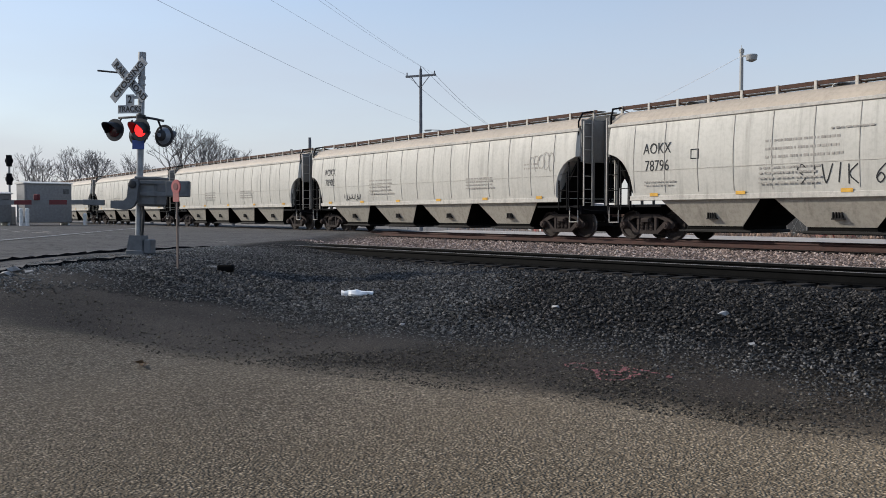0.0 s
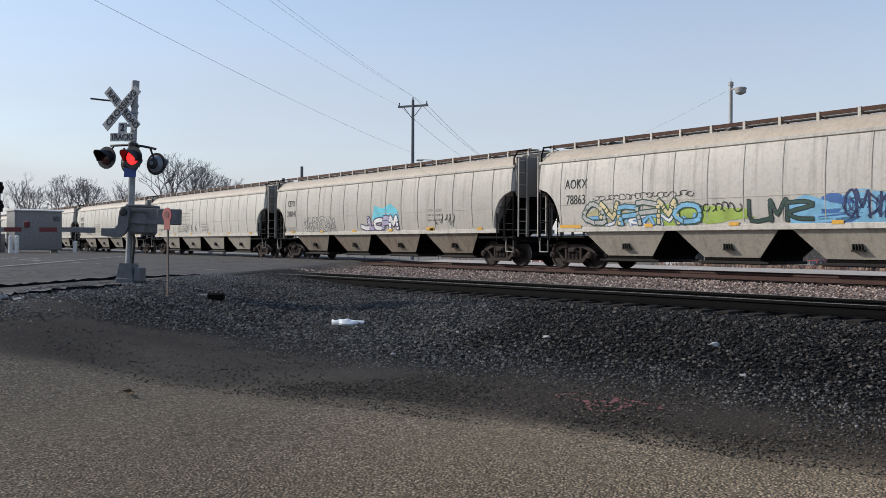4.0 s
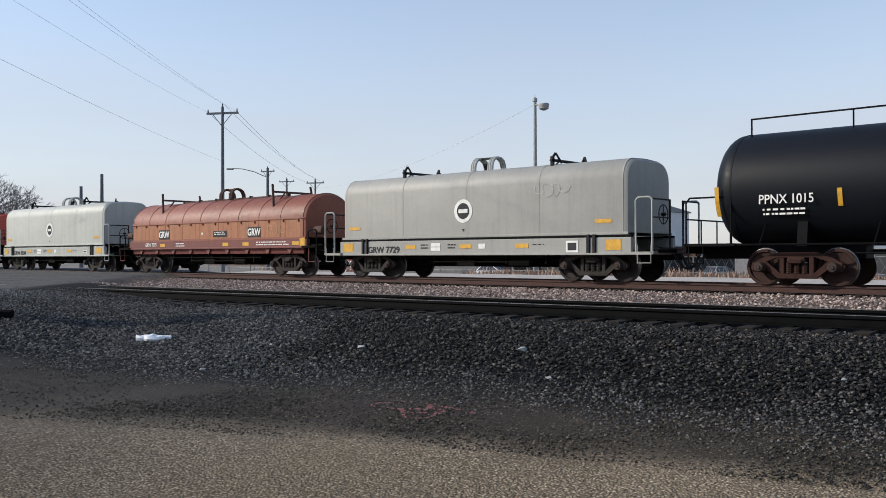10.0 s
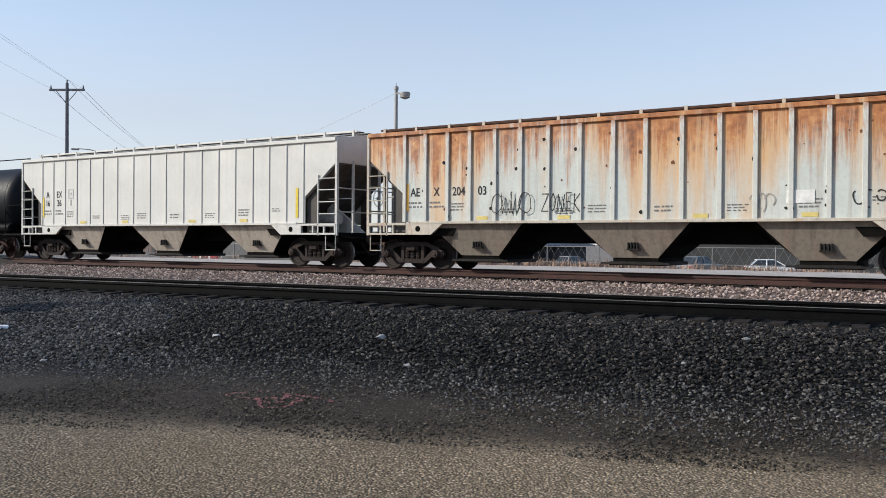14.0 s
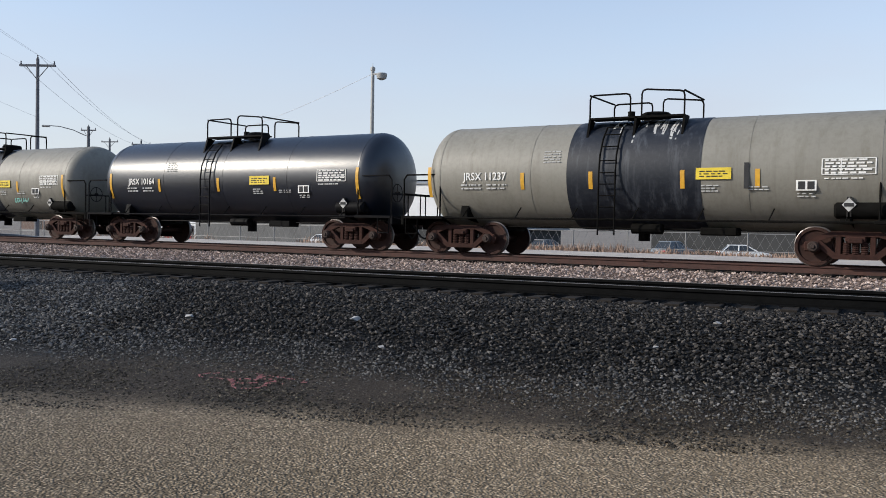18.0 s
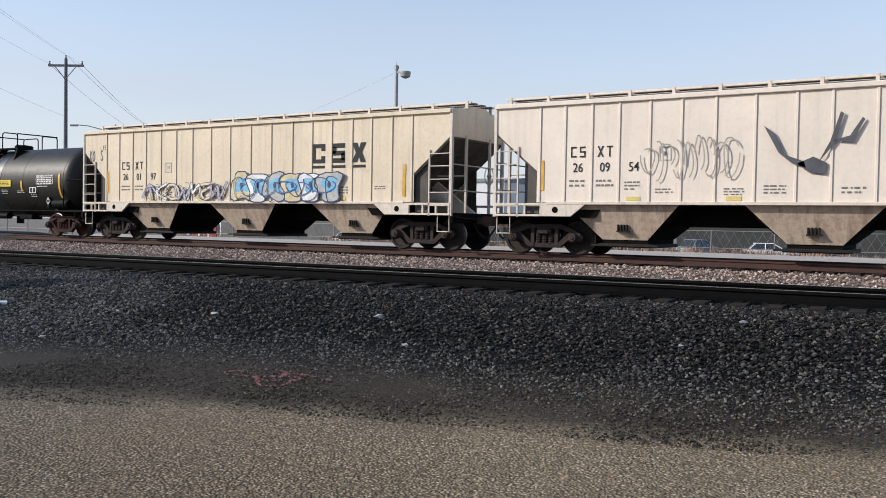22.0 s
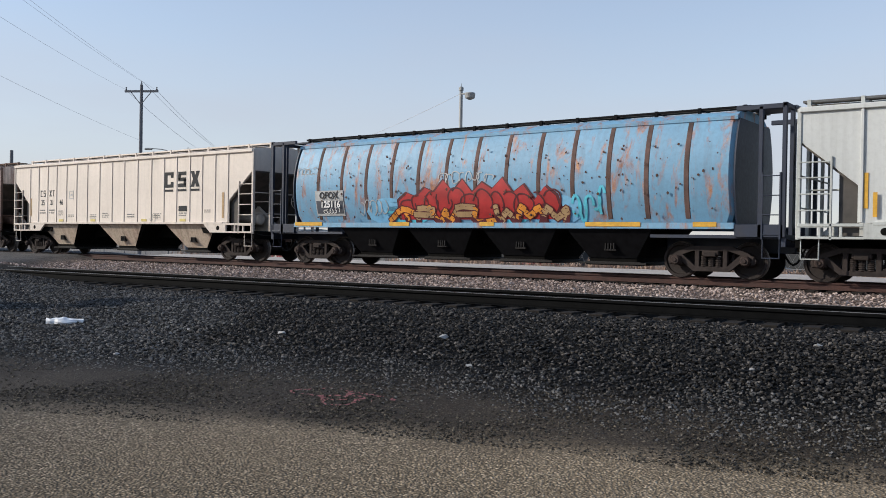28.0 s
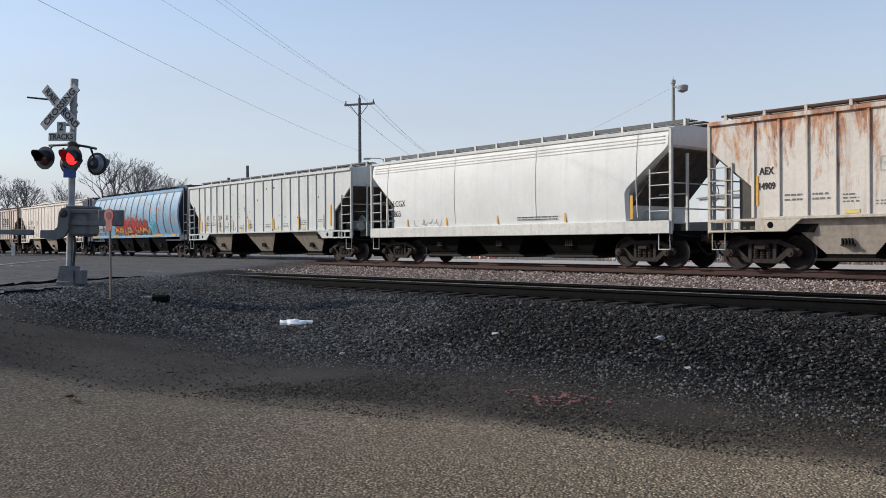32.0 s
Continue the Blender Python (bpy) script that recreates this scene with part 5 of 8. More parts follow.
        for k in range(7):
            s.box(-h * 0.6 + h * 0.2 * k - 0.03, -h * 0.6 + h * 0.2 * k + 0.03, -0.09, 0.09, top - 0.02, top + 0.12, 0.01)
    if arch and not hooped:
        for e in (-1, 1):
            for f in (-1, 1):
                s.slab([(e * 0.46, top - 0.10), (e * 0.35, top - 0.10), (e * 0.20, top + 0.62), (e * 0.30, top + 0.62)], f * 0.38 - 0.03, f * 0.38 + 0.03)
            s.box(e * 0.18, e * 0.32, -0.42, 0.42, top + 0.50, top + 0.64, 0.015)
            s.box(-0.32, 0.32, e * 0.35, e * 0.42, top + 0.54, top + 0.64, 0.012)
    else:
        arc = [math.pi * i / 8 for i in range(9)]
        for x in (-0.52, 0.20):
            hoop = Shape()
            for dx in (0.0, 0.07, 0.14):
                hoop.pipe([(x + dx, 0.36 * math.cos(a), top + 0.02 + 0.46 * math.sin(a) ** 0.7) for a in arc], 0.045, 6)
            part("bail_hoop", hoop, bm if arch else M["grey_coil2"], car)
        s.pipe([(-0.52, 0.0, top + 0.47), (0.32, 0.0, top + 0.47)], 0.04, 6)
        s.rod((-0.15, 0.0, top), (-0.15, 0.0, top + 0.30), 0.06, 6, 0.14)
    part("lifting_bail", s, bm if arch else M["frame_grey"], car)
    for e in (-1, 1):
        x = e * (h + 0.85)
        p = Shape()
        p.box(min(x, e * h), max(x, e * h), -1.45, 1.45, z0 - 0.02, z0 + 0.06)
        p.box(x - 0.05, x + 0.05, -1.45, 1.45, 0.80, z0 + 0.06, 0.01)
        part("end_platform", p, M["grime_shade"] if arch else frame_paint, car)
        hm = M["black_steel"] if arch else M["grey_coil2"]
        rail_top = 1.75 if arch else 2.35
        for y in (-1.42, 1.42):
            part("end_handrail", Shape().pipe([(x, y, z0), (x, y, rail_top - 0.08), (x - e * 0.08, y, rail_top), (x - e * 0.42, y, rail_top), (x - e * 0.5, y, rail_top - 0.08), (x - e * 0.5, y, z0)], 0.028, 6), hm, car)
        if not arch:
            for y in (-1, 1):
                part("end_handrail", Shape().pipe([(x, y * 1.42, 2.3), (x, y * 0.4, 2.3), (x, y * 0.4, z0)], 0.024, 6), M["steel_dark"], car)
            part("end_handrail", Shape().pipe([(x, -1.42, 1.8), (x, -0.4, 1.8)], 0.02, 6), M["steel_dark"], car)
        else:
            part("brake_cylinder", Shape().turned([(-0.25, 0.12), (-0.22, 0.16), (0.22, 0.16), (0.25, 0.12)], (x - e * 0.35, -0.95, 1.75), "x", 12), M["rust_dark"], car, smooth=True)
        stirrup(car, x - e * 0.25, -1.42, M, frame_paint)
        coupler(car, e, L + 1.7, M)
        if e > 0:
            brake_wheel(car, x - 0.12, -0.55, 1.9, M, M["black_steel"])
    truck_pair(car, L, M, 1.25, M["frame_brown"] if arch else M["frame_grey"], M["wheel"])
    return car, L


def car_materials():
    M = {}
    M["grey_hopper"] = car_paint("grey_hopper", (0.51, 0.49, 0.44), streaks=0.42, dust=0.22)
    M["grey_hopper2"] = car_paint("grey_hopper_stained", (0.49, 0.462, 0.42), streaks=0.65, dust=0.3)
    M["grey_hopper3"] = car_paint("grey_hopper_dull", (0.425, 0.40, 0.36), streaks=0.45, dust=0.3)
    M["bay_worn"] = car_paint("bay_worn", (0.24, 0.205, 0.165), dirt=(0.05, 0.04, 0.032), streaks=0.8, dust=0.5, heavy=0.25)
    M["bay_pale"] = car_paint("bay_pale", (0.37, 0.34, 0.29), streaks=0.5, dust=0.5)
    M["trim_grey"] = car_paint("trim_grey", (0.50, 0.47, 0.42), streaks=0.5, dust=0.5)
    M["roof_dust"] = car_paint("roof_dust", (0.46, 0.385, 0.30), dirt=(0.20, 0.16, 0.12), streaks=0.4, dust=0.4)
    M["red"] = car_paint("red_coil", (0.50, 0.068, 0.043), streaks=0.25, dust=0.14, rough=0.5)
    M["red_sill"] = car_paint("red_sill", (0.30, 0.034, 0.027), streaks=0.4, dust=0.3)
    M["grey_coil"] = car_paint("grey_coil", (0.42, 0.43, 0.39), streaks=0.25, dust=0.12)
    M["grey_coil3"] = car_paint("grey_coil_dull", (0.29, 0.285, 0.26), streaks=0.25, dust=0.12)
    M["grey_coil2"] = car_paint("grey_coil_frame", (0.36, 0.37, 0.34), streaks=0.4, dust=0.3)
    M["brown"] = car_paint("brown_coil", (0.24, 0.066, 0.034), dirt=(0.05, 0.024, 0.018), streaks=0.55, dust=0.4, rust=0.55)
    M["brown_sill"] = car_paint("brown_sill", (0.15, 0.030, 0.023), dirt=(0.03, 0.015, 0.012), streaks=0.5, dust=0.4)
    M["brown_side"] = car_paint("brown_skirt", (0.34, 0.122, 0.046), dirt=(0.07, 0.03, 0.02), streaks=0.6, dust=0.4, rust=0.4)
    M["black_tank"] = car_paint("black_tank", (0.006, 0.0075, 0.011), dirt=(0.012, 0.012, 0.013), streaks=0.2, dust=0.15, rough=0.42, gloss=0.15)
    M["gloss_tank"] = car_paint("gloss_tank", (0.006, 0.009, 0.017), dirt=(0.014, 0.014, 0.016), streaks=0.15, dust=0.08, rough=0.29, gloss=0.75)
    # the pale streaks paint sun reflections onto the band; they are no dirt
    M["band_sheen"] = car_paint("band_sheen", (0.006, 0.009, 0.016), dirt=(0.13, 0.14, 0.16), streaks=0.5, dust=0.12, rough=0.46, gloss=0.4)
    M["olive_tank"] = car_paint("olive_tank", (0.0145, 0.0135, 0.0115), dirt=(0.05, 0.045, 0.035), streaks=0.35, dust=0.2, rough=0.40, gloss=0.3)
    M["grey_tank"] = car_paint("grey_tank", (0.21, 0.20, 0.17), dirt=(0.10, 0.085, 0.06), streaks=0.5, dust=0.3, rough=0.5)
    M["white"] = car_paint("white_hopper", (0.62, 0.61, 0.57), streaks=0.10, dust=0.10)
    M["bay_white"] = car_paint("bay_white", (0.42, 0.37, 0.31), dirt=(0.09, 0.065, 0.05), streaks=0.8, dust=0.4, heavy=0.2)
    M["trim_white"] = car_paint("trim_white", (0.58, 0.57, 0.53), streaks=0.3, dust=0.3)
    M["clean_white"] = car_paint("clean_white", (0.67, 0.67, 0.65), streaks=0.12, dust=0.10)
    M["rusty_white"] = car_paint("rusty_white", (0.53, 0.565, 0.53), dirt=(0.20, 0.11, 0.06), streaks=0.5, dust=0.2, rust=0.50, rust_high=0.32, runs=True, wash=0.80)
    M["rusty_white2"] = car_paint("rusty_pale", (0.62, 0.57, 0.51), dirt=(0.16, 0.09, 0.05), streaks=0.35, dust=0.2, rust=0.55, rust_high=0.24)
    M["trim_rusty"] = car_paint("trim_rusty", (0.50, 0.45, 0.37), streaks=0.4, dust=0.4, rust=0.6)
    M["trim_pale"] = car_paint("trim_pale", (0.56, 0.57, 0.53), dirt=(0.22, 0.12, 0.06), streaks=0.5, dust=0.3, rust=0.45, rust_high=0.2)
    M["beige"] = car_paint("beige_hopper", (0.72, 0.63, 0.545), streaks=0.15, dust=0.12)
    M["trim_beige"] = car_paint("trim_beige", (0.63, 0.55, 0.475), streaks=0.3, dust=0.3)
    M["brown_stained"] = car_paint("stained_hopper", (0.70, 0.60, 0.52), dirt=(0.075, 0.036, 0.026), streaks=0.75, dust=0.35, rust=0.20, heavy=0.92)
    M["trim_brown"] = car_paint("trim_stained", (0.70, 0.61, 0.53), dirt=(0.13, 0.08, 0.06), streaks=0.5, dust=0.3, heavy=0.3)
    M["trim_dark"] = car_paint("trim_dark", (0.13, 0.075, 0.055), dirt=(0.04, 0.022, 0.018), streaks=0.6, dust=0.5)
    M["bay_dark"] = car_paint("bay_dark", (0.085, 0.05, 0.038), dirt=(0.02, 0.013, 0.011), streaks=0.8, dust=0.5)
    M["bay_beige"] = car_paint("bay_beige", (0.50, 0.40, 0.31), dirt=(0.07, 0.045, 0.034), streaks=0.8, dust=0.5, heavy=0.35)
    M["blue"] = car_paint("blue_hopper", (0.155, 0.33, 0.48), streaks=0.3, dust=0.25, rust=0.80)
    M["navy"] = car_paint("navy_steel", (0.012, 0.020, 0.042), dirt=(0.03, 0.025, 0.022), streaks=0.4, dust=0.4)
    M["pale_green"] = car_paint("pale_green_hopper", (0.56, 0.57, 0.55), streaks=0.2, dust=0.15, rust=0.12)
    M["trim_green"] = car_paint("trim_green", (0.46, 0.475, 0.45), streaks=0.35, dust=0.3)
    M["rust"] = plain("rust", (0.20, 0.075, 0.03), 0.9, vary=0.6, scale=5)
    M["rust_dark"] = plain("rust_dark", (0.085, 0.045, 0.032), 0.9, vary=0.5)
    # near black: grime, plus the shade beneath the wagons painted in
    M["grime_shade"] = plain("grime_shade", (0.007, 0.0066, 0.006), 0.85, vary=0.5)
    M["black_steel"] = plain("black_steel", (0.006, 0.006, 0.007), 0.6, vary=0.5)
    M["steel_dark"] = plain("dark_steel", (0.020, 0.018, 0.017), 0.7, vary=0.5)
    M["rubber"] = plain("rubber", (0.015, 0.015, 0.015), 0.8)
    M["seam"] = plain("seam", (0.43, 0.405, 0.36), 0.8, vary=0.35)
    M["seam_dark"] = plain("seam_dark", (0.25, 0.235, 0.21), 0.8, vary=0.5)
    # darker than the trim: shade on the wagon's end is in the colour
    M["end_grey_shade"] = car_paint("end_grey_shade", (0.20, 0.19, 0.175), streaks=0.5, dust=0.4)
    M["frame_brown"] = plain("truck_brown", (0.040, 0.031, 0.028), 0.85, vary=0.5)
    M["frame_grey"] = plain("truck_grey", (0.038, 0.034, 0.030), 0.85, vary=0.5)
    M["frame_rust"] = plain("truck_rust", (0.042, 0.019, 0.015), 0.9, vary=0.5)
    M["tread"] = plain("tread", (0.20, 0.18, 0.17), 0.4, 0.6, vary=0.3)
    M["railhead"] = plain("railhead", (0.20, 0.19, 0.185), 0.45, 0.5, vary=0.4)
    M["bearing"] = plain("bearing", (0.052, 0.036, 0.031), 0.7, vary=0.5)
    M["wheel"] = plain("wheel", (0.030, 0.023, 0.021), 0.7, vary=0.5)
    M["wheel_rust"] = plain("wheel_rust", (0.042, 0.020, 0.016), 0.75, vary=0.5)
    M["tie"] = plain("tie", (0.022, 0.018, 0.015), 0.9, vary=0.6, scale=14, bump=0.4)
    M["rail_dark"] = plain("rail_dark", (0.005, 0.005, 0.005), 0.62, vary=0.5)
    M["rail_worn"] = plain("rail_worn", (0.20, 0.18, 0.16), 0.45, 0.6)
    M["rail_rust"] = plain("rail_rust", (0.060, 0.026, 0.020), 0.85, vary=0.4)
    M["beige2"] = car_paint("beige_dirty", (0.68, 0.57, 0.43), streaks=0.28, dust=0.2)
    M["ink"] = plain("ink", (0.035, 0.035, 0.037), 0.7, vary=0.3)
    M["stencil_ink"] = plain("stencil_ink", (0.17, 0.165, 0.16), 0.75, vary=0.3)
    M["faint_ink"] = plain("faint_ink", (0.36, 0.335, 0.30), 0.8, vary=0.3)
    M["grey_ink"] = plain("grey_ink", (0.42, 0.42, 0.41), 0.7, vary=0.3)
    M["white_ink"] = plain("white_ink", (0.72, 0.71, 0.68), 0.6, vary=0.2)
    M["reflector"] = plain("reflector", (0.62, 0.33, 0.03), 0.45, vary=0.25)
    M["yellow_pale"] = plain("yellow_pale", (0.62, 0.50, 0.16), 0.6, vary=0.2)
    M["yellow_sign"] = plain("yellow_sign", (0.68, 0.50, 0.03), 0.5, vary=0.2)
    for name, c in dict(cyan=(0.10, 0.50, 0.62), purple=(0.045, 0.025, 0.09), lilac=(0.38, 0.36, 0.50), white=(0.70, 0.70, 0.70), sand=(0.40, 0.36, 0.20), lime=(0.30, 0.42, 0.08),
                        sky=(0.18, 0.42, 0.62), blue=(0.04, 0.12, 0.33), dark_green=(0.02, 0.06, 0.05), cream=(0.62, 0.52, 0.30), orange=(0.72, 0.27, 0.03),
                        red=(0.40, 0.02, 0.02), tan=(0.42, 0.27, 0.13), teal=(0.12, 0.38, 0.32), slate=(0.07, 0.075, 0.09), navy=(0.02, 0.035, 0.11), maroon=(0.09, 0.008, 0.012)).items():
        M[name + "_paint"] = plain(name + "_paint", c, 0.6, vary=0.3, scale=3)
    M["faded_red"] = plain("faded_red_paint", (0.56, 0.11, 0.085), 0.6, vary=0.2)
    M["seam_rust"] = plain("seam_rust", (0.12, 0.068, 0.055), 0.85, vary=0.7, scale=2.5)
    M["board_rust"] = plain("board_rust", (0.075, 0.035, 0.022), 0.9, vary=0.6)
    M["board_grey"] = plain("board_grey", (0.10, 0.10, 0.10), 0.7, vary=0.5)
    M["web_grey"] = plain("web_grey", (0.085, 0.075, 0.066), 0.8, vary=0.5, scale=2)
    # darker than the wagons' paint: shade of the end recess is in it
    M["slope_shade"] = plain("slope_shade", (0.085, 0.071, 0.060), 0.85, vary=0.6, scale=3)
    M["deck"] = plain("deck", (0.10, 0.085, 0.07), 0.85, vary=0.5)
    M["bark"] = plain("bark", (0.17, 0.155, 0.15), 0.9, vary=0.4)
    M["car_glass"] = plain("car_glass", (0.03, 0.035, 0.04), 0.12, vary=0.1)
    M["truck"] = truck_meshes(M)
    return M


# ---- the train ----
SIDE = -1.605            # a ribbed or smooth side, just proud of the sheet


def smooth_y(z, eave=3.70, bulge=0.12, sill=1.36):
    u = max(0.0, (z - sill) / (eave - sill))
    return -((1.58 - bulge) + bulge * math.sin(math.pi * min(1.0, u * 0.95 + 0.05)) ** 0.8) - 0.004


def mark(car, text, x, z, size, mat, y=None, wide=1.0, bold=0.0):
    writing(car, text, x, z, smooth_y(z) if y is None else y, size, mat, wide, bold)


def emblem(car, x, z, y, mat, mid=4.24):
    """Three block forms with a bar under each, where the operator's mark stands."""
    for k, dx in enumerate((mid - 0.82, mid, mid + 0.79)):
        s = Shape()
        if k == 0:
            s.slab([(-0.27, -0.30), (-0.27, 0.30), (0.27, 0.30), (0.27, 0.08), (0.12, 0.08), (0.12, 0.18), (-0.11, 0.18), (-0.11, -0.18), (0.12, -0.18), (0.12, -0.08), (0.27, -0.08), (0.27, -0.30)], 0, 0.006)
        elif k == 1:
            for a in (-0.30, -0.07, 0.16):
                s.box(-0.24, 0.24, 0, 0.006, a, a + 0.14)
            s.box(-0.24, -0.10, 0, 0.006, -0.02, 0.20)
            s.box(0.10, 0.24, 0, 0.006, -0.22, 0.0)
        else:
            s.slab([(-0.27, 0.30), (-0.07, 0.30), (0.0, 0.12), (0.07, 0.30), (0.27, 0.30), (0.12, 0.0), (0.27, -0.30), (0.07, -0.30), (0.0, -0.12), (-0.07, -0.30), (-0.27, -0.30), (-0.12, 0.0)], 0, 0.006)
        s.box(-0.26, 0.26, 0, 0.006, -0.46, -0.38)
        part("operator_mark", s, mat, car, m=pose(x + dx, y - 0.008, z))


def sill_tags(car, L, M, y, z, n, mat, w=0.32, h=0.10):
    for i in range(n):
        patch(car, -L / 2 + 2.0 + (L - 4.0) * i / (n - 1), z, y, w, h, mat)


def stencils(car, spots, y, mat):
    for x, z, w, h, rows in spots:
        bars(car, x, z, y, w, h, rows, mat)


def ribbed_marks(car, L, M, top, low, ink, yellow="reflector", box=3, first=1):
    """Reporting marks split by the ribs, data lines below, yellow strips."""
    y = -1.545
    for row, z in ((top, 2.60), (low, 2.26)):
        for k, bit in enumerate(row):
            if bit:
                part("marking", letters(bit, 0.35, 0.004, 0.003, 0.82), ink, car, m=pose(panel(L, first + k), y - 0.004, z))
    stencils(car, [(panel(L, k) - 0.24, z, w, h, n) for k, z, w, h, n in ((first, 1.94, 0.48, 0.24, 2), (first + 1, 1.94, 0.48, 0.24, 2), (first + 2, 1.90, 0.40, 0.26, 3), (4, 1.72, 0.45, 0.15, 2),
                   (6, 1.72, 0.48, 0.2, 3), (7, 1.78, 0.5, 0.24, 3), (9, 1.72, 0.5, 0.2, 2), (11, 1.74, 0.5, 0.2, 3), (13, 1.84, 0.5, 0.26, 3), (15, 1.86, 0.4, 0.14, 2))], y, M["stencil_ink"])
    if box is not None:
        part("marking", Shape().box(-0.16, 0.16, -0.004, 0, -0.18, -0.15).box(-0.16, 0.16, -0.004, 0, 0.15, 0.18).box(-0.16, -0.13, -0.004, 0, -0.15, 0.15).box(0.13, 0.16, -0.004, 0, -0.15, 0.15).box(-0.06, 0.06, -0.004, 0, -0.05, 0.05),
             M["grey_ink"], car, m=pose(panel(L, first + box), y - 0.002, 2.62))
    patch(car, L / 2 - 1.62, 2.05, y - 0.005, 0.11, 0.95, M[yellow])
    patch(car, -L / 2 + 1.45, 2.12, y - 0.005, 0.09, 0.80, M[yellow])
    for k in (3, 6, 10, 13):
        patch(car, panel(L, k), 1.50, y - 0.004, 0.36, 0.10, M["yellow_pale"], "yellow_panel")


def tank_strip(car, x, z, h, y, mat, w=0.11):
    """An upright reflector strip that follows the shell."""
    n = 6
    f = Shape()
    for i in range(n):
        a, b = z - h / 2 + h * i / n, z - h / 2 + h * (i + 1) / n
        ya, yb = y(a) - 0.012, y(b) - 0.012
        f.add([(x - w / 2, ya, a), (x + w / 2, ya, a), (x + w / 2, yb, b), (x - w / 2, yb, b)], [(0, 1, 2, 3)])
    part("reflector", f, mat, car)


def data_table(car, x0, x1, z0, z1, y, M):
    """A stencilled table: a pale frame of lines with short rows of figures."""
    f = Shape()
    for z in (z0, z1, z0 + (z1 - z0) * 0.36):
        f.box(x0, x1, y(z) - 0.016, y(z) - 0.006, z - 0.008, z + 0.008)
    for x in (x0, x0 + (x1 - x0) * 0.36, x1):
        k = 4
        for i in range(k):
            a, b = z0 + (z1 - z0) * i / k, z0 + (z1 - z0) * (i + 1) / k
            f.add([(x - 0.012, y(a) - 0.014, a), (x + 0.012, y(a) - 0.014, a), (x + 0.012, y(b) - 0.014, b), (x - 0.012, y(b) - 0.014, b)], [(0, 1, 2, 3)])
    rnd = random.Random(int(x0 * 37))
    for r in range(5):
        z = z0 + (z1 - z0) * (r + 0.5) / 5
        u = x0 + 0.06
        while u < x1 - 0.16:
            l = rnd.uniform(0.07, 0.2)
            f.box(u, min(u + l, x1 - 0.04), y(z) - 0.016, y(z) - 0.008, z - 0.02, z + 0.02)
            u += l + 0.045
    part("data_table", f, M["white_ink"], car, kind="stuff")


def tank_marks(car, R, zc, M, name, at_x, strips, panel_x, box_x, table_x, placard_x, plate=False, stencil_x=-2.4):
    """Paint on a tank. strips: (x, height); the rest: where each mark stands along the shell."""
    ink = M["white_ink"]
    yy = lambda z: on_tank(R, zc, z)
    if plate:
        patch(car, at_x, 2.17, yy(2.18), 1.66, 0.30, M["black_steel"], "name_plate")
    part("marking", letters(name, 0.30, 0.004, 0.004, 0.92), ink, car, m=pose(at_x, yy(2.22) - 0.014, 2.16), kind="stuff")
    stencils(car, [(at_x - 0.75, 1.92, 0.62, 0.20, 2), (at_x + 0.05, 1.92, 0.62, 0.20, 2), (stencil_x - 0.25, 2.80, 0.5, 0.36, 5), (panel_x - 0.3, 1.86, 0.42, 0.20, 3), (panel_x + 0.8, 1.82, 0.5, 0.12, 2)], lambda z: yy(z) - 0.014, M["grey_ink"])
    for x, h in strips:
        tank_strip(car, x, 2.03, h, yy, M["reflector"])
    patch(car, panel_x, 2.16, yy(2.16) - 0.012, 0.84, 0.28, M["yellow_sign"], "yellow_panel")
    bars(car, panel_x - 0.33, 2.20, yy(2.16) - 0.02, 0.66, 0.18, 3, M["ink"])
    # twin test panel
    part("test_panel", Shape().box(box_x - 0.22, box_x + 0.22, yy(1.86) - 0.02, yy(1.86) - 0.010, 1.74, 1.98), ink, car)
    for e in (-1, 1):
        part("test_panel", Shape().box(box_x + e * 0.10 - 0.075, box_x + e * 0.10 + 0.075, yy(1.86) - 0.028, yy(1.86) - 0.021, 1.77, 1.95), M["ink"], car)
    bars(car, box_x - 0.2, 1.66, lambda z: yy(z) - 0.014, 0.4, 0.12, 2, M["grey_ink"])
    data_table(car, table_x - 0.55, table_x + 0.55, 2.10, 2.46, yy, M)
    bars(car, table_x - 0.5, 2.00, lambda z: yy(z) - 0.014, 0.8, 0.06, 1, ink)
    d = Shape().slab([(placard_x, 1.26), (placard_x + 0.15, 1.42), (placard_x, 1.58), (placard_x - 0.15, 1.42)], -1.36, -1.352)
    d = part("hazard_placard", d, M["grey_ink"], car)
    part("placard_mark", Shape().box(placard_x - 0.10, placard_x + 0.10, -1.368, -1.361, 1.38, 1.46), M["ink"], d)
    h = Shape().box(placard_x - 0.05, placard_x - 0.02, -1.35, -1.0, 1.15, 1.6).box(placard_x + 0.02, placard_x + 0.05, -1.35, -1.0, 1.15, 1.6)
    part("placard_holder", h, M["steel_dark"], car)


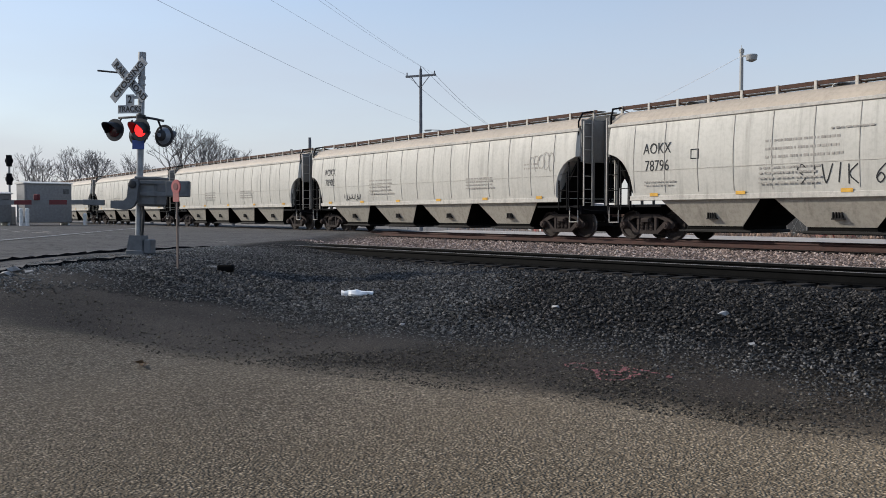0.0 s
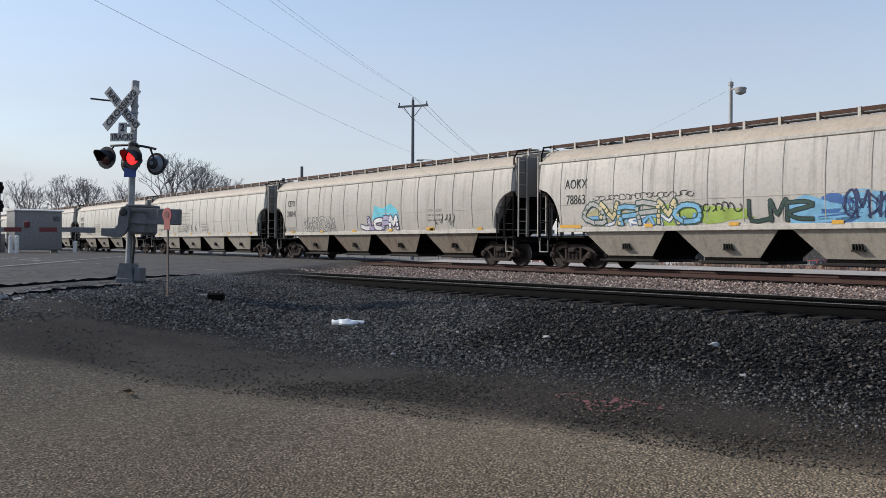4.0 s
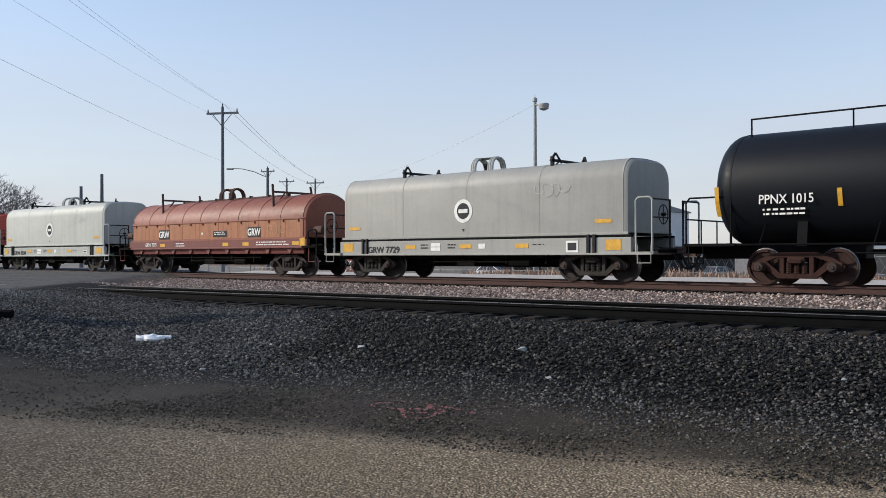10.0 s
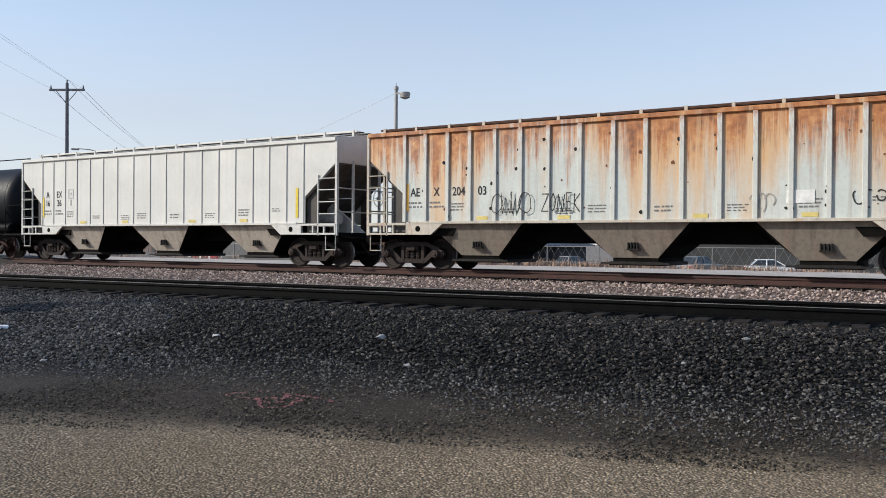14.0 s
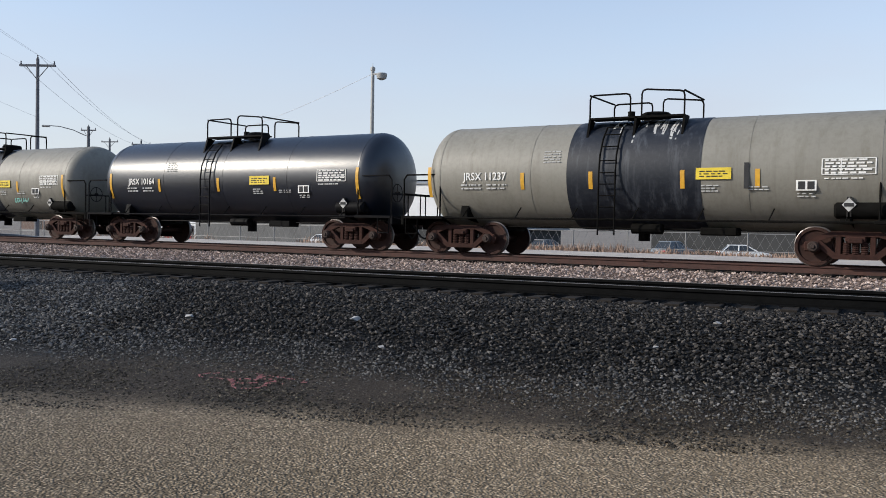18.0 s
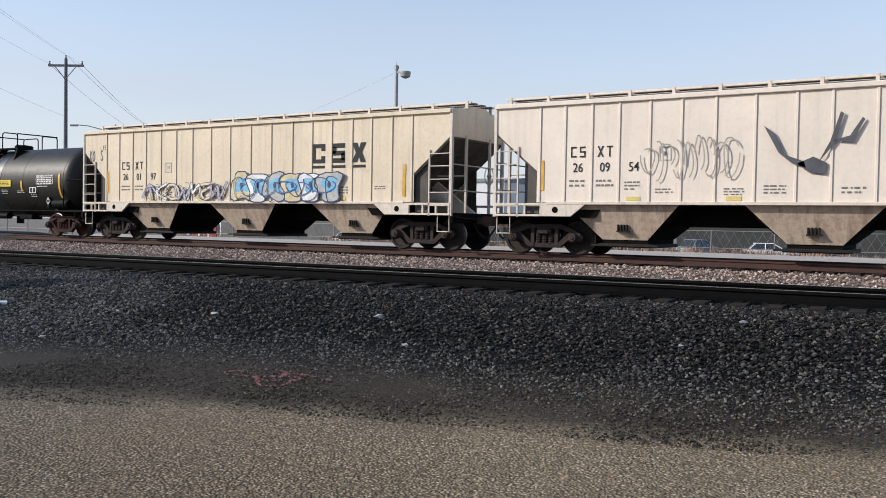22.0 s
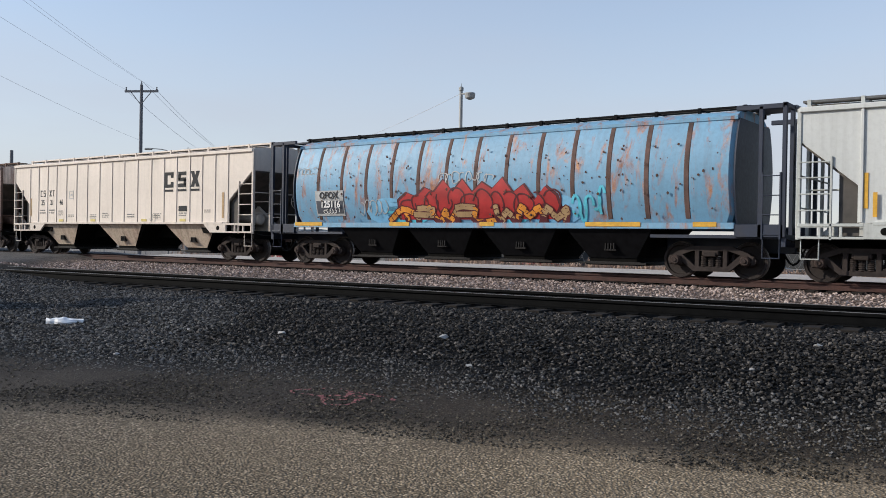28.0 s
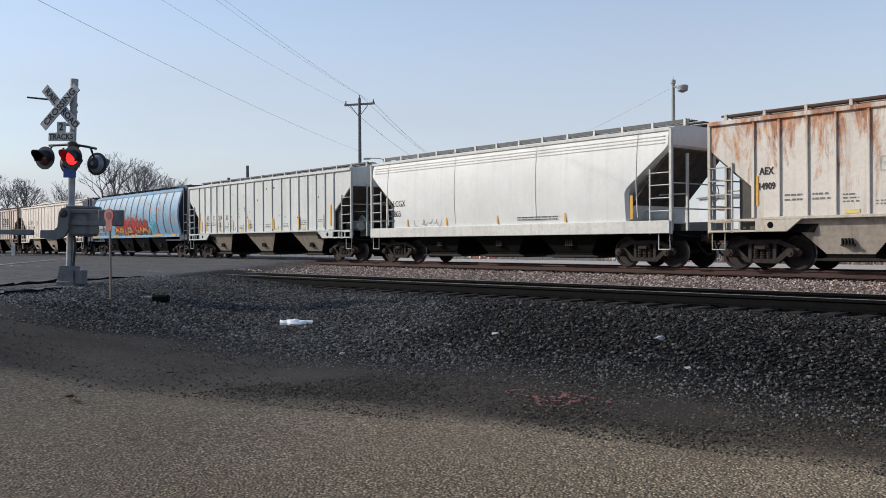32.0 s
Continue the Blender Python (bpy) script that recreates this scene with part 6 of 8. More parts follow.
def build_train(M):
    ink, wink = M["ink"], M["white_ink"]
    grey = dict(M=M, paint=M["grey_hopper"], under=M["bay_pale"], trim=M["trim_grey"], roof_mat=M["roof_dust"], board=M["board_rust"])
    for q0, q1 in ((-282.2, -262.5), (-261.1, -241.4), (-240.0, -220.3)):
        car, L = hopper_smooth("covered_hopper", "grey weathered covered hopper wagon on the far track", q0, q1, **grey)
        sill_tags(car, L, M, -1.53, 1.42, 5, M["reflector"])
        stencils(car, [(-8.0, 2.9, 0.9, 0.7, 2), (-3.8, 2.2, 2.0, 0.6, 4), (2.0, 2.2, 2.0, 0.5, 4)], smooth_y(2.2), M["faint_ink"])
    car, L = hopper_smooth("covered_hopper", "pale grey covered hopper wagon with stencilled markings", -218.95, -199.4, **grey)
    mark(car, "AOKX", -7.7, 2.90, 0.48, ink, wide=0.8)
    mark(car, "78902", -7.7, 2.40, 0.48, ink, wide=0.8)
    stencils(car, [(-3.9, 2.35, 2.2, 0.75, 5), (3.5, 2.2, 1.8, 0.5, 4), (7.0, 2.6, 0.9, 0.3, 2)], smooth_y(2.2), M["faint_ink"])
    scrawl(car, -6.3, -4.8, 1.5, 1.95, smooth_y(1.7), 3, ink, 0.04, 6)
    scrawl(car, 7.3, 8.6, 2.3, 3.0, smooth_y(2.6), 8, M["faint_ink"], 0.03, 5)
    sill_tags(car, L, M, -1.53, 1.42, 6, M["reflector"])
    car, L = hopper_smooth("covered_hopper", "pale grey covered hopper wagon with a black scrawl", -198.1, -178.4, **grey)
    mark(car, "AOKX", -7.7, 2.83, 0.48, ink, wide=0.8)
    mark(car, "78796", -7.7, 2.30, 0.48, ink, wide=0.8)
    stencils(car, [(-4.1, 2.05, 1.9, 0.55, 4), (0.3, 2.0, 1.2, 0.5, 3), (-8.2, 1.8, 1.2, 0.2, 2), (-2.0, 3.0, 1.2, 0.12, 1)], smooth_y(2.2), M["faint_ink"])
    bars(car, -3.9, 2.78, smooth_y, 2.4, 0.66, 3, M["faint_ink"])
    tag(car, "SIVIK 6", -3.0, -0.5, 1.62, 2.10, smooth_y, ink, 0.036)
    part("marking", Shape().box(-6.42, -6.12, -1.585, -1.58, 2.45, 2.48).box(-6.42, -6.12, -1.585, -1.58, 2.72, 2.75).box(-6.42, -6.39, -1.585, -1.58, 2.48, 2.72).box(-6.15, -6.12, -1.585, -1.58, 2.48, 2.72), ink, car)
    sill_tags(car, L, M, -1.53, 1.42, 6, M["reflector"])
    car, L = hopper_smooth("covered_hopper", "pale grey covered hopper wagon with purple and cyan graffiti", -177.0, -157.2, **dict(grey, paint=M["grey_hopper3"], under=M["bay_worn"], seam_mat=M["seam_dark"]))
    mark(car, "CEFX", -8.0, 2.90, 0.44, ink, wide=0.8)
    mark(car, "398149", -7.95, 2.36, 0.44, ink, wide=0.8)
    stencils(car, [(-8.5, 1.65, 0.9, 0.25, 2), (4.4, 2.2, 1.2, 0.6, 3), (-5.4, 2.7, 0.25, 0.25, 2)], smooth_y(2.2), M["faint_ink"])
    wild(car, -6.5, -3.4, 1.40, 2.15, smooth_y, 21, [M["grey_hopper"]], M["slate_paint"], 7, 0.10, 0.045)
    y = smooth_y
    blob(car, [(0.1, 1.9), (0.3, 2.55), (1.0, 2.4), (1.6, 2.62), (2.2, 2.3), (2.3, 1.9)], y, M["cyan_paint"])
    wild(car, -0.75, 2.15, 1.42, 2.08, less(y, 0.006), 31, [M["white_paint"], M["lilac_paint"]], M["purple_paint"], 5, 0.26, 0.08)
    scrawl(car, 5.0, 6.3, 1.6, 2.2, smooth_y(1.9), 23, ink, 0.04, 5)
    patch(car, 4.6, 1.46, -1.53, 0.5, 0.14, M["reflector"])
    sill_tags(car, L, M, -1.53, 1.42, 6, M["reflector"])
    car, L = hopper_smooth("covered_hopper", "grey covered hopper wagon with bright graffiti along its side", -155.9, -136.5, **dict(grey, paint=M["grey_hopper2"]))
    mark(car, "AOKX", -7.75, 2.85, 0.46, ink, wide=0.8)
    mark(car, "78863", -7.75, 2.32, 0.46, ink, wide=0.8)
    y = smooth_y
    for cx, w, mat, up in ((-6.3, 1.0, "sand_paint", 1.95), (-5.0, 1.3, "sky_paint", 1.75), (-3.6, 1.0, "lime_paint", 1.95), (-2.0, 1.1, "lime_paint", 1.85), (0.9, 0.8, "sky_paint", 2.05), (1.6, 0.6, "blue_paint", 2.1),
                           (2.6, 1.1, "sky_paint", 2.15), (4.6, 1.0, "cyan_paint", 2.35), (6.4, 0.9, "sky_paint", 2.55), (7.4, 0.5, "sky_paint", 1.75)):
        pts = [(cx + w * math.cos(a) * (1 + 0.2 * math.sin(5 * a + cx)), max(1.40, 1.70 + (up - 1.55) * math.sin(a) * (0.8 + 0.2 * math.cos(3 * a)))) for a in [6.2832 * i / 16 for i in range(16)]]
        blob(car, pts, y, M[mat])
    # a pale word with arrows, blue below
    wild(car, -7.3, -2.9, 1.40, 1.80, less(y, 0.004), 42, [M["sky_paint"], M["white_paint"]], M["blue_paint"], 7, 0.20, 0.05)
    wild(car, -7.3, -2.8, 1.42, 2.22, less(y, 0.013), 41, [M["grey_ink"], M["cream_paint"], M["sky_paint"]], M["dark_green_paint"], 6, 0.15, 0.05)
    # dark green block letters
    wild(car, -1.0, 0.8, 1.44, 2.10, less(y, 0.008), 43, [M["dark_green_paint"]], ink, 3, 0.13, 0.03)
    scrawl(car, -2.75, -1.3, 1.75, 2.02, less(y, 0.008), 49, ink, 0.03, 7)
    # thin dark tag on blue
    wild(car, 1.75, 3.3, 1.50, 2.25, less(y, 0.010), 44, [M["navy_paint"]], M["navy_paint"], 5, 0.06, 0.01)
    scrawl(car, 1.7, 3.2, 1.55, 2.1, less(y, 0.018), 52, M["navy_paint"], 0.025, 7)
    # fat red letters with cream hearts
    blob(car, [(3.1, 1.40), (3.05, 1.75), (3.5, 1.95), (4.6, 1.88), (5.6, 2.0), (6.7, 1.92), (7.35, 1.8), (7.4, 1.40)], less(y, 0.004), M["red_paint"])
    piece(car, 3.25, 7.15, 1.46, 2.36, less(y, 0.006), 45, [M["cream_paint"], M["orange_paint"], M["cream_paint"]], ink, M["cream_paint"], 6)
    scrawl(car, 3.3, 7.1, 1.42, 1.75, less(y, 0.041), 57, M["red_paint"], 0.06, 10)
    scrawl(car, 3.4, 7.1, 1.42, 2.40, less(y, 0.040), 47, ink, 0.030, 12)
    scrawl(car, 3.3, 7.2, 1.38, 1.48, less(y, 0.042), 46, M["orange_paint"], 0.05, 12)
    scrawl(car, -6.9, -2.9, 2.25, 2.45, smooth_y, 48, ink, 0.022, 18)
    scrawl(car, 6.9, 8.0, 1.5, 1.75, smooth_y, 53, ink, 0.025, 6)
    scrawl(car, 3.9, 4.5, 2.5, 2.95, smooth_y, 54, M["faint_ink"], 0.025, 3)
    for x in (-8.1, 5.4, 7.6):
        patch(car, x, 1.44, smooth_y(1.44) - 0.03, 0.9, 0.10, M["reflector"], "yellow_panel")
    sill_tags(car, L, M, -1.53, 1.42, 6, M["reflector"])

    car, L = coil_car("coil_car", "red steel coil wagon with an arched hood", -134.85, -121.8, M, M["red"], M["red_sill"], True, M["maroon_paint"], M["red"])
    y = -1.325
    patch(car, -4.05, 1.28, y, 0.62, 0.24, ink, "name_plate")
    part("marking", letters("GRW 80528", 0.26, 0.004, 0.006, 0.95), wink, car, m=pose(-3.55, y - 0.010, 1.27), kind="stuff")
    for i in range(11):
        patch(car, -2.1 + 0.60 * i, 1.37, y - 0.003, 0.18, 0.08, M["white_ink"])
        if i % 2:
            patch(car, -2.1 + 0.60 * i + 0.3, 1.24, y - 0.003, 0.36, 0.08, M["orange_paint"])
    for x in (-6.1, 5.7):
        patch(car, x, 1.29, y - 0.003, 0.48, 0.20, M["reflector"])
    patch(car, 4.4, 1.28, y - 0.002, 0.72, 0.30, M["yellow_pale"], "data_panel")
    for x in (4.22, 4.58):
        patch(car, x, 1.28, y - 0.008, 0.28, 0.22, ink, "data_panel")
    part("white_stripe", Shape().box(-6.4, 6.4, -1.399, -1.391, 1.075, 1.125), M["trim_white"], car)
    patch(car, -4.1, 2.02, -1.272, 3.6, 0.22, M["faded_red"], "faded_patch")
    stencils(car, [(-2.4, 1.22, 1.5, 0.16, 2), (0.6, 1.2, 2.2, 0.12, 1)], y, wink)
    patch(car, -0.35, 1.72, -1.272, 0.10, 0.10, wink)

    for q0, q1, num in ((-119.1, -107.5, "GRW 8034"), (-89.75, -78.1, "GRW 7729")):
        car, L = coil_car("coil_car", "pale grey steel coil wagon with a square hood", q0, q1, M, *((M["grey_coil"], M["grey_coil2"]) if num == "GRW 8034" else (M["grey_coil3"], M["grey_coil3"])), False)
        y = -1.265
        part("round_emblem", Shape().turned([(-0.008, 0.38), (0.0, 0.38)], (-0.13, y, 2.2), "y", 28), wink, car)
        part("round_emblem", Shape().turned([(-0.012, 0.26), (-0.004, 0.26)], (-0.13, y, 2.2), "y", 24), ink, car)
        part("round_emblem", Shape().box(-0.32, 0.06, y - 0.018, y - 0.012, 2.14, 2.26), wink, car)
        part("round_emblem", Shape().slab([(-0.19, 1.62), (-0.07, 1.62), (-0.13, 1.54)], y - 0.006, y), ink, car)
        y = -1.325
        part("marking", letters(num, 0.30, 0.004, 0.008, 1.12), ink, car, m=pose(-3.72, y - 0.004, 0.96), kind="stuff")
        for x in (-5.52, 5.42):
            patch(car, x, 1.06, y, 0.48, 0.30, M["reflector"])
        for x in (-2.42, 0.0, 2.25):
            patch(car, x, 1.06, y, 0.48, 0.13, M["reflector"], "yellow_panel")
        patch(car, 0.68, 1.06, y, 0.26, 0.16, wink, "data_panel")
        for z in (1.12, 0.98):
            patch(car, -1.28, z, y, 0.42, 0.12, wink, "data_panel")
        patch(car, 4.05 if num == "GRW 7729" else 3.98, 1.02, y, 0.42, 0.34 if num == "GRW 7729" else 0.12, wink, "data_panel")
        patch(car, 4.05 if num == "GRW 7729" else 3.98, 1.02, y - 0.004, 0.30, 0.22 if num == "GRW 7729" else 0.07, ink, "data_panel")
        for x in (-5.24, 5.06):
            patch(car, x, 1.74, -1.266, 0.55, 0.11, M["reflector"], "yellow_panel")
        stencils(car, [(-1.95, 1.1, 0.34, 0.2, 2), (-0.75, 1.1, 0.34, 0.2, 2), (2.65, 1.08, 0.45, 0.06, 1)], y, ink)
        scrawl(car, 2.7, 3.9, 2.55, 2.95, -1.267, 58, M["grey_ink"], 0.02, 4)
        for x in (-4.75, 4.6):
            s = Shape().box(x - 0.05, x + 0.05, -1.37, -1.30, 0.80, 1.36, 0.01).box(x + 0.15, x + 0.25, -1.37, -1.30, 0.80, 1.36, 0.01)
            part("hood_guide", s, M["steel_dark"], car)

    car, L = coil_car("coil_car", "rusty brown steel coil wagon with an arched hood", -104.75, -91.95, M, M["brown"], M["brown_sill"], True, M["rust_dark"], M["brown_side"], 0.17, 0.64, 0.42, True)
    y = -1.272
    for x, z in ((-3.55, 1.74), (3.2, 1.74)):
        patch(car, x, z, y, 0.85, 0.42, ink, "name_plate")
        part("marking", letters("GRW", 0.40, 0.004, 0.01, 0.9), wink, car, m=pose(x, y - 0.012, z - 0.01))
    patch(car, 0.83, 1.70, y, 1.0, 0.26, ink, "data_panel")
    bars(car, 0.40, 1.76, y - 0.006, 0.85, 0.16, 2, wink)
    patch(car, -0.5, 1.74, y, 0.1, 0.1, wink)
    scrawl(car, 4.1, 5.2, 1.65, 2.10, y, 51, M["tan_paint"], 0.017, 4)
    y = -1.325
    part("marking", letters("GRW 7515", 0.22, 0.004, 0.004, 0.95), wink, car, m=pose(-4.6, y - 0.004, 1.28), kind="stuff")
    for x in (-3.6, 1.3, 2.7, 5.9):
        patch(car, x, 1.26, y, 0.42, 0.14, M["reflector"])
    patch(car, 6.3, 1.30, y - 0.004, 0.3, 0.3, M["reflector"])
    stencils(car, [(-2.5, 1.30, 0.8, 0.2, 2), (3.4, 1.30, 2.2, 0.2, 2)], y, wink)

    car, L, R, zc = tank_car("tank_car", "long black pressure tank wagon with a railed walkway on top", -75.75, -56.95, M, M["black_tank"], 1.47, 2.47, M["black_steel"], platform=0.25, rails_full=True, ladder_on=False, inset=2.2)
    yy = lambda z: on_tank(R, zc, z)
    part("marking", letters("PPNX 1015", 0.32, 0.004, 0.003, 0.88), wink, car, m=pose(-7.30, yy(2.30) - 0.010, 2.12), kind="stuff")
    part("marking", letters("ANHYDROUS AMMONIA", 0.115, 0.004, 0.004, 1.0), wink, car, m=pose(5.30, yy(1.90) - 0.010, 1.84), kind="stuff")
    part("marking", letters("INHALATION  HAZARD", 0.115, 0.004, 0.004, 1.0), wink, car, m=pose(5.30, yy(1.76) - 0.010, 1.69), kind="stuff")
    patch(car, 1.15, 2.30, yy(2.3) - 0.008, 0.72, 0.32, M["yellow_pale"], "yellow_panel")
    stencils(car, [(0.95, 2.66, 0.4, 0.16, 2), (0.85, 1.92, 0.34, 0.10, 2), (-7.9, 1.86, 1.1, 0.22, 2), (5.95, 1.52, 0.45, 0.06, 1)], lambda z: yy(z + 0.05) - 0.014, wink)
    for x, h in ((-9.05, 0.75), (-6.05, 0.42), (-3.45, 0.46), (-0.62, 0.46), (2.35, 0.50), (4.75, 0.52), (7.95, 0.95)):
        tank_strip(car, x, 2.12, h, yy, M["reflector"])
    data_table(car, 6.60, 7.55, 2.06, 2.46, yy, M)
    part("test_panel", Shape().box(5.92, 6.36, yy(1.76) - 0.02, yy(1.76) - 0.010, 1.62, 1.88), wink, car)
    for e in (-1, 1):
        part("test_panel", Shape().box(6.14 + e * 0.10 - 0.075, 6.14 + e * 0.10 + 0.075, yy(1.76) - 0.028, yy(1.76) - 0.021, 1.65, 1.85), ink, car)
    part("hazard_placard", Shape().slab([(7.30, 1.13), (7.48, 1.32), (7.30, 1.51), (7.12, 1.32)], -1.42, -1.412), wink, car)
    part("placard_holder", Shape().box(7.16, 7.44, -1.405, -1.30, 1.05, 1.62, 0.02), M["black_steel"], car)
    part("brake_valve", Shape().turned([(-0.45, 0.13), (-0.4, 0.17), (0.4, 0.17), (0.45, 0.13)], (8.1, -1.1, 1.22), "x", 12), M["black_steel"], car, smooth=True)

    car, L = hopper_ribbed("ribbed_hopper", "white ribbed covered hopper wagon", -56.2, -39.6, M, M["white"], M["bay_white"], M["trim_white"])
    ribbed_marks(car, L, M, ("A", "EX", ""), ("16", "26", "1"), ink, "yellow_sign", 2, 0)
    car, L = hopper_ribbed("ribbed_hopper", "white ribbed covered hopper wagon streaked with orange rust", -38.35, -21.75, M, M["rusty_white"], M["bay_worn"], M["trim_rusty"], board=M["board_rust"], rib_paint=M["trim_pale"], rib_depth=0.06, board_z=4.32, rib_wide=0.06)
    for k, x in enumerate(rib_places(L)):
        chips(car, 3, x - 0.12, x + 0.02, 1.5, 3.6, -1.596, 15 + k, M["steel_dark"], 0.07)
    chips(car, 26, -L / 2 + 1.5, L / 2 - 1.5, 1.6, 3.9, -1.547, 16, M["rust"], 0.06)
    ribbed_marks(car, L, M, (), ("AE", "X", "204", "03"), ink, "reflector", None, 0)
    wild(car, -3.95, -2.8, 1.60, 2.22, -1.603, 65, [ink], ink, 4, 0.028, 0.004)
    tag(car, "ZONEK", -2.45, -1.3, 1.66, 2.12, -1.603, ink, 0.028, 3)
    scrawl(car, 3.0, 3.5, 1.6, 2.1, -1.546, 63, M["faint_ink"], 0.03, 3)
    scrawl(car, 5.2, 5.9, 1.7, 2.1, -1.546, 64, ink, 0.03, 3)
    patch(car, 4.1, 1.92, -1.546, 0.55, 0.22, ink, "data_panel")
    patch(car, 4.1, 1.92, -1.552, 0.62, 0.30, wink, "data_panel")

    car, L, R, zc = tank_car("tank_car", "grey tank wagon with a black band and a teal scrawl", -19.8, -7.2, M, M["grey_tank"], 1.45, 2.22, M["grime_shade"], band=(-1.55, 1.30, M["band_sheen"]), platform=-0.1, climb=-0.75)
    tank_marks(car, R, zc, M, "JRSX 11105", -3.85, ((-5.8, 0.85), (-2.6, 0.45), (0.87, 0.45), (2.70, 0.45), (5.50, 0.90)), 1.85, 3.82, 4.68, 4.63)
    scrawl(car, 2.35, 3.2, 1.42, 1.66, on_tank(R, zc, 1.55) - 0.01, 71, M["teal_paint"], 0.04, 6)
    car, L, R, zc = tank_car("tank_car", "glossy black tank wagon", -5.95, 6.65, M, M["gloss_tank"], 1.45, 2.22, M["black_steel"], platform=0.05, climb=-0.72)
    tank_marks(car, R, zc, M, "JRSX 10164", -3.90, ((-5.54, 0.90), (-3.00, 0.45), (-0.17, 0.45), (2.32, 0.45), (5.59, 0.95)), 1.68, 3.5, 4.61, 5.01)
    car, L, R, zc = tank_car("tank_car", "grey tank wagon with a black band and streaks", 8.15, 20.85, M, M["grey_tank"], 1.45, 2.22, M["grime_shade"], band=(-1.77, 1.72, M["band_sheen"]), platform=-0.1, climb=-0.52)
    tank_marks(car, R, zc, M, "JRSX 11237", -4.20, ((-5.98, 0.85), (-3.05, 0.45), (-1.10, 0.45), (1.28, 0.45), (3.05, 0.45), (5.85, 0.9)), 2.03, 4.12, 5.0, 5.02, stencil_x=-2.2)
    patch(car, 2.80, 2.10, on_tank(R, zc, 2.10) - 0.014, 0.11, 0.62, M["ink"], "overpainted_strip")
    runs = Shape()
    rnd = random.Random(74)
    for k in range(22):
        x, w, a0, a1 = rnd.uniform(-0.7, 1.2), rnd.uniform(0.010, 0.03), rnd.uniform(0.55, 1.0), rnd.uniform(1.25, 1.5)
        arc = [(x + 0.03 * math.sin(7 * a + k), -(R + 0.0125) * math.cos(a), zc + (R + 0.0125) * math.sin(a)) for a in np.linspace(a0, a1, 6)]
        for (ax, ay, az), (bx, by, bz) in zip(arc, arc[1:]):
            runs.add([(ax - w, ay, az), (ax + w, ay, az), (bx + w, by, bz), (bx - w, by, bz)], [(0, 1, 2, 3)])
    part("spill_streaks", runs, M["grey_ink"], car, kind="stuff")
    car, L, R, zc = tank_car("tank_car", "dark olive tank wagon with a glossy black band", 22.15, 34.3, M, M["olive_tank"], 1.45, 2.22, M["black_steel"], band=(-1.35, 1.10, M["gloss_tank"]), platform=0.25, climb=0.08)
    tank_marks(car, R, zc, M, "JRSX  1175", -3.70, ((-5.30, 0.95), (-2.45, 0.45), (-0.12, 0.45), (2.60, 0.45), (5.15, 0.95)), 1.45, 3.35, 4.20, 4.30, True, -2.15)

    def num(car, L):
        """Four small block forms in two panels."""
        forms = {"c": ((-0.08, 0.08, 0.10, 0.14), (-0.08, 0.08, -0.14, -0.10), (-0.08, -0.045, -0.10, 0.10)),
                 "s": ((-0.08, 0.08, 0.10, 0.14), (-0.08, 0.08, -0.14, -0.10), (-0.08, 0.08, -0.02, 0.02), (-0.08, -0.045, 0.02, 0.10), (0.045, 0.08, -0.10, -0.02)),
                 "t": ((-0.08, 0.08, 0.10, 0.14), (-0.018, 0.018, -0.14, 0.10))}
        for k, pair in ((1, "cs"), (2, "xt")):
            for dx, kind in zip((-0.125, 0.125), pair):
                c = panel(L, k) + dx
                f = Shape()
                if kind == "x":
                    for e in (-1, 1):
                        f.slab([(c - e * 0.085, -0.14 + 2.72), (c - e * 0.045, -0.14 + 2.72), (c + e * 0.085, 0.14 + 2.72), (c + e * 0.045, 0.14 + 2.72)], -1.553 + 0.0005 * e, -1.549 + 0.0005 * e)
                else:
                    for a, b, lo, hi in forms[kind]:
                        f.box(c + a, c + b, -1.552, -1.548, 2.72 + lo, 2.72 + hi)
                part("marking", f, ink, car)
    def digits(car, L, groups):
        for k, bit in enumerate(groups):
            part("marking", letters(bit, 0.34, 0.004, 0.001, 0.85), ink, car, m=pose(panel(L, 1 + k), -1.552, 2.30))
    car, L = hopper_ribbed("ribbed_hopper", "beige ribbed covered hopper wagon with blue graffiti", 35.1, 51.8, M, M["beige2"], M["bay_beige"], M["trim_beige"])
    ribbed_marks(car, L, M, (), (), ink)
    num(car, L)
    digits(car, L, ("26", "01", "97"))
    emblem(car, 0, 2.92, -1.545, ink)
    wild(car, -4.73, -0.72, 1.45, 2.10, -1.60, 81, [M["lilac_paint"], M["white_paint"], M["beige2"]], M["slate_paint"], 7, 0.11, 0.030)
    scrawl(car, -4.73, -0.72, 1.50, 2.05, -1.615, 82, M["slate_paint"], 0.018, 10)
    piece(car, -0.26, 4.32, 1.42, 2.36, -1.598, 83, [M["cream_paint"], M["white_paint"], M["grey_ink"]], M["navy_paint"], M["sky_paint"], 6)
    scrawl(car, -0.26, 4.32, 1.46, 2.30, -1.632, 84, M["navy_paint"], 0.026, 9)
    scrawl(car, 0.04, 4.02, 1.60, 2.15, -1.634, 85, M["blue_paint"], 0.035, 5)
    tag(car, "BH", 5.5, 6.4, 1.62, 2.10, -1.60, ink, 0.022, 9)
    tag(car, "KO  S", -8.0, -7.2, 2.95, 3.35, -1.546, M["slate_paint"], 0.03, 7)
    tag(car, "15", -7.25, -7.0, 3.35, 3.50, -1.546, M["slate_paint"], 0.025, 8)
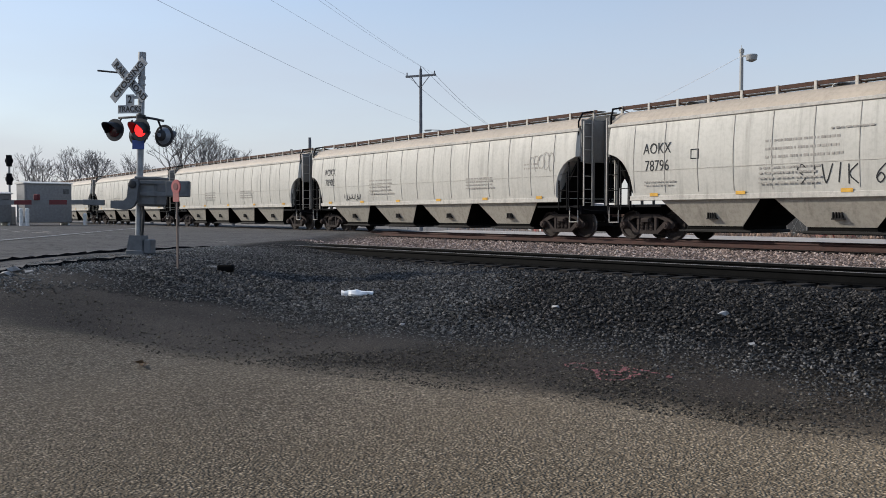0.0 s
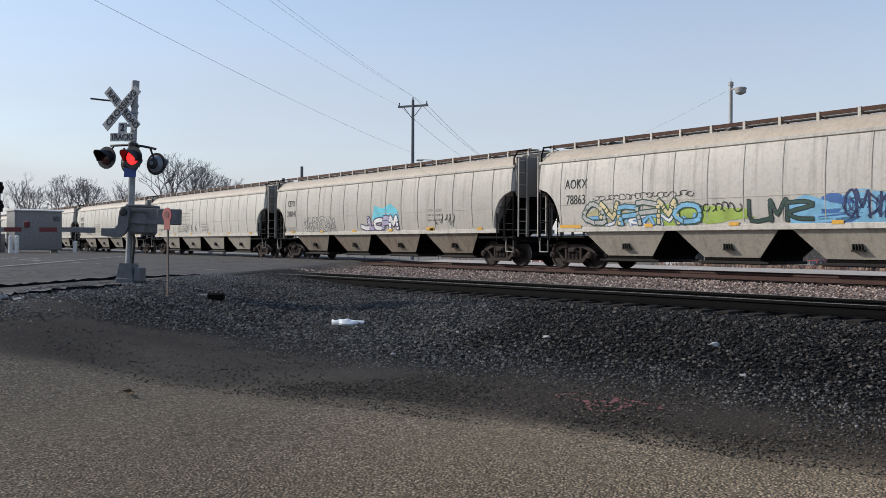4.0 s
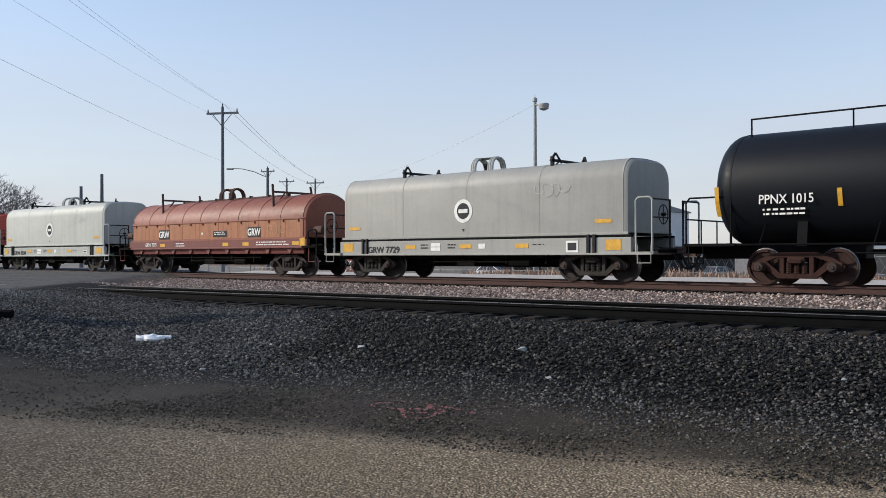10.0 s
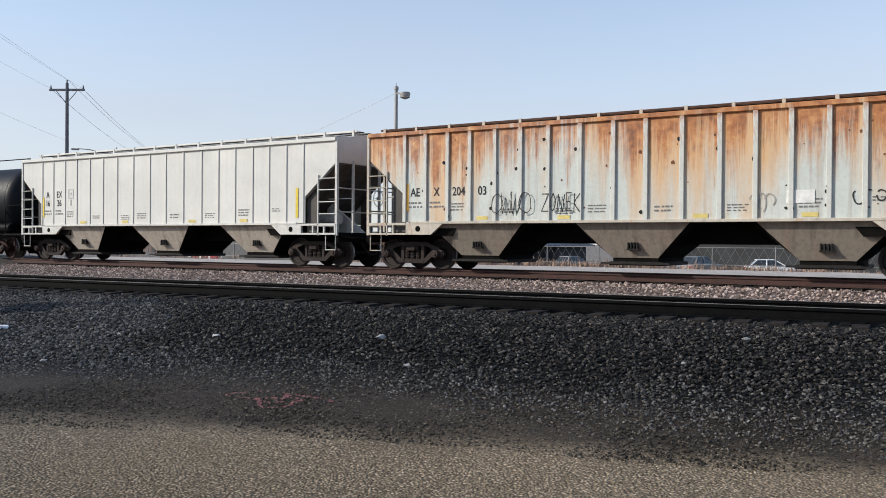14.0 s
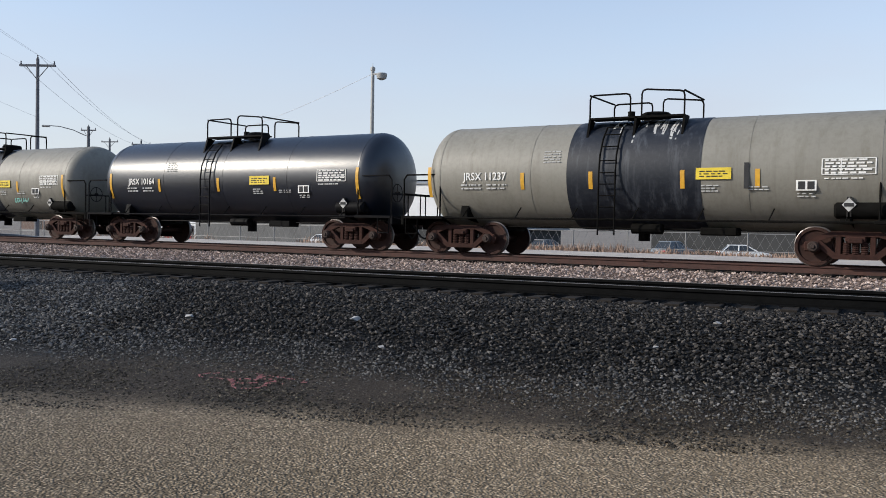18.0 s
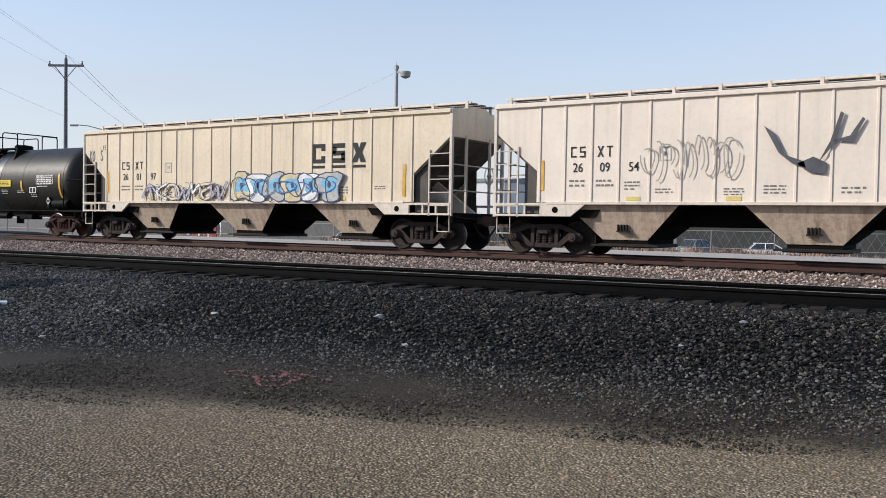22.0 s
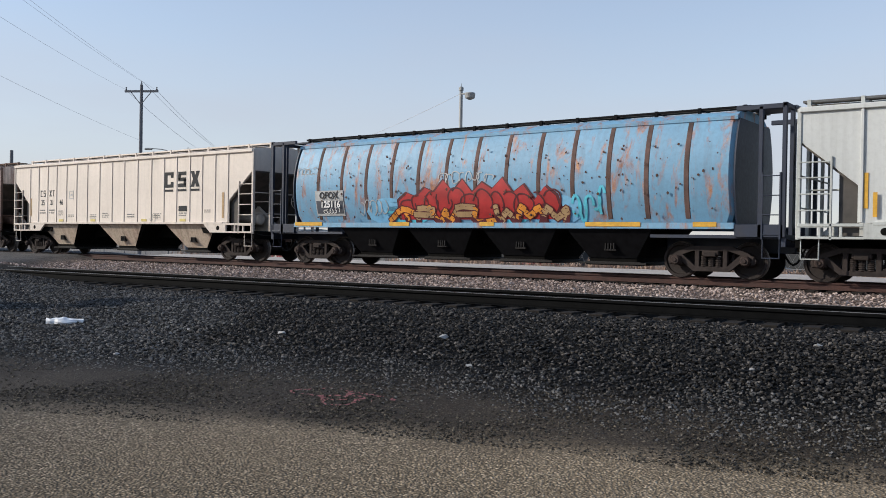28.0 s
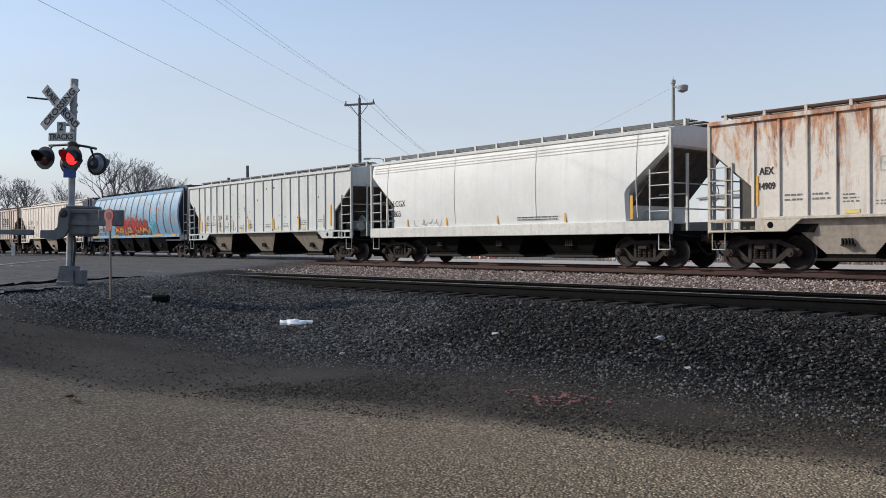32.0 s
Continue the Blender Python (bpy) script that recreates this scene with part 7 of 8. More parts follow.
    car, L = hopper_ribbed("ribbed_hopper", "beige ribbed covered hopper wagon with dark scrawls", 53.25, 69.75, M, M["beige"], M["bay_beige"], M["trim_beige"])
    ribbed_marks(car, L, M, (), (), ink)
    num(car, L)
    digits(car, L, ("26", "09", "54"))
    emblem(car, 0, 3.06, -1.545, ink)
    scrawl(car, -4.0, -1.7, 1.95, 2.95, -1.60, 86, M["faint_ink"], 0.035, 9)
    for pts in (((-1.1, 3.2), (-0.85, 3.0), (-0.6, 2.5), (-0.2, 2.35), (-0.15, 2.2), (-0.45, 2.3), (-0.75, 2.55)), ((-0.35, 2.3), (0.0, 2.45), (0.3, 2.3), (0.25, 2.05), (-0.1, 2.1)), ((0.1, 2.3), (0.35, 2.8), (0.55, 3.45), (0.62, 3.4), (0.45, 2.75)), ((0.4, 2.8), (0.75, 2.9), (1.0, 3.3), (1.05, 3.25), (0.8, 2.75))):
        blob(car, list(pts), -1.60, M["slate_paint"])
    car, L = hopper_ribbed("ribbed_hopper", "brown-stained ribbed covered hopper wagon", 71.2, 87.8, M, M["brown_stained"], M["bay_dark"], M["trim_dark"], board=M["rust_dark"], rib_paint=M["trim_brown"], rib_depth=0.06, rib_wide=0.06)
    ribbed_marks(car, L, M, (), (), ink)
    num(car, L)
    digits(car, L, ("26", "02", "00"))
    emblem(car, 0, 3.0, -1.545, ink)
    scrawl(car, -1.9, 0.5, 1.5, 2.2, -1.60, 88, ink, 0.028, 11)
    blob(car, [(-1.95, 1.75), (-1.7, 1.95), (-1.5, 1.75), (-1.7, 1.52)], -1.60, ink)
    scrawl(car, 0.9, 1.8, 1.5, 2.0, -1.60, 98, ink, 0.03, 6)
    patch(car, 3.55, 1.78, -1.55, 0.45, 0.32, M["cyan_paint"], "paint_patch")
    patch(car, -5.2, 1.62, -1.55, 0.5, 0.2, wink, "data_panel")
    car, L = hopper_ribbed("ribbed_hopper", "clean beige ribbed covered hopper wagon", 89.15, 105.75, M, M["beige"], M["bay_beige"], M["trim_beige"])
    ribbed_marks(car, L, M, (), (), ink, "tan_paint")
    num(car, L)
    digits(car, L, ("25", "21", "46"))
    emblem(car, 0, 3.08, -1.545, ink)
    patch(car, 4.3, 1.95, -1.55, 0.5, 0.2, ink, "data_panel")
    scrawl(car, 2.3, 2.8, 1.5, 1.8, -1.60, 89, M["faint_ink"], 0.03, 3)

    car, L = hopper_smooth("cylindrical_hopper", "blue covered hopper wagon with rust streaks and red graffiti", 107.85, 123.1, M, M["blue"], M["black_steel"], M["blue"], seams=13, bays=4, ends="frame", eave=4.0, board=M["black_steel"], end_mat=M["navy"], seam_mat=M["seam_rust"], bulge=0.34)
    y = smooth_y(2.1, 4.0, 0.34)
    bent = lambda z: smooth_y(z, 4.0, 0.34)
    plate = lambda x, z, w, h: [(x - w / 2, z - h / 2), (x + w / 2, z - h / 2), (x + w / 2, z + h / 2), (x - w / 2, z + h / 2)]
    blob(car, plate(-5.91, 2.05, 1.28, 0.84), less(bent, 0.014), M["grey_ink"], "name_plate")
    blob(car, plate(-5.91, 1.92, 1.20, 0.42), less(bent, 0.022), M["slate_paint"], "name_plate")
    part("marking", letters("OFOX", 0.30, 0.004, 0.008, 1.0), ink, car, m=pose(-5.91, bent(2.42) - 0.03, 2.30))
    part("marking", letters("125116", 0.30, 0.004, 0.008, 1.0), wink, car, m=pose(-5.85, bent(2.12) - 0.034, 2.00))
    scrawl(car, -6.2, -5.5, 1.70, 1.88, less(bent, 0.026), 91, wink, 0.025, 5)
    for k, (x, w) in enumerate(((-6.9, 1.3), (-2.9, 0.8), (0.4, 0.5), (4.4, 1.6), (6.9, 0.6))):
        patch(car, x, 1.36, -1.53, w, 0.12, M["reflector"], "yellow_panel")
    y = lambda z: smooth_y(z, 4.0, 0.34) - 0.006
    for cx, mat in ((-3.4, "sky_paint"), (-2.6, "cyan_paint"), (2.6, "sky_paint"), (1.0, "cyan_paint")):
        blob(car, [(cx + 0.9 * math.cos(a), 1.75 + 0.45 * math.sin(a)) for a in [6.2832 * i / 12 for i in range(12)]], y, M[mat])
    rnd = random.Random(92)
    crown = [(-2.9, 1.5)]
    for i in range(17):
        u = i / 16
        crown.append((-2.9 + 5.6 * u, 2.0 + 0.55 * math.sin(math.pi * (0.12 + 0.76 * u)) * (1.08 if i % 2 else 0.50) + rnd.uniform(-0.16, 0.16)))
    crown.append((2.9, 1.5))
    blob(car, [(a * 1.03, b + (0.05 if b > 1.6 else 0)) for a, b in crown], less(y, 0.004), M["maroon_paint"])
    blob(car, crown, less(y, 0.008), M["red_paint"])
    scrawl(car, -2.8, 2.8, 1.6, 2.35, less(y, 0.012), 91, M["maroon_paint"], 0.05, 12)
    wild(car, -3.1, 3.0, 1.32, 1.95, less(y, 0.022), 93, [M["orange_paint"], M["tan_paint"]], M["maroon_paint"], 8, 0.26, 0.05)
    scrawl(car, -4.6, -3.4, 1.6, 2.2, less(y, 0.01), 99, M["grey_ink"], 0.03, 5)
    scrawl(car, 3.2, 4.2, 1.5, 2.3, less(y, 0.01), 90, M["cyan_paint"], 0.08, 5)
    for z in (1.8, 2.4, 2.9, 3.3):
        chips(car, 70, -L / 2 + 0.4, L / 2 - 0.4, z - 0.3, z + 0.3, smooth_y(z, 4.0, 0.34) - 0.02, int(z * 10), M["rust_dark"], 0.045)
    scrawl(car, -1.3, 0.6, 2.55, 2.95, y, 95, M["grey_ink"], 0.03, 8)
    scrawl(car, -7.4, -6.5, 3.0, 3.3, smooth_y(3.1, 4.0, 0.34), 96, M["faint_ink"], 0.025, 5)

    car, L = hopper_ribbed("ribbed_hopper", "pale grey-green ribbed covered hopper wagon", 124.6, 141.3, M, M["pale_green"], M["bay_worn"], M["trim_green"], board=M["board_grey"], rib_depth=0.05)
    ribbed_marks(car, L, M, (), (), ink, "reflector", None)
    for k, bit in enumerate(("AE", "X", "204", "30")):
        part("marking", letters(bit, 0.38, 0.004, 0.003, 0.85), M["slate_paint"], car, m=pose(panel(L, 1 + k), -1.552, 2.20))
        patch(car, panel(L, 1 + k), 2.20, -1.543, 0.66, 0.5, M["trim_white"], "repainted_panel")
    chips(car, 24, -L / 2 + 4.6, L / 2 - 5.6, 1.6, 3.6, -1.545, 7, M["steel_dark"], 0.055)
    chips(car, 18, -L / 2 + 1.6, L / 2 - 1.6, 1.6, 3.7, -1.545, 8, M["steel_dark"], 0.045)
    for x in (-6.7, -6.0, -4.4, -2.9, -1.0, 1.5, 4.0, 6.2):
        patch(car, x, 1.80, -1.600, 0.09, 0.55, M["reflector"])
    car, L = hopper_smooth("covered_hopper", "smooth white covered hopper wagon", 142.8, 157.8, M, M["clean_white"], M["grime_shade"], M["trim_white"], seams=4, bays=3, ends="slope", eave=4.06, board=M["board_grey"], seam_mat=M["trim_white"])
    side = lambda z: smooth_y(z, 4.06)
    mark(car, "LCGX", -5.5, 2.36, 0.34, ink, side(2.36), wide=0.9)
    mark(car, "803", -5.65, 1.95, 0.34, ink, side(1.95), wide=0.9)
    for i, z in enumerate((3.66, 3.76, 3.86)):
        s = Shape().box(-L / 2 + 0.3, L / 2 - 0.2, -side(z) * -1 - 0.012, side(z) + 0.03, z, z + 0.025)
        part("belt_rail", s, M["trim_white"], car)
    for x in (-5.0, -2.6, 0.2, 3.4):
        patch(car, x, 1.62, side(1.62) - 0.002, 0.09, 0.34, M["reflector"])
    patch(car, 6.1, 1.82, side(1.8) - 0.002, 0.10, 0.72, M["reflector"])
    stencils(car, [(1.2, 1.62, 1.9, 0.16, 2), (4.9, 1.30, 0.7, 0.2, 3)], side(1.5) - 0.03, ink)
    scrawl(car, -4.6, -2.9, 1.46, 1.8, side(1.6), 97, M["faint_ink"], 0.03, 6)
    car, L = hopper_ribbed("ribbed_hopper", "pale ribbed covered hopper wagon with patches of orange rust", 159.1, 175.8, M, M["rusty_white2"], M["bay_white"], M["trim_rusty"], board=M["rust_dark"], rib_depth=0.05)
    ribbed_marks(car, L, M, (), (), ink, "reflector")
    part("marking", letters("AEX", 0.27, 0.004, 0.006, 0.8), ink, car, m=pose(panel(L, 0), -1.552, 2.62))
    part("marking", letters("14909", 0.25, 0.004, 0.006, 0.8), ink, car, m=pose(panel(L, 0), -1.552, 2.22))


# ---- the crossing signal ----
def build_signal(M):
    grey = plain("galvanised", (0.30, 0.31, 0.32), 0.55, 0.4, vary=0.3)
    dark = plain("signal_black", (0.012, 0.012, 0.014), 0.5, vary=0.3)
    cast = plain("mechanism_grey", (0.13, 0.135, 0.14), 0.6, vary=0.35)
    # sign white lowered to grey: the shade on the boards is in it
    white = plain("sign_white", (0.40, 0.40, 0.395), 0.6, vary=0.25)
    # red and white of the arm toned down, its unlit side painted in
    red = plain("arm_red", (0.13, 0.018, 0.02), 0.7)
    dull = plain("arm_grey", (0.16, 0.16, 0.16), 0.7, vary=0.3)
    glow = Nodes("red_lamp", 0.4)
    glow.b.inputs["Base Color"].default_value = (0.5, 0.01, 0.01, 1)
    glow.b.inputs["Emission Color"].default_value = (1.0, 0.03, 0.03, 1)
    glow.b.inputs["Emission Strength"].default_value = 1.1
    lens = plain("dark_lens", (0.06, 0.008, 0.010), 0.25)
    pane = plain("grey_lens", (0.20, 0.22, 0.25), 0.25)
    x0, y0, z0 = -19.6, 5.94, 0.74
    # face of the signs: towards traffic that comes up the street
    turn = 45.0
    sig = thing("crossing_signal", "railroad crossing signal with crossbuck, red lamps and lowered gate", "crossing signal", pose(x0, y0, z0, -1.7, 0.6, 0) @ pose(0, 0, 0, 0, 0, turn))
    P = lambda n, s, mat, par=sig, **k: part(n, s, mat, par, **k)
    P("mast", Shape().turned([(0.0, 0.075), (4.36, 0.07)], axis="z", n=14).turned([(4.20, 0.085), (4.42, 0.085)], axis="z", n=14), grey, smooth=True)
    base = Shape().box(-0.20, 0.20, -0.20, 0.20, -0.10, 0.10, 0.02).slab([(-0.19, 0.10), (0.19, 0.10), (0.13, 0.42), (-0.13, 0.42)], -0.17, 0.17)
    P("base_casting", base, cast)
    P("junction_box", Shape().box(0.18, 0.36, -0.14, 0.10, 0.02, 0.34, 0.02), cast)
    P("foundation", Shape().box(-0.45, 0.45, -0.45, 0.45, -0.55, -0.06, 0.03), plain("concrete", (0.30, 0.29, 0.27), 0.9))
    # crossbuck: two boards, turned a little from the gate
    aside = pose(0, 0, 0, 0, 0, -11)
    for a, words in ((45, ("RAIL", "ROAD")), (-45, ("CROSSING",))):
        off = -0.13 if a == 45 else -0.155
        b = P("crossbuck_board", Shape().box(-0.60, 0.60, -0.010, 0.010, -0.105, 0.105, 0.004), white, m=aside @ pose(-0.22, off, 3.80, 0, a, 0))
        ink = M["ink"]
        if len(words) == 1:
            P("sign_letters", letters("CROSSING", 0.19, 0.004, 0.004, 1.12), ink, b, m=pose(0, -0.014, 0))
        else:
            P("sign_letters", letters("RAIL", 0.19, 0.004, 0.004, 1.0), ink, b, m=pose(-0.34, -0.014, 0))
            P("sign_letters", letters("ROAD", 0.19, 0.004, 0.004, 1.0), ink, b, m=pose(0.34, -0.014, 0))
    t = P("track_sign", Shape().box(-0.11, 0.11, -0.008, 0.008, 0.02, 0.25, 0.003).box(-0.32, 0.32, -0.008, 0.008, -0.16, 0.02, 0.003), white, m=aside @ pose(-0.19, -0.13, 3.24))
    P("sign_letters", letters("2", 0.22, 0.004, 0.005), M["ink"], t, m=pose(0, -0.012, 0.135))
    P("sign_letters", letters("TRACKS", 0.17, 0.004, 0.004, 0.98), M["ink"], t, m=pose(0, -0.012, -0.075))
    P("sign_strap", Shape().box(-0.16, 0.02, -0.12, -0.07, 3.40, 3.46, 0.01).box(-0.16, 0.02, -0.12, -0.07, 3.08, 3.14, 0.01), grey)
    P("mast_band", Shape().turned([(3.84, 0.086), (3.90, 0.086)], axis="z", n=14).turned([(3.70, 0.086), (3.74, 0.086)], axis="z", n=14), grey, smooth=True)
    P("rod", Shape().rod((-0.1, 0, 3.94), (-1.10, 0.1, 4.04), 0.020, 6).rod((-0.42, 0.0, 3.98), (-0.48, 0.0, 3.86), 0.015, 5), dark)
    # lamps on the cross arm: two towards the traffic, two away from it
    P("lamp_arm", Shape().pipe([(-0.60, 0, 3.00), (0.0, 0, 3.02), (0.34, 0, 2.97), (0.60, 0, 2.92)], 0.026, 8).rod((0, 0, 2.94), (0, 0, 3.06), 0.10, 10), dark, m=aside)
    for dx, dz, face, lamp in ((-0.52, 0.0, -1, lens), (0.17, 0.0, -1, glow.m), (0.46, -0.09, 1, pane), (-0.24, -0.07, 1, pane)):
        d, z = face * 0.20, 2.71 + dz
        k = P("flasher", Shape().turned([(d, 0.238), (d + face * 0.006, 0.246), (d + face * 0.018, 0.246), (d + face * 0.02, 0.165), (d - face * 0.12, 0.12), (d - face * 0.16, 0.05)], (dx, 0, z), "y", 28), dark, smooth=True, m=aside)
        P("lamp_lens", Shape().turned([(d + face * 0.022, 0.155), (d + face * 0.05, 0.115), (d + face * 0.06, 0.001)], (dx, 0, z), "y", 24), lamp, k, smooth=True)
        hood = Shape()
        n = 14
        rings = []
        for i in range(n + 1):
            a = radians(-20 + 220 * i / n)
            c, s2 = math.cos(a), math.sin(a)
            e = d + face * (0.36 - 0.22 * (1 - max(0.0, s2)))
            rings.append([(dx + 0.178 * c, d, z + 0.178 * s2), (dx + 0.168 * c, e, z + 0.168 * s2 - 0.03), (dx + 0.162 * c, e, z + 0.162 * s2 - 0.03), (dx + 0.172 * c, d, z + 0.172 * s2)])
        P("hood", hood.loft(rings), dark, k)
        P("bracket", Shape().rod((dx, 0, 3.0 + dz * 0.8), (dx, d * 0.6, z + 0.12), 0.022, 6), dark, k)
        if face > 0:
            P("rear_cover", Shape().turned([(d - 0.008, 0.19), (d - 0.04, 0.165), (d - 0.10, 0.125), (d - 0.165, 0.04)], (dx, 0, z), "y", 24), pane, k, smooth=True)
    P("notice", Shape().box(-0.14, 0.14, -0.10, -0.085, 2.30, 2.50, 0.004), plain("notice_blue", (0.02, 0.06, 0.26), 0.5))
    # gate: drive, counterweight and arm over the street
    P("gate_mechanism", Shape().box(0.06, 0.54, -0.30, 0.24, 1.06, 1.68, 0.05), cast)
    P("gear_cover", Shape().turned([(-0.10, 0.06), (-0.09, 0.085), (0.04, 0.085)], (0.06, -0.36, 1.52), "y", 16), dark, smooth=True)
    P("crank_arm", Shape().slab([(-0.60, 1.04), (-0.60, 1.20), (-0.30, 1.21), (-0.23, 1.28), (-0.20, 1.58), (-0.16, 1.66), (-0.08, 1.69), (0.0, 1.66), (0.03, 1.56), (0.0, 1.22), (-0.06, 1.10), (-0.16, 1.03), (-0.30, 1.01)], -0.42, -0.34), cast, m=pose(0.16, 0, -0.04))
    P("mechanism_lid", Shape().box(0.04, 0.56, -0.32, 0.26, 1.64, 1.70, 0.015), cast)
    P("counterweight", Shape().box(0.80, 1.32, -0.40, -0.26, 1.28, 1.62, 0.02), cast)
    P("counterweight_bar", Shape().box(0.20, 0.82, -0.36, -0.30, 1.54, 1.62, 0.008), cast)
    P("counterweight_bar", Shape().box(0.20, 0.82, -0.36, -0.30, 1.28, 1.38, 0.008), cast)
    P("conduit", Shape().pipe([(0.10, -0.05, 0.40), (0.14, -0.06, 0.9), (0.10, -0.08, 1.15)], 0.035, 8), dark)
    arm = P("gate_arm", Shape().box(-1.1, -0.6, -0.42, -0.36, 1.05, 1.17, 0.01), cast)
    x = -1.05
    k = 0
    while x > -7.2:
        w = 0.42
        s = Shape().slab([(x, 1.16 - 0.012 * k), (x, 1.06 - 0.012 * k), (x - w, 1.06 - 0.012 * (k + 1)), (x - w, 1.16 - 0.012 * (k + 1))], -0.41, -0.37)
        P("arm_stripe", s, red if k % 2 else dull, arm)
        x -= w
        k += 1
    for xx in (-2.2, -4.6):
        P("arm_lamp", Shape().box(xx - 0.06, xx + 0.06, -0.44, -0.34, 1.12, 1.26, 0.02), red, arm)
    # small marker on a post
    m = thing("marker_post", "thin post with a small round red reflector", "marker post", pose(-17.05, 5.93, 0.50, 0, 0, 20))
    part("post", Shape().box(-0.022, 0.022, -0.015, 0.015, -0.2, 1.75, 0.004), plain("post_brown", (0.16, 0.12, 0.10), 0.8), m)
    part("reflector_disc", Shape().turned([(-0.03, 0.001), (-0.03, 0.13), (-0.018, 0.14), (-0.01, 0.14)], (0, 0, 1.66), "y", 20), plain("faded_red", (0.42, 0.10, 0.10), 0.6), m)
    part("marker_plate", Shape().box(-0.09, 0.09, -0.028, -0.016, 1.36, 1.58, 0.004), plain("faded_plate", (0.36, 0.11, 0.10), 0.6), m)
    part("reflector_core", Shape().turned([(-0.036, 0.001), (-0.036, 0.07), (-0.03, 0.07)], (0, 0, 1.66), "y", 16), plain("faded_core", (0.18, 0.05, 0.05), 0.6), m)


def build_clutter(M):
    """Small things on the ground."""
    bag = Shape()
    rnd = random.Random(2)
    rings = []
    for i in range(9):
        u = i / 8
        w = 0.10 * math.sin(math.pi * (0.08 + 0.84 * u)) * (1.35 if 2 < i < 6 else 0.7)
        rings.append([(0.62 * (u - 0.5), w * math.cos(a) + rnd.uniform(-0.02, 0.02), 0.035 + (0.06 + 0.03 * (i == 4)) * math.sin(a) + rnd.uniform(-0.012, 0.012)) for a in [6.2832 * j / 8 for j in range(8)]])
    bag.loft(rings)
    b = part("plastic_bag", bag, plain("white_plastic", (0.75, 0.76, 0.78), 0.45, vary=0.1), None, m=pose(-13.95, 8.18, height(-13.95, 8.18), 0, 0, 40))
    tagged(b, "crumpled white plastic bag lying on the ballast", "litter")
    leaf = Shape()
    for i in range(9):
        a = i * 0.7
        leaf.add([(0.03 * i - 0.12, 0.02 * math.sin(a), 0.01), (0.03 * i - 0.05, 0.06 * math.cos(a), 0.05), (0.03 * i - 0.02, 0.05 * math.sin(a) + 0.02, 0.015), (0.03 * i - 0.09, -0.03, 0.03)], [(0, 1, 2, 3)])
    o = part("dead_leaves", leaf, plain("leaf_brown", (0.10, 0.06, 0.03), 0.9), None, m=pose(-9.4, 2.84, height(-9.4, 2.84) + 0.01))
    tagged(o, "small clump of dead brown leaves on the lot", "leaves")
    # marking paint sprayed on the dirt
    s = Shape()
    for k in range(130):
        a = 6.2832 * k / 65
        r = 0.22 + 0.09 * math.sin(1.5 * a + 0.6) + 0.05 * math.sin(4.0 * a)
        X, Y = -6.15 + 1.5 * r * math.cos(a) + 0.16 * math.sin(0.5 * a), 6.60 + 1.2 * r * math.sin(a) + rnd.uniform(-0.02, 0.02)
        if rnd.random() < 0.2:
            continue
        z = height(X, Y) + 0.02
        l, w, b = rnd.uniform(0.015, 0.055), rnd.uniform(0.012, 0.03), rnd.uniform(-0.03, 0.03)
        s.add([(X, Y, z), (X + l, Y + b, z - 0.004), (X + l * 0.8, Y + b + w, z + 0.006), (X + 0.01, Y + w, z)], [(0, 1, 2, 3)])
    tagged(part("spray_marking", s, plain("marking_pink", (0.20, 0.070, 0.072), 0.8, vary=0.5), None), "faded pink utility marking sprayed on the dirt", "paint mark", kind="structure")
    for k, (rx, rz, size) in enumerate(((-0.7343, -0.1361, 0.10), (-1.0601, -0.155, 0.085), (-0.6889, -0.1714, 0.05), (-0.2346, -0.1058, 0.07), (-1.5218, -0.2291, 0.06), (-0.304, -0.138, 0.05), (-1.30, -0.165, 0.05))):
        y = 4.0
        while EYE + rz * y > height(rx * y, y) and y < 13:
            y += 0.02
        v, f = STONES[k % 8]
        sh = Shape().add([(p[0] * size, p[1] * size, p[2] * size * 0.6) for p in v], f)
        tagged(part("pale_stone", sh, plain("pale_rock", (0.33, 0.32, 0.31), 0.8, vary=0.2), None, m=pose(rx * y, y, height(rx * y, y) + size * 0.3, 0, 0, 40 * k)), "single pale stone among the dark ballast", "stone", "pale stones")
    # worn edge of the street beside the signal
    cable = Shape()
    pts = [(-19.2 + 0.5 * i, 5.2 + 0.14 * math.sin(i * 1.1) - 0.10 * i, height(-19.2 + 0.5 * i, 5.2 - 0.10 * i) + 0.02) for i in range(6)]
    cable.pipe(pts, 0.02, 5)
    tagged(part("cable", cable, M["rubber"], None), "loose black cable on the ground beside the signal", "cable")
    edge = tagged(new("street_edge"), "broken layers of asphalt along the edge of the street", "street edge", kind="structure")
    tar = plain("broken_tar", (0.010, 0.010, 0.011), 0.85, vary=0.5, scale=9)
    top_coat = plain("old_asphalt", (0.085, 0.080, 0.077), 0.9, vary=0.4, scale=3, bump=0.3)
    # each layer: a jagged broken face towards the lot, its top falling back to the street
    for path, tall, back in ((((-16.6, 0.6), (-17.5, 1.7), (-18.2, 2.5), (-18.87, 3.07), (-19.2, 3.7), (-19.58, 4.31), (-20.5, 5.3), (-21.48, 6.25), (-22.08, 7.48), (-23.6, 9.3)), 0.060, 1.3),
                             (((-14.2, 1.0), (-14.9, 1.7), (-15.5, 2.4), (-16.05, 2.87), (-16.6, 3.5), (-17.3, 4.2), (-17.7, 4.9), (-18.34, 5.34), (-18.9, 5.5)), 0.055, 0.9)):
        rnd = random.Random(int(path[0][0] * 10))
        pts = []
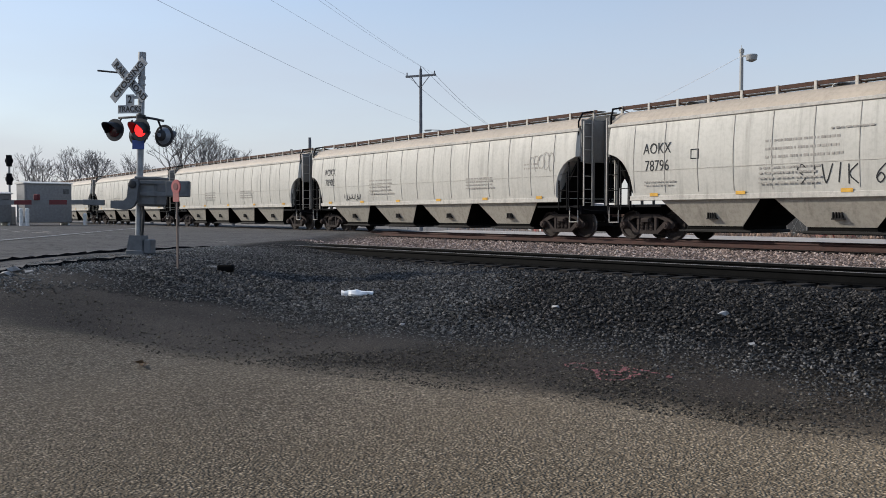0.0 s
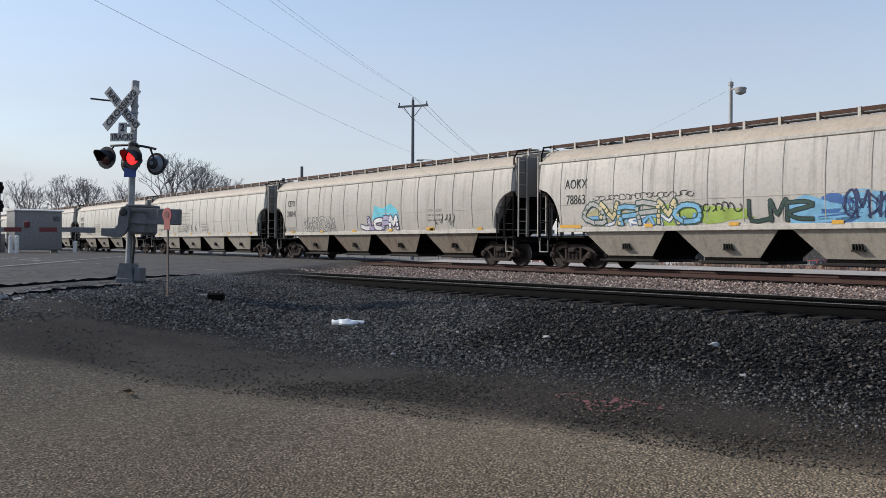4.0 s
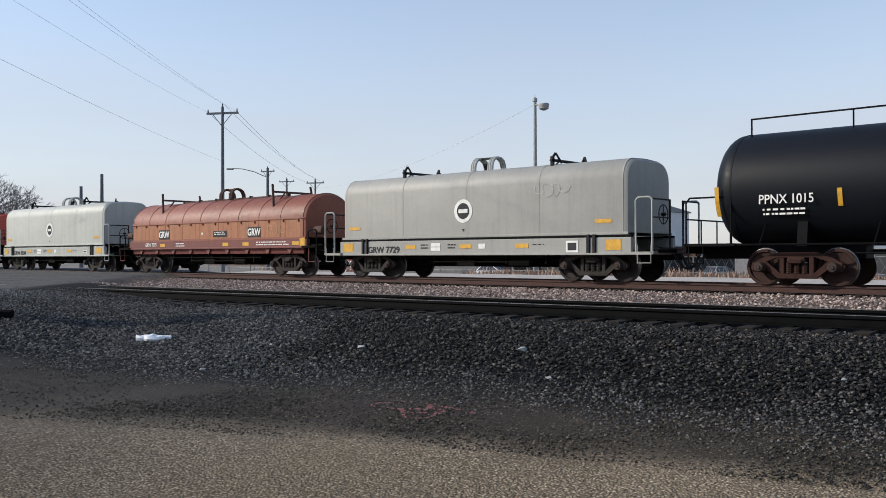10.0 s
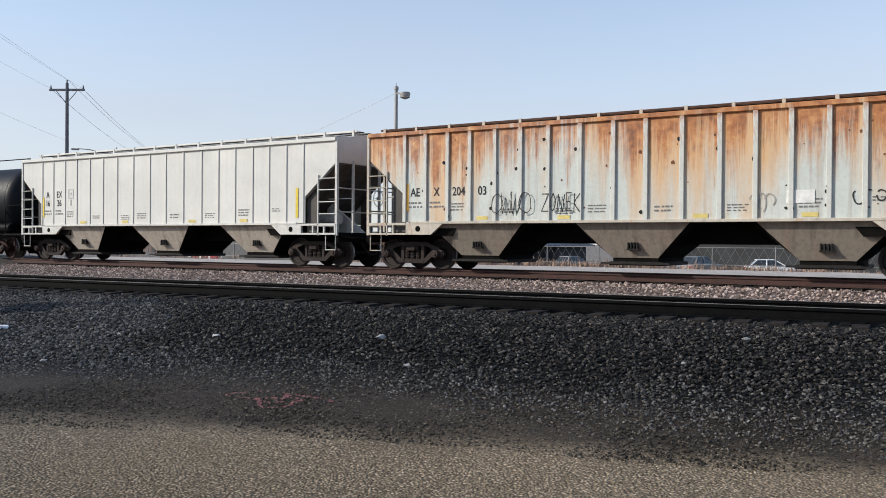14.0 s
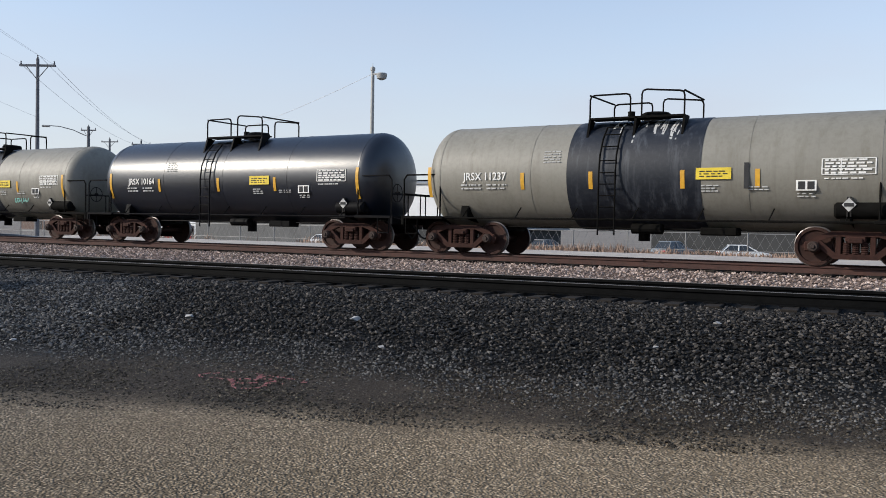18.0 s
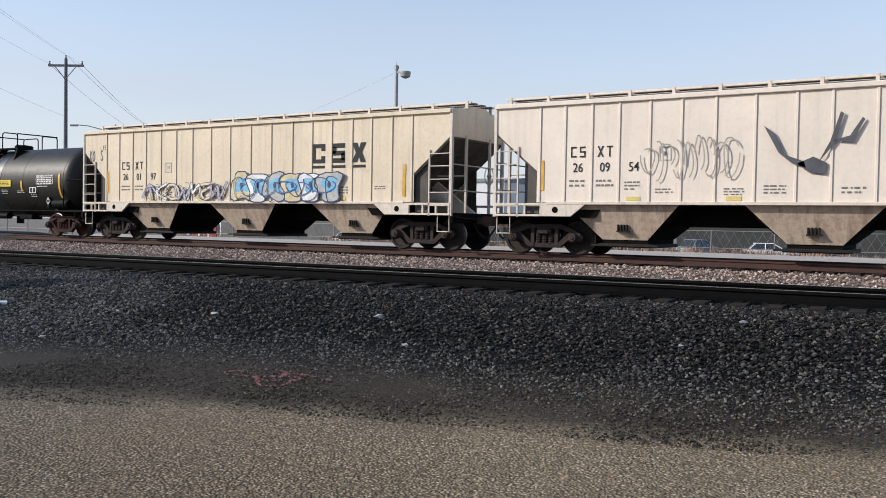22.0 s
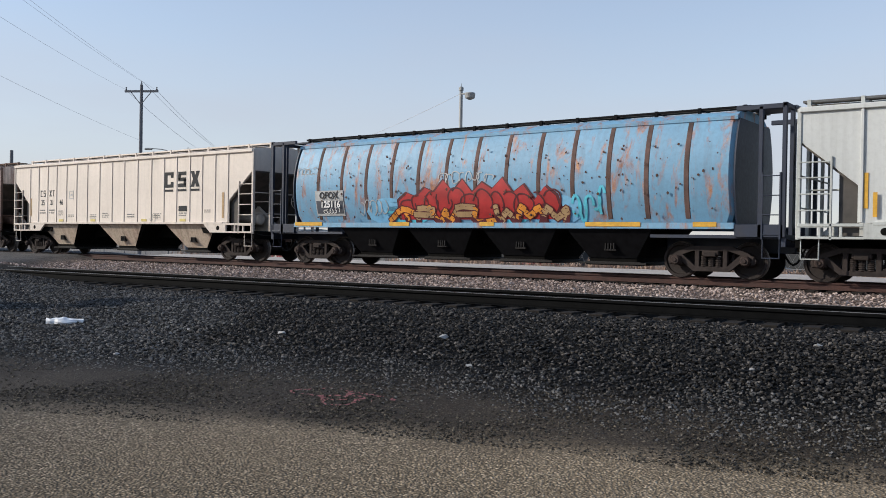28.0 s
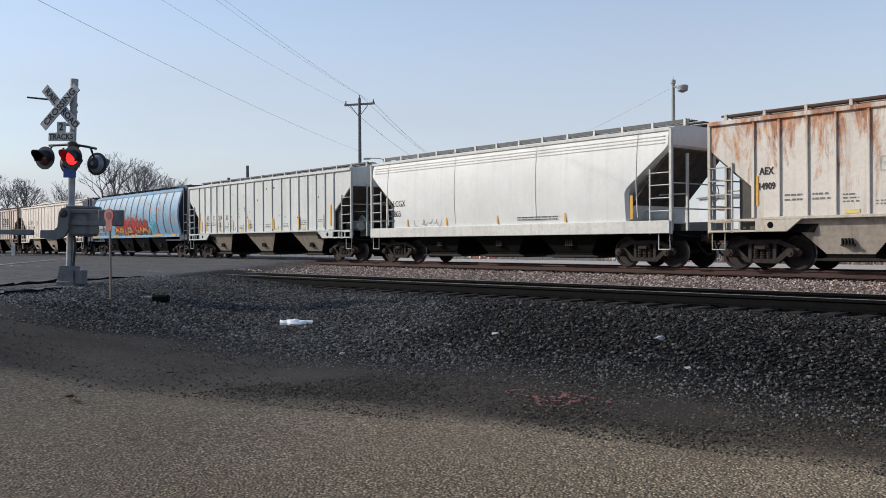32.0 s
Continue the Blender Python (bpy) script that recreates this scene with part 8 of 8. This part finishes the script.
        for (ax, ay), (bx, by) in zip(path, path[1:]):
            for i in range(6):
                pts.append((ax + (bx - ax) * i / 6 + rnd.uniform(-0.09, 0.09), ay + (by - ay) * i / 6 + rnd.uniform(-0.09, 0.09)))
        n = len(pts)
        face, lid, hs = Shape(), Shape(), []
        for i, (x, y) in enumerate(pts):
            hs.append(height(x, y) + tall * rnd.uniform(0.35, 1.1) * min(1.0, i / 4, (n - 1 - i) / 4) + 0.012)
        for i in range(n - 1):
            (ax, ay), (bx, by) = pts[i], pts[i + 1]
            u, v = rnd.uniform(0.8, 1.1) * back, rnd.uniform(0.8, 1.1) * back
            face.add([(ax, ay, height(ax, ay) - 0.04), (bx, by, height(bx, by) - 0.04), (bx - 0.02, by + 0.01, hs[i + 1]), (ax - 0.02, ay + 0.01, hs[i])], [(0, 1, 2, 3)])
            q = [(ax - 0.02, ay + 0.01), (bx - 0.02, by + 0.01), (bx - 0.62 * back, by - 0.5 * back), (ax - 0.62 * back, ay - 0.5 * back)]
            lid.add([(q[0][0], q[0][1], hs[i]), (q[1][0], q[1][1], hs[i + 1]), (q[2][0], q[2][1], height(*q[2]) - 0.01), (q[3][0], q[3][1], height(*q[3]) - 0.01)], [(0, 1, 2, 3)])
        part("broken_face", face, tar, edge)
        part("asphalt_layer", lid, top_coat, edge)
    for k, (x, y, size) in enumerate(((-15.75, 2.75, 0.16), (-15.25, 2.55, 0.13), (-15.5, 2.95, 0.09), (-18.3, 5.75, 0.08), (-17.6, 5.2, 0.06))):
        v, f = STONES[(k + 3) % 8]
        sh = Shape().add([(q[0] * size, q[1] * size * 0.8, q[2] * size * 0.6) for q in v], f)
        tagged(part("pale_stone", sh, plain("pale_rubble", (0.30, 0.29, 0.28), 0.85, vary=0.3), None, m=pose(x, y, height(x, y) + size * 0.25, 0, 0, 55 * k)), "pale lump of broken concrete beside the street", "stone", "pale stones")
    z = height(-17.5, 7.0)
    tagged(part("concrete_slab", Shape().slab([(-0.62, -0.12), (0.30, -0.20), (0.66, 0.02), (0.40, 0.24), (-0.35, 0.20)], -0.05, 0.06, "z"), plain("slab_grey", (0.22, 0.215, 0.205), 0.9, vary=0.4), None, m=pose(-17.75, 6.85, z + 0.02, 0, 3, 50) @ Matrix.Diagonal((0.6, 0.6, 0.8, 1))), "flat broken piece of concrete half sunk in the ballast", "rubble")
    tagged(part("sunken_block", Shape().box(-0.17, 0.17, -0.08, 0.08, -0.06, 0.09, 0.03), M["grime_shade"], None, m=pose(-17.25, 7.0, z + 0.02, 0, 0, 48)), "black sunken timber block in the ballast", "rubble")
    line = Shape().slab([(-60, 18.6), (-60, 18.75), (-32, 5.25), (-26, 2.4), (-26, 2.25), (-32, 5.10)], 0.775, 0.782, "z")
    tagged(part("road_marking", line, plain("worn_white", (0.36, 0.36, 0.35), 0.8, vary=0.4), None), "worn white line on the street", "road marking", kind="structure")


# ---- poles and wires ----
def pole(name, label, x, y, top, r, mat, arm=0.0, ang=0.0, group=""):
    p = thing(name, label, "utility pole", pose(x, y, height(x, y), 0, 0, ang), group)
    h = top - height(x, y)
    part("shaft", Shape().turned([(-0.3, r * 1.25), (h, r * 0.8)], axis="z", n=12), mat, p, smooth=True)
    if arm:
        part("crossarm", Shape().box(-arm, arm, -0.07, 0.07, h - 0.55, h - 0.40, 0.01), mat, p)
        for e in (-1, 1):
            part("brace", Shape().rod((e * arm * 0.62, -0.05, h - 0.52), (0, -0.1, h - 1.45), 0.03, 5), mat, p)
            part("insulator", Shape().turned([(0, 0.05), (0.08, 0.07), (0.12, 0.03), (0.22, 0.06), (0.24, 0.0)], (e * arm * 0.92, 0, h - 0.40), "z", 8), mat, p)
        part("insulator", Shape().turned([(0, 0.05), (0.08, 0.07), (0.12, 0.03), (0.22, 0.06), (0.24, 0.0)], (0, 0, h), "z", 8), mat, p)
    return p, h


def wire(a, b, sag, mat, r=0.016):
    a, b = Vector(a), Vector(b)
    pts = [a.lerp(b, i / 16) - Vector((0, 0, sag * 4 * (i / 16) * (1 - i / 16))) for i in range(17)]
    tagged(part("wire", Shape().pipe(pts, r, 4), mat, None), "thin overhead wire between the poles", "wire", "overhead wires")


def build_poles(M):
    wood = plain("pole_wood", (0.13, 0.135, 0.15), 0.9, vary=0.4)
    metal = plain("lamp_metal", (0.32, 0.32, 0.31), 0.6, 0.3)
    w = plain("wire_grey", (0.42, 0.43, 0.46), 0.6)
    ang = 43.0
    pole("utility_pole", "grey wooden utility pole with a crossarm behind the train", -55.2, 38.0, 12.6, 0.13, wood, 1.25, 30)
    pole("utility_pole", "distant wooden utility pole with a crossarm", -93.0, 79.0, 12.0, 0.14, wood, 1.25, 30)
    pole("utility_pole", "distant wooden utility pole with two crossarms", -113.0, 90.0, 14.0, 0.18, wood, 1.4, 20)
    pole("utility_pole", "wooden utility pole with a street lamp arm", -97.0, 74.0, 13.5, 0.22, wood, 1.0, 25)
    for x, y, t in ((-142.0, 70.0, 13.2), (-135.0, 70.0, 14.8)):
        pole("utility_pole", "short dark wooden pole beyond the train", x, y, t, 0.30, wood)
    arm = thing("street_lamp", "street lamp on a curved arm", "street lamp", pose(-97.2, 73.8, 0, 0, 0, 35))
    part("arm", Shape().pipe([(0, 0, 12.3), (-1.6, 0, 13.0), (-3.2, 0, 13.4), (-4.6, 0, 13.5)], 0.06, 6), metal, arm)
    part("lantern", Shape().box(-5.5, -4.5, -0.2, 0.2, 13.3, 13.55, 0.08), metal, arm)
    # flood light pole
    f, h = pole("light_pole", "grey metal light pole with a floodlight", -31.98, 45.0, 11.2, 0.13, metal)
    part("bracket", Shape().rod((0, 0, h - 0.25), (0.75, -0.3, h - 0.35), 0.05, 6), metal, f)
    part("floodlight", Shape().turned([(0.0, 0.10), (0.10, 0.30), (0.36, 0.34), (0.42, 0.30), (0.42, 0.001)], (0.95, -0.4, h - 0.75), "z", 16), metal, f, smooth=True)
    part("cap", Shape().turned([(0, 0.15), (0.20, 0.15), (0.28, 0.02), (0.45, 0.015)], (0, 0, h - 0.05), "z", 10), metal, f)
    c, s = math.cos(radians(43)), math.sin(radians(43))
    for o, z in ((-1.1, 12.2), (0.15, 12.75), (1.1, 12.2)):
        a = (-55.2 + o * c, 38.0 + o * s, z)
        b = (-13.0 + o * c * 1.3, -7.7 + o * s * 1.3, z + 0.3)
        d = (-93.0 + o * c, 79.0 + o * s, z - 0.6)
        wire(a, b, 0.7, w, 0.006)
        wire(a, d, 0.7, w, 0.013)
    wire((-55.2, 37.9, 8.6), (-13.6, -7.2, 9.4), 0.5, w, 0.007)
    wire((-31.9, 45.0, 11.0), (-93.0, 79.0, 10.8), 1.2, w, 0.014)


# ---- bare winter trees ----
def bare_tree(x, y, tall, seed, M, wide=1.0):
    rnd = random.Random(seed)
    z = height(x, y)
    t = thing("bare_tree", "leafless winter tree beyond the street", "tree", pose(x, y, z), "bare trees")
    trunk, crown = Shape(), Shape()
    trunk.rod((0, 0, -0.3), (0, 0, tall * 0.22), tall * 0.028, 8, tall * 0.02)

    def grow(p, d, l, r, k):
        q = p + d * l
        (trunk if k == 0 else crown).rod(p, q, max(r, 0.016), 5 if k < 2 else 3, max(r * 0.65, 0.014))
        if k >= 6 or l < 0.25:
            return
        for _ in range(rnd.choice((2, 3, 3) if k < 3 else (2, 2, 2, 3))):
            v = (d + Vector((rnd.uniform(-1, 1) * wide, rnd.uniform(-1, 1) * wide, rnd.uniform(-0.25, 0.65))) * 0.75).normalized()
            grow(q, v, l * rnd.uniform(0.66, 0.86), r * 0.62, k + 1)
    for i in range(4):
        a = i * 1.57 + rnd.uniform(-0.4, 0.4)
        grow(Vector((0, 0, tall * (0.16 + 0.02 * i))), Vector((0.55 * math.cos(a), 0.55 * math.sin(a), 0.9)).normalized(), tall * 0.20, tall * 0.016, 0)
    bark = M["bark"]
    part("trunk", trunk, bark, t)
    part("crown", crown, bark, t)


# ---- parked cars, sheds, fence beyond the tracks ----
def parked_car(x, y, ang, col, M, tall=1.0, label="parked car on the lot beyond the tracks"):
    z = height(x, y)
    c = thing("parked_car", label, "car", pose(x, y, z, 0, 0, ang), "parked cars")
    body = plain("car_paint", col, 0.35, vary=0.1)
    prof = [(-2.25, 0.32), (-2.28, 0.62), (-2.1, 0.86 * tall), (-1.0, 0.94 * tall), (1.0, 0.93 * tall), (2.05, 0.78 * tall), (2.28, 0.58), (2.28, 0.32)]
    rings = []
    for yy, k in ((-0.88, 0.97), (-0.80, 1.0), (0.80, 1.0), (0.88, 0.97)):
        rings.append([(px * k, yy, 0.32 + (pz - 0.32) * (0.94 if k < 1 else 1.0)) for px, pz in prof])
    part("body", Shape().loft(rings), body, c)
    cab = [(-1.75, 0.90 * tall), (-1.25, 1.38 * tall), (0.25, 1.42 * tall), (1.10, 0.92 * tall)]
    part("glasshouse", Shape().loft([[(a, -0.80, b) for a, b in cab[:1]] + [(a, -0.62, b) for a, b in cab[1:3]] + [(a, -0.80, b) for a, b in cab[3:]],
                                  [(a, 0.80, b) for a, b in cab[:1]] + [(a, 0.62, b) for a, b in cab[1:3]] + [(a, 0.80, b) for a, b in cab[3:]]]), M["car_glass"], c)
    part("roof", Shape().box(-1.28, 0.30, -0.64, 0.64, 1.385 * tall, 1.46 * tall, 0.03), body, c)
    for px0, px1 in ((-1.78, -1.24), (1.12, 0.24), (-0.45, -0.42)):
        part("pillar", Shape().rod((px0, -0.82, 0.90 * tall), (px1, -0.65, 1.40 * tall), 0.05, 5), body, c)
    for e in (-1, 1):
        for px in (-1.38, 1.42):
            w = part("wheel", Shape().turned([(-0.10, 0.32), (0.10, 0.32)], (px, e * 0.80, 0.32), "y", 16), M["rubber"], c)
            part("rim", Shape().turned([(-0.11, 0.2), (0.11, 0.2)], (px, e * 0.80, 0.32), "y", 12), M["grey_ink"], w)
    part("tail_light", Shape().box(-2.30, -2.2, -0.80, -0.5, 0.62, 0.80, 0.01), M["red_paint"], c)
    part("headlight", Shape().box(2.12, 2.26, -0.80, -0.5, 0.58, 0.70, 0.01), M["white_ink"], c)


def shed(name, label, x0, x1, y0, y1, top, wall, roof, over=0.4, doors=0):
    z = height((x0 + x1) / 2, y0) - 0.3
    b = thing(name, label, "building", pose(0, 0, 0))
    part("wall", Shape().box(x0, x1, y0, y1, z, top - 0.25, 0.02), wall, b)
    part("roof", Shape().slab([(y0 - over, top - 0.25), (y0 - over, top - 0.12), ((y0 + y1) / 2, top + 0.35), (y1 + over, top - 0.12), (y1 + over, top - 0.25)], x0 - over, x1 + over, "x"), roof, b)
    for i in range(doors):
        x = x0 + (x1 - x0) * (i + 0.5) / doors
        part("door", Shape().box(x - 0.5, x + 0.5, y0 - 0.06, y0 - 0.01, z + 0.3, z + 2.3, 0.01), plain("door_dark", (0.05, 0.05, 0.055), 0.6), b)
    return b


def build_beyond(M):
    dark = plain("shed_dark", (0.048, 0.049, 0.050), 0.8, vary=0.3, scale=0.6)
    grey = plain("shed_grey", (0.105, 0.106, 0.107), 0.8, vary=0.25, scale=0.6)
    pale = plain("wall_white", (0.62, 0.63, 0.64), 0.8, vary=0.12, scale=0.4)
    roof = plain("roof_grey", (0.22, 0.23, 0.24), 0.7, vary=0.2, scale=0.7)
    brick = plain("wall_brown", (0.14, 0.10, 0.085), 0.9, vary=0.3, scale=0.8)
    shed("warehouse", "long low grey warehouse beyond the tracks", -84, -63, 80, 92, 2.6, grey, roof)
    shed("shed", "low dark shed with a pale roof", -62, -52, 84, 92, 1.5, dark, roof, 0.8, 3)
    shed("shed", "low dark shed with a pale roof edge", -50, -40, 86, 94, 1.6, dark, roof, 0.8, 2)
    w = shed("warehouse", "white warehouse with a grey base", -53, -42.5, 79, 88, 6.2, pale, roof, 0.2)
    part("base_wall", Shape().box(-53.2, -42.3, 78.6, 88.2, -1.0, 2.4, 0.02), dark, w)
    shed("warehouse", "dark low warehouse beyond the parked cars", -30, 4, 96, 110, 2.3, dark, roof)
    shed("warehouse", "grey distant building beyond the lot", -30, 40, 150, 165, 3.0, grey, roof)
    shed("warehouse", "brown distant building beyond the street", -150, -104, 100, 112, 3.2, brick, roof, 0.4, 4)
    shed("warehouse", "pale building with dark doors beyond the street", -104, -88, 92, 100, 2.5, pale, roof, 0.3, 6)
    s = thing("sign_board", "red sign board with a white shield", "sign", pose(-65.3, 60.0, height(-65.3, 60)))
    part("board", Shape().box(-1.75, 1.75, -0.06, 0.06, 0.3, 2.3, 0.02), plain("sign_red", (0.25, 0.025, 0.03), 0.6), s)
    part("shield", Shape().slab([(-0.75, 2.1), (0.75, 2.1), (0.75, 1.0), (0.0, 0.5), (-0.75, 1.0)], -0.075, -0.06), M["white_ink"], s)
    part("shield_core", Shape().slab([(-0.5, 1.9), (-0.15, 1.9), (-0.15, 1.15), (0.15, 1.15), (0.15, 1.9), (0.5, 1.9), (0.5, 1.1), (0.0, 0.8), (-0.5, 1.1)], -0.085, -0.075), plain("sign_red2", (0.25, 0.025, 0.03), 0.6), s)
    parked_car(-61.1, 77.9, 8, (0.75, 0.75, 0.76), M, 1.0, "white saloon car parked beyond the tracks")
    for x, y, a, c, t in ((-4.0, 79.2, 60, (0.72, 0.72, 0.73), 1.0), (-16.6, 79.2, 20, (0.68, 0.69, 0.70), 1.0), (-23.1, 80.5, 70, (0.16, 0.19, 0.22), 1.1),
                          (-36.3, 81.8, 75, (0.25, 0.24, 0.23), 1.0), (-43.6, 75.0, 80, (0.30, 0.045, 0.035), 1.0), (9.2, 79.2, 62, (0.5, 0.5, 0.52), 1.1)):
        parked_car(x, y, a, c, M, t)
    # wire fence along the far side of the line
    fence = thing("wire_fence", "grey chain-link fence along the far side of the line", "fence", pose(0, 0, 0))
    steel = plain("fence_steel", (0.20, 0.20, 0.20), 0.6, 0.3)
    yf = 44.0
    zz = height(-20, yf)
    for i in range(29):
        x = -78 + i * 3.0
        part("post", Shape().rod((x, yf, zz - 0.2), (x, yf, zz + 1.9), 0.04, 6), steel, fence)
    for z in (0.15, 1.0, 1.85):
        part("rail", Shape().rod((-78, yf, zz + z), (6, yf, zz + z), 0.022, 5), steel, fence)
    mesh = Shape()
    x = -78
    while x < 6:
        for d in (1, -1):
            mesh.rod((x, yf, zz + (0.1 if d > 0 else 1.85)), (x + 1.0, yf, zz + (1.85 if d > 0 else 0.1)), 0.006, 3)
        x += 0.45
    part("wire_mesh", mesh, steel, fence, kind="stuff")
    # dry weeds
    rnd = random.Random(9)
    g = Shape()
    for k in range(21000):
        brush = k % 4 > 0
        x, y = (rnd.uniform(-33, 6), rnd.uniform(39.0, 43.5)) if brush else (rnd.uniform(-60, 6), rnd.uniform(37, 47))
        clump = noise.noise((x * 0.35, y * 0.35, 0.0))
        if clump < (-0.12 if brush else 0.10):
            continue
        z = height(x, y)
        h, a = rnd.uniform(0.12, 0.46) * (1.0 + 0.7 * clump + 0.4 * noise.noise((x * 1.1, y * 1.1, 5.0))), rnd.uniform(0, 6.28)
        w = 0.055 if brush else 0.03
        c, s2 = w * math.cos(a), w * math.sin(a)
        tx, ty = rnd.uniform(-0.25, 0.25), rnd.uniform(-0.25, 0.25)
        g.add([(x - c, y - s2, z), (x + c, y + s2, z), (x + tx, y + ty, z + h)], [(0, 1, 2)])
    tagged(part("dry_weeds", g, plain("straw", (0.34, 0.235, 0.175), 0.9, vary=0.6, scale=1.2), None), "dry straw-coloured weeds beyond the tracks", "weeds", kind="stuff")
    for k, (x, y, h) in enumerate(((-171, 35.2, 14.0), (-146, 36.3, 13.6), (-135, 43, 11.5), (-121, 44, 15.5), (-113, 45, 13.0), (-160, 40, 9.0), (-190, 40, 10), (-125, 52, 11.0), (-205, 42, 11))):
        bare_tree(x, y, h * 1.02, 100 + k, M, 1.05)
    # equipment house of the crossing and a further signal
    alu = plain("aluminium", (0.21, 0.21, 0.212), 0.5, 0.3, vary=0.25)
    for x, y, turn, half, tall, label in ((-78.2, 16.1, 97, 1.85, 3.40, "grey metal signal equipment house on legs"), (-81.2, 12.3, 97, 1.6, 2.6, "low pale metal equipment house beside the street")):
        c = thing("equipment_house", label, "equipment cabinet", pose(x, y, 0.76, 0, 0, turn))
        part("body", Shape().box(-half, half, -1.0, 1.0, 0.25, tall, 0.03), alu, c)
        part("roof", Shape().slab([(-1.15, tall), (-1.15, tall + 0.07), (0, tall + 0.2), (1.15, tall + 0.07), (1.15, tall)], -half - 0.1, half + 0.1, "x"), M["trim_white"], c)
        for e in (-half + 0.2, half - 0.2):
            part("leg", Shape().box(e - 0.1, e + 0.1, -0.9, 0.9, -0.1, 0.25, 0.02), M["white_ink"], c)
        part("door", Shape().box(-half + 0.15, -half + 1.0, -1.04, -1.0, 0.4, tall - 0.35, 0.01), alu, c)
        part("vent", Shape().box(half - 0.7, half - 0.2, -1.03, -1.0, tall - 0.8, tall - 0.4, 0.01), M["board_grey"], c)
    for x, y, h in ((-75.9, 13.9, 1.3), (-75.7, 14.3, 1.3), (-76.6, 18.9, 0.9)):
        tagged(part("bollard", Shape().turned([(-0.2, 0.16), (h, 0.16), (h + 0.08, 0.1), (h + 0.1, 0.001)], axis="z", n=12), M["white_ink"], None, m=pose(x, y, 0.78), smooth=True), "white post guarding the equipment house", "bollard", "white posts")
    m = thing("signal_mast", "far crossing signal with dark lamps", "crossing signal", pose(-84.5, 14.6, 0.76, 0, 0, -30))
    part("mast", Shape().rod((0, 0, 0), (0, 0, 6.0), 0.09, 8), alu, m)
    for z in (4.0, 5.6):
        part("lamp_head", Shape().turned([(-0.15, 0.30), (-0.05, 0.34), (0.05, 0.34)], (0, 0, z), "x", 16).box(-0.2, 0.2, -0.2, 0.2, z - 0.5, z + 0.5, 0.05), M["black_steel"], m)
    part("case", Shape().box(-0.5, 0.5, -0.3, 0.3, 0, 1.6, 0.05), alu, m)


# ---- what moves ----
TRAVEL = [
    (0.0, 177.72),
    (2.0, 155.11),
    (4.0, 132.61),
    (6.0, 110.12),
    (8.0, 87.63),
    (10.0, 65.77),
    (12.0, 44.11),
    (14.0, 22.09),
    (16.0, 0.00),
    (18.0, -21.78),
    (20.0, -43.39),
    (22.0, -65.09),
    (24.0, -86.92),
    (26.0, -108.57),
    (28.0, -130.14),
    (30.0, -151.56),
    (32.0, -173.16),
]


def motions():
    """The train rolls past; every wheel turns with it."""
    for ob, q in CARS:
        walk(ob, [(t, pose(q + s, FAR_TRACK, FAR_TOP)) for t, s in TRAVEL])
    ts, ss = [t for t, s in TRAVEL], [s for t, s in TRAVEL]
    rows = []
    for k in range(961):
        t = k / 30
        turn = math.degrees(float(np.interp(t, ts, ss)) / WHEEL_R)
        rows.append((t, pose(0, 0, 0, 0, turn % 360.0, 0)))
    first = SPIN[0]
    walk(first, rows)
    act, slot = first.animation_data.action, first.animation_data.action_slot
    for w in SPIN[1:]:
        w.rotation_mode = "QUATERNION"
        w.animation_data_create()
        w.animation_data.action = act
        w.animation_data.action_slot = slot


build_ground()
M = car_materials()
build_tracks(M)
build_train(M)
build_signal(M)
build_poles(M)
build_beyond(M)
build_clutter(M)
build_ballast()
motions()
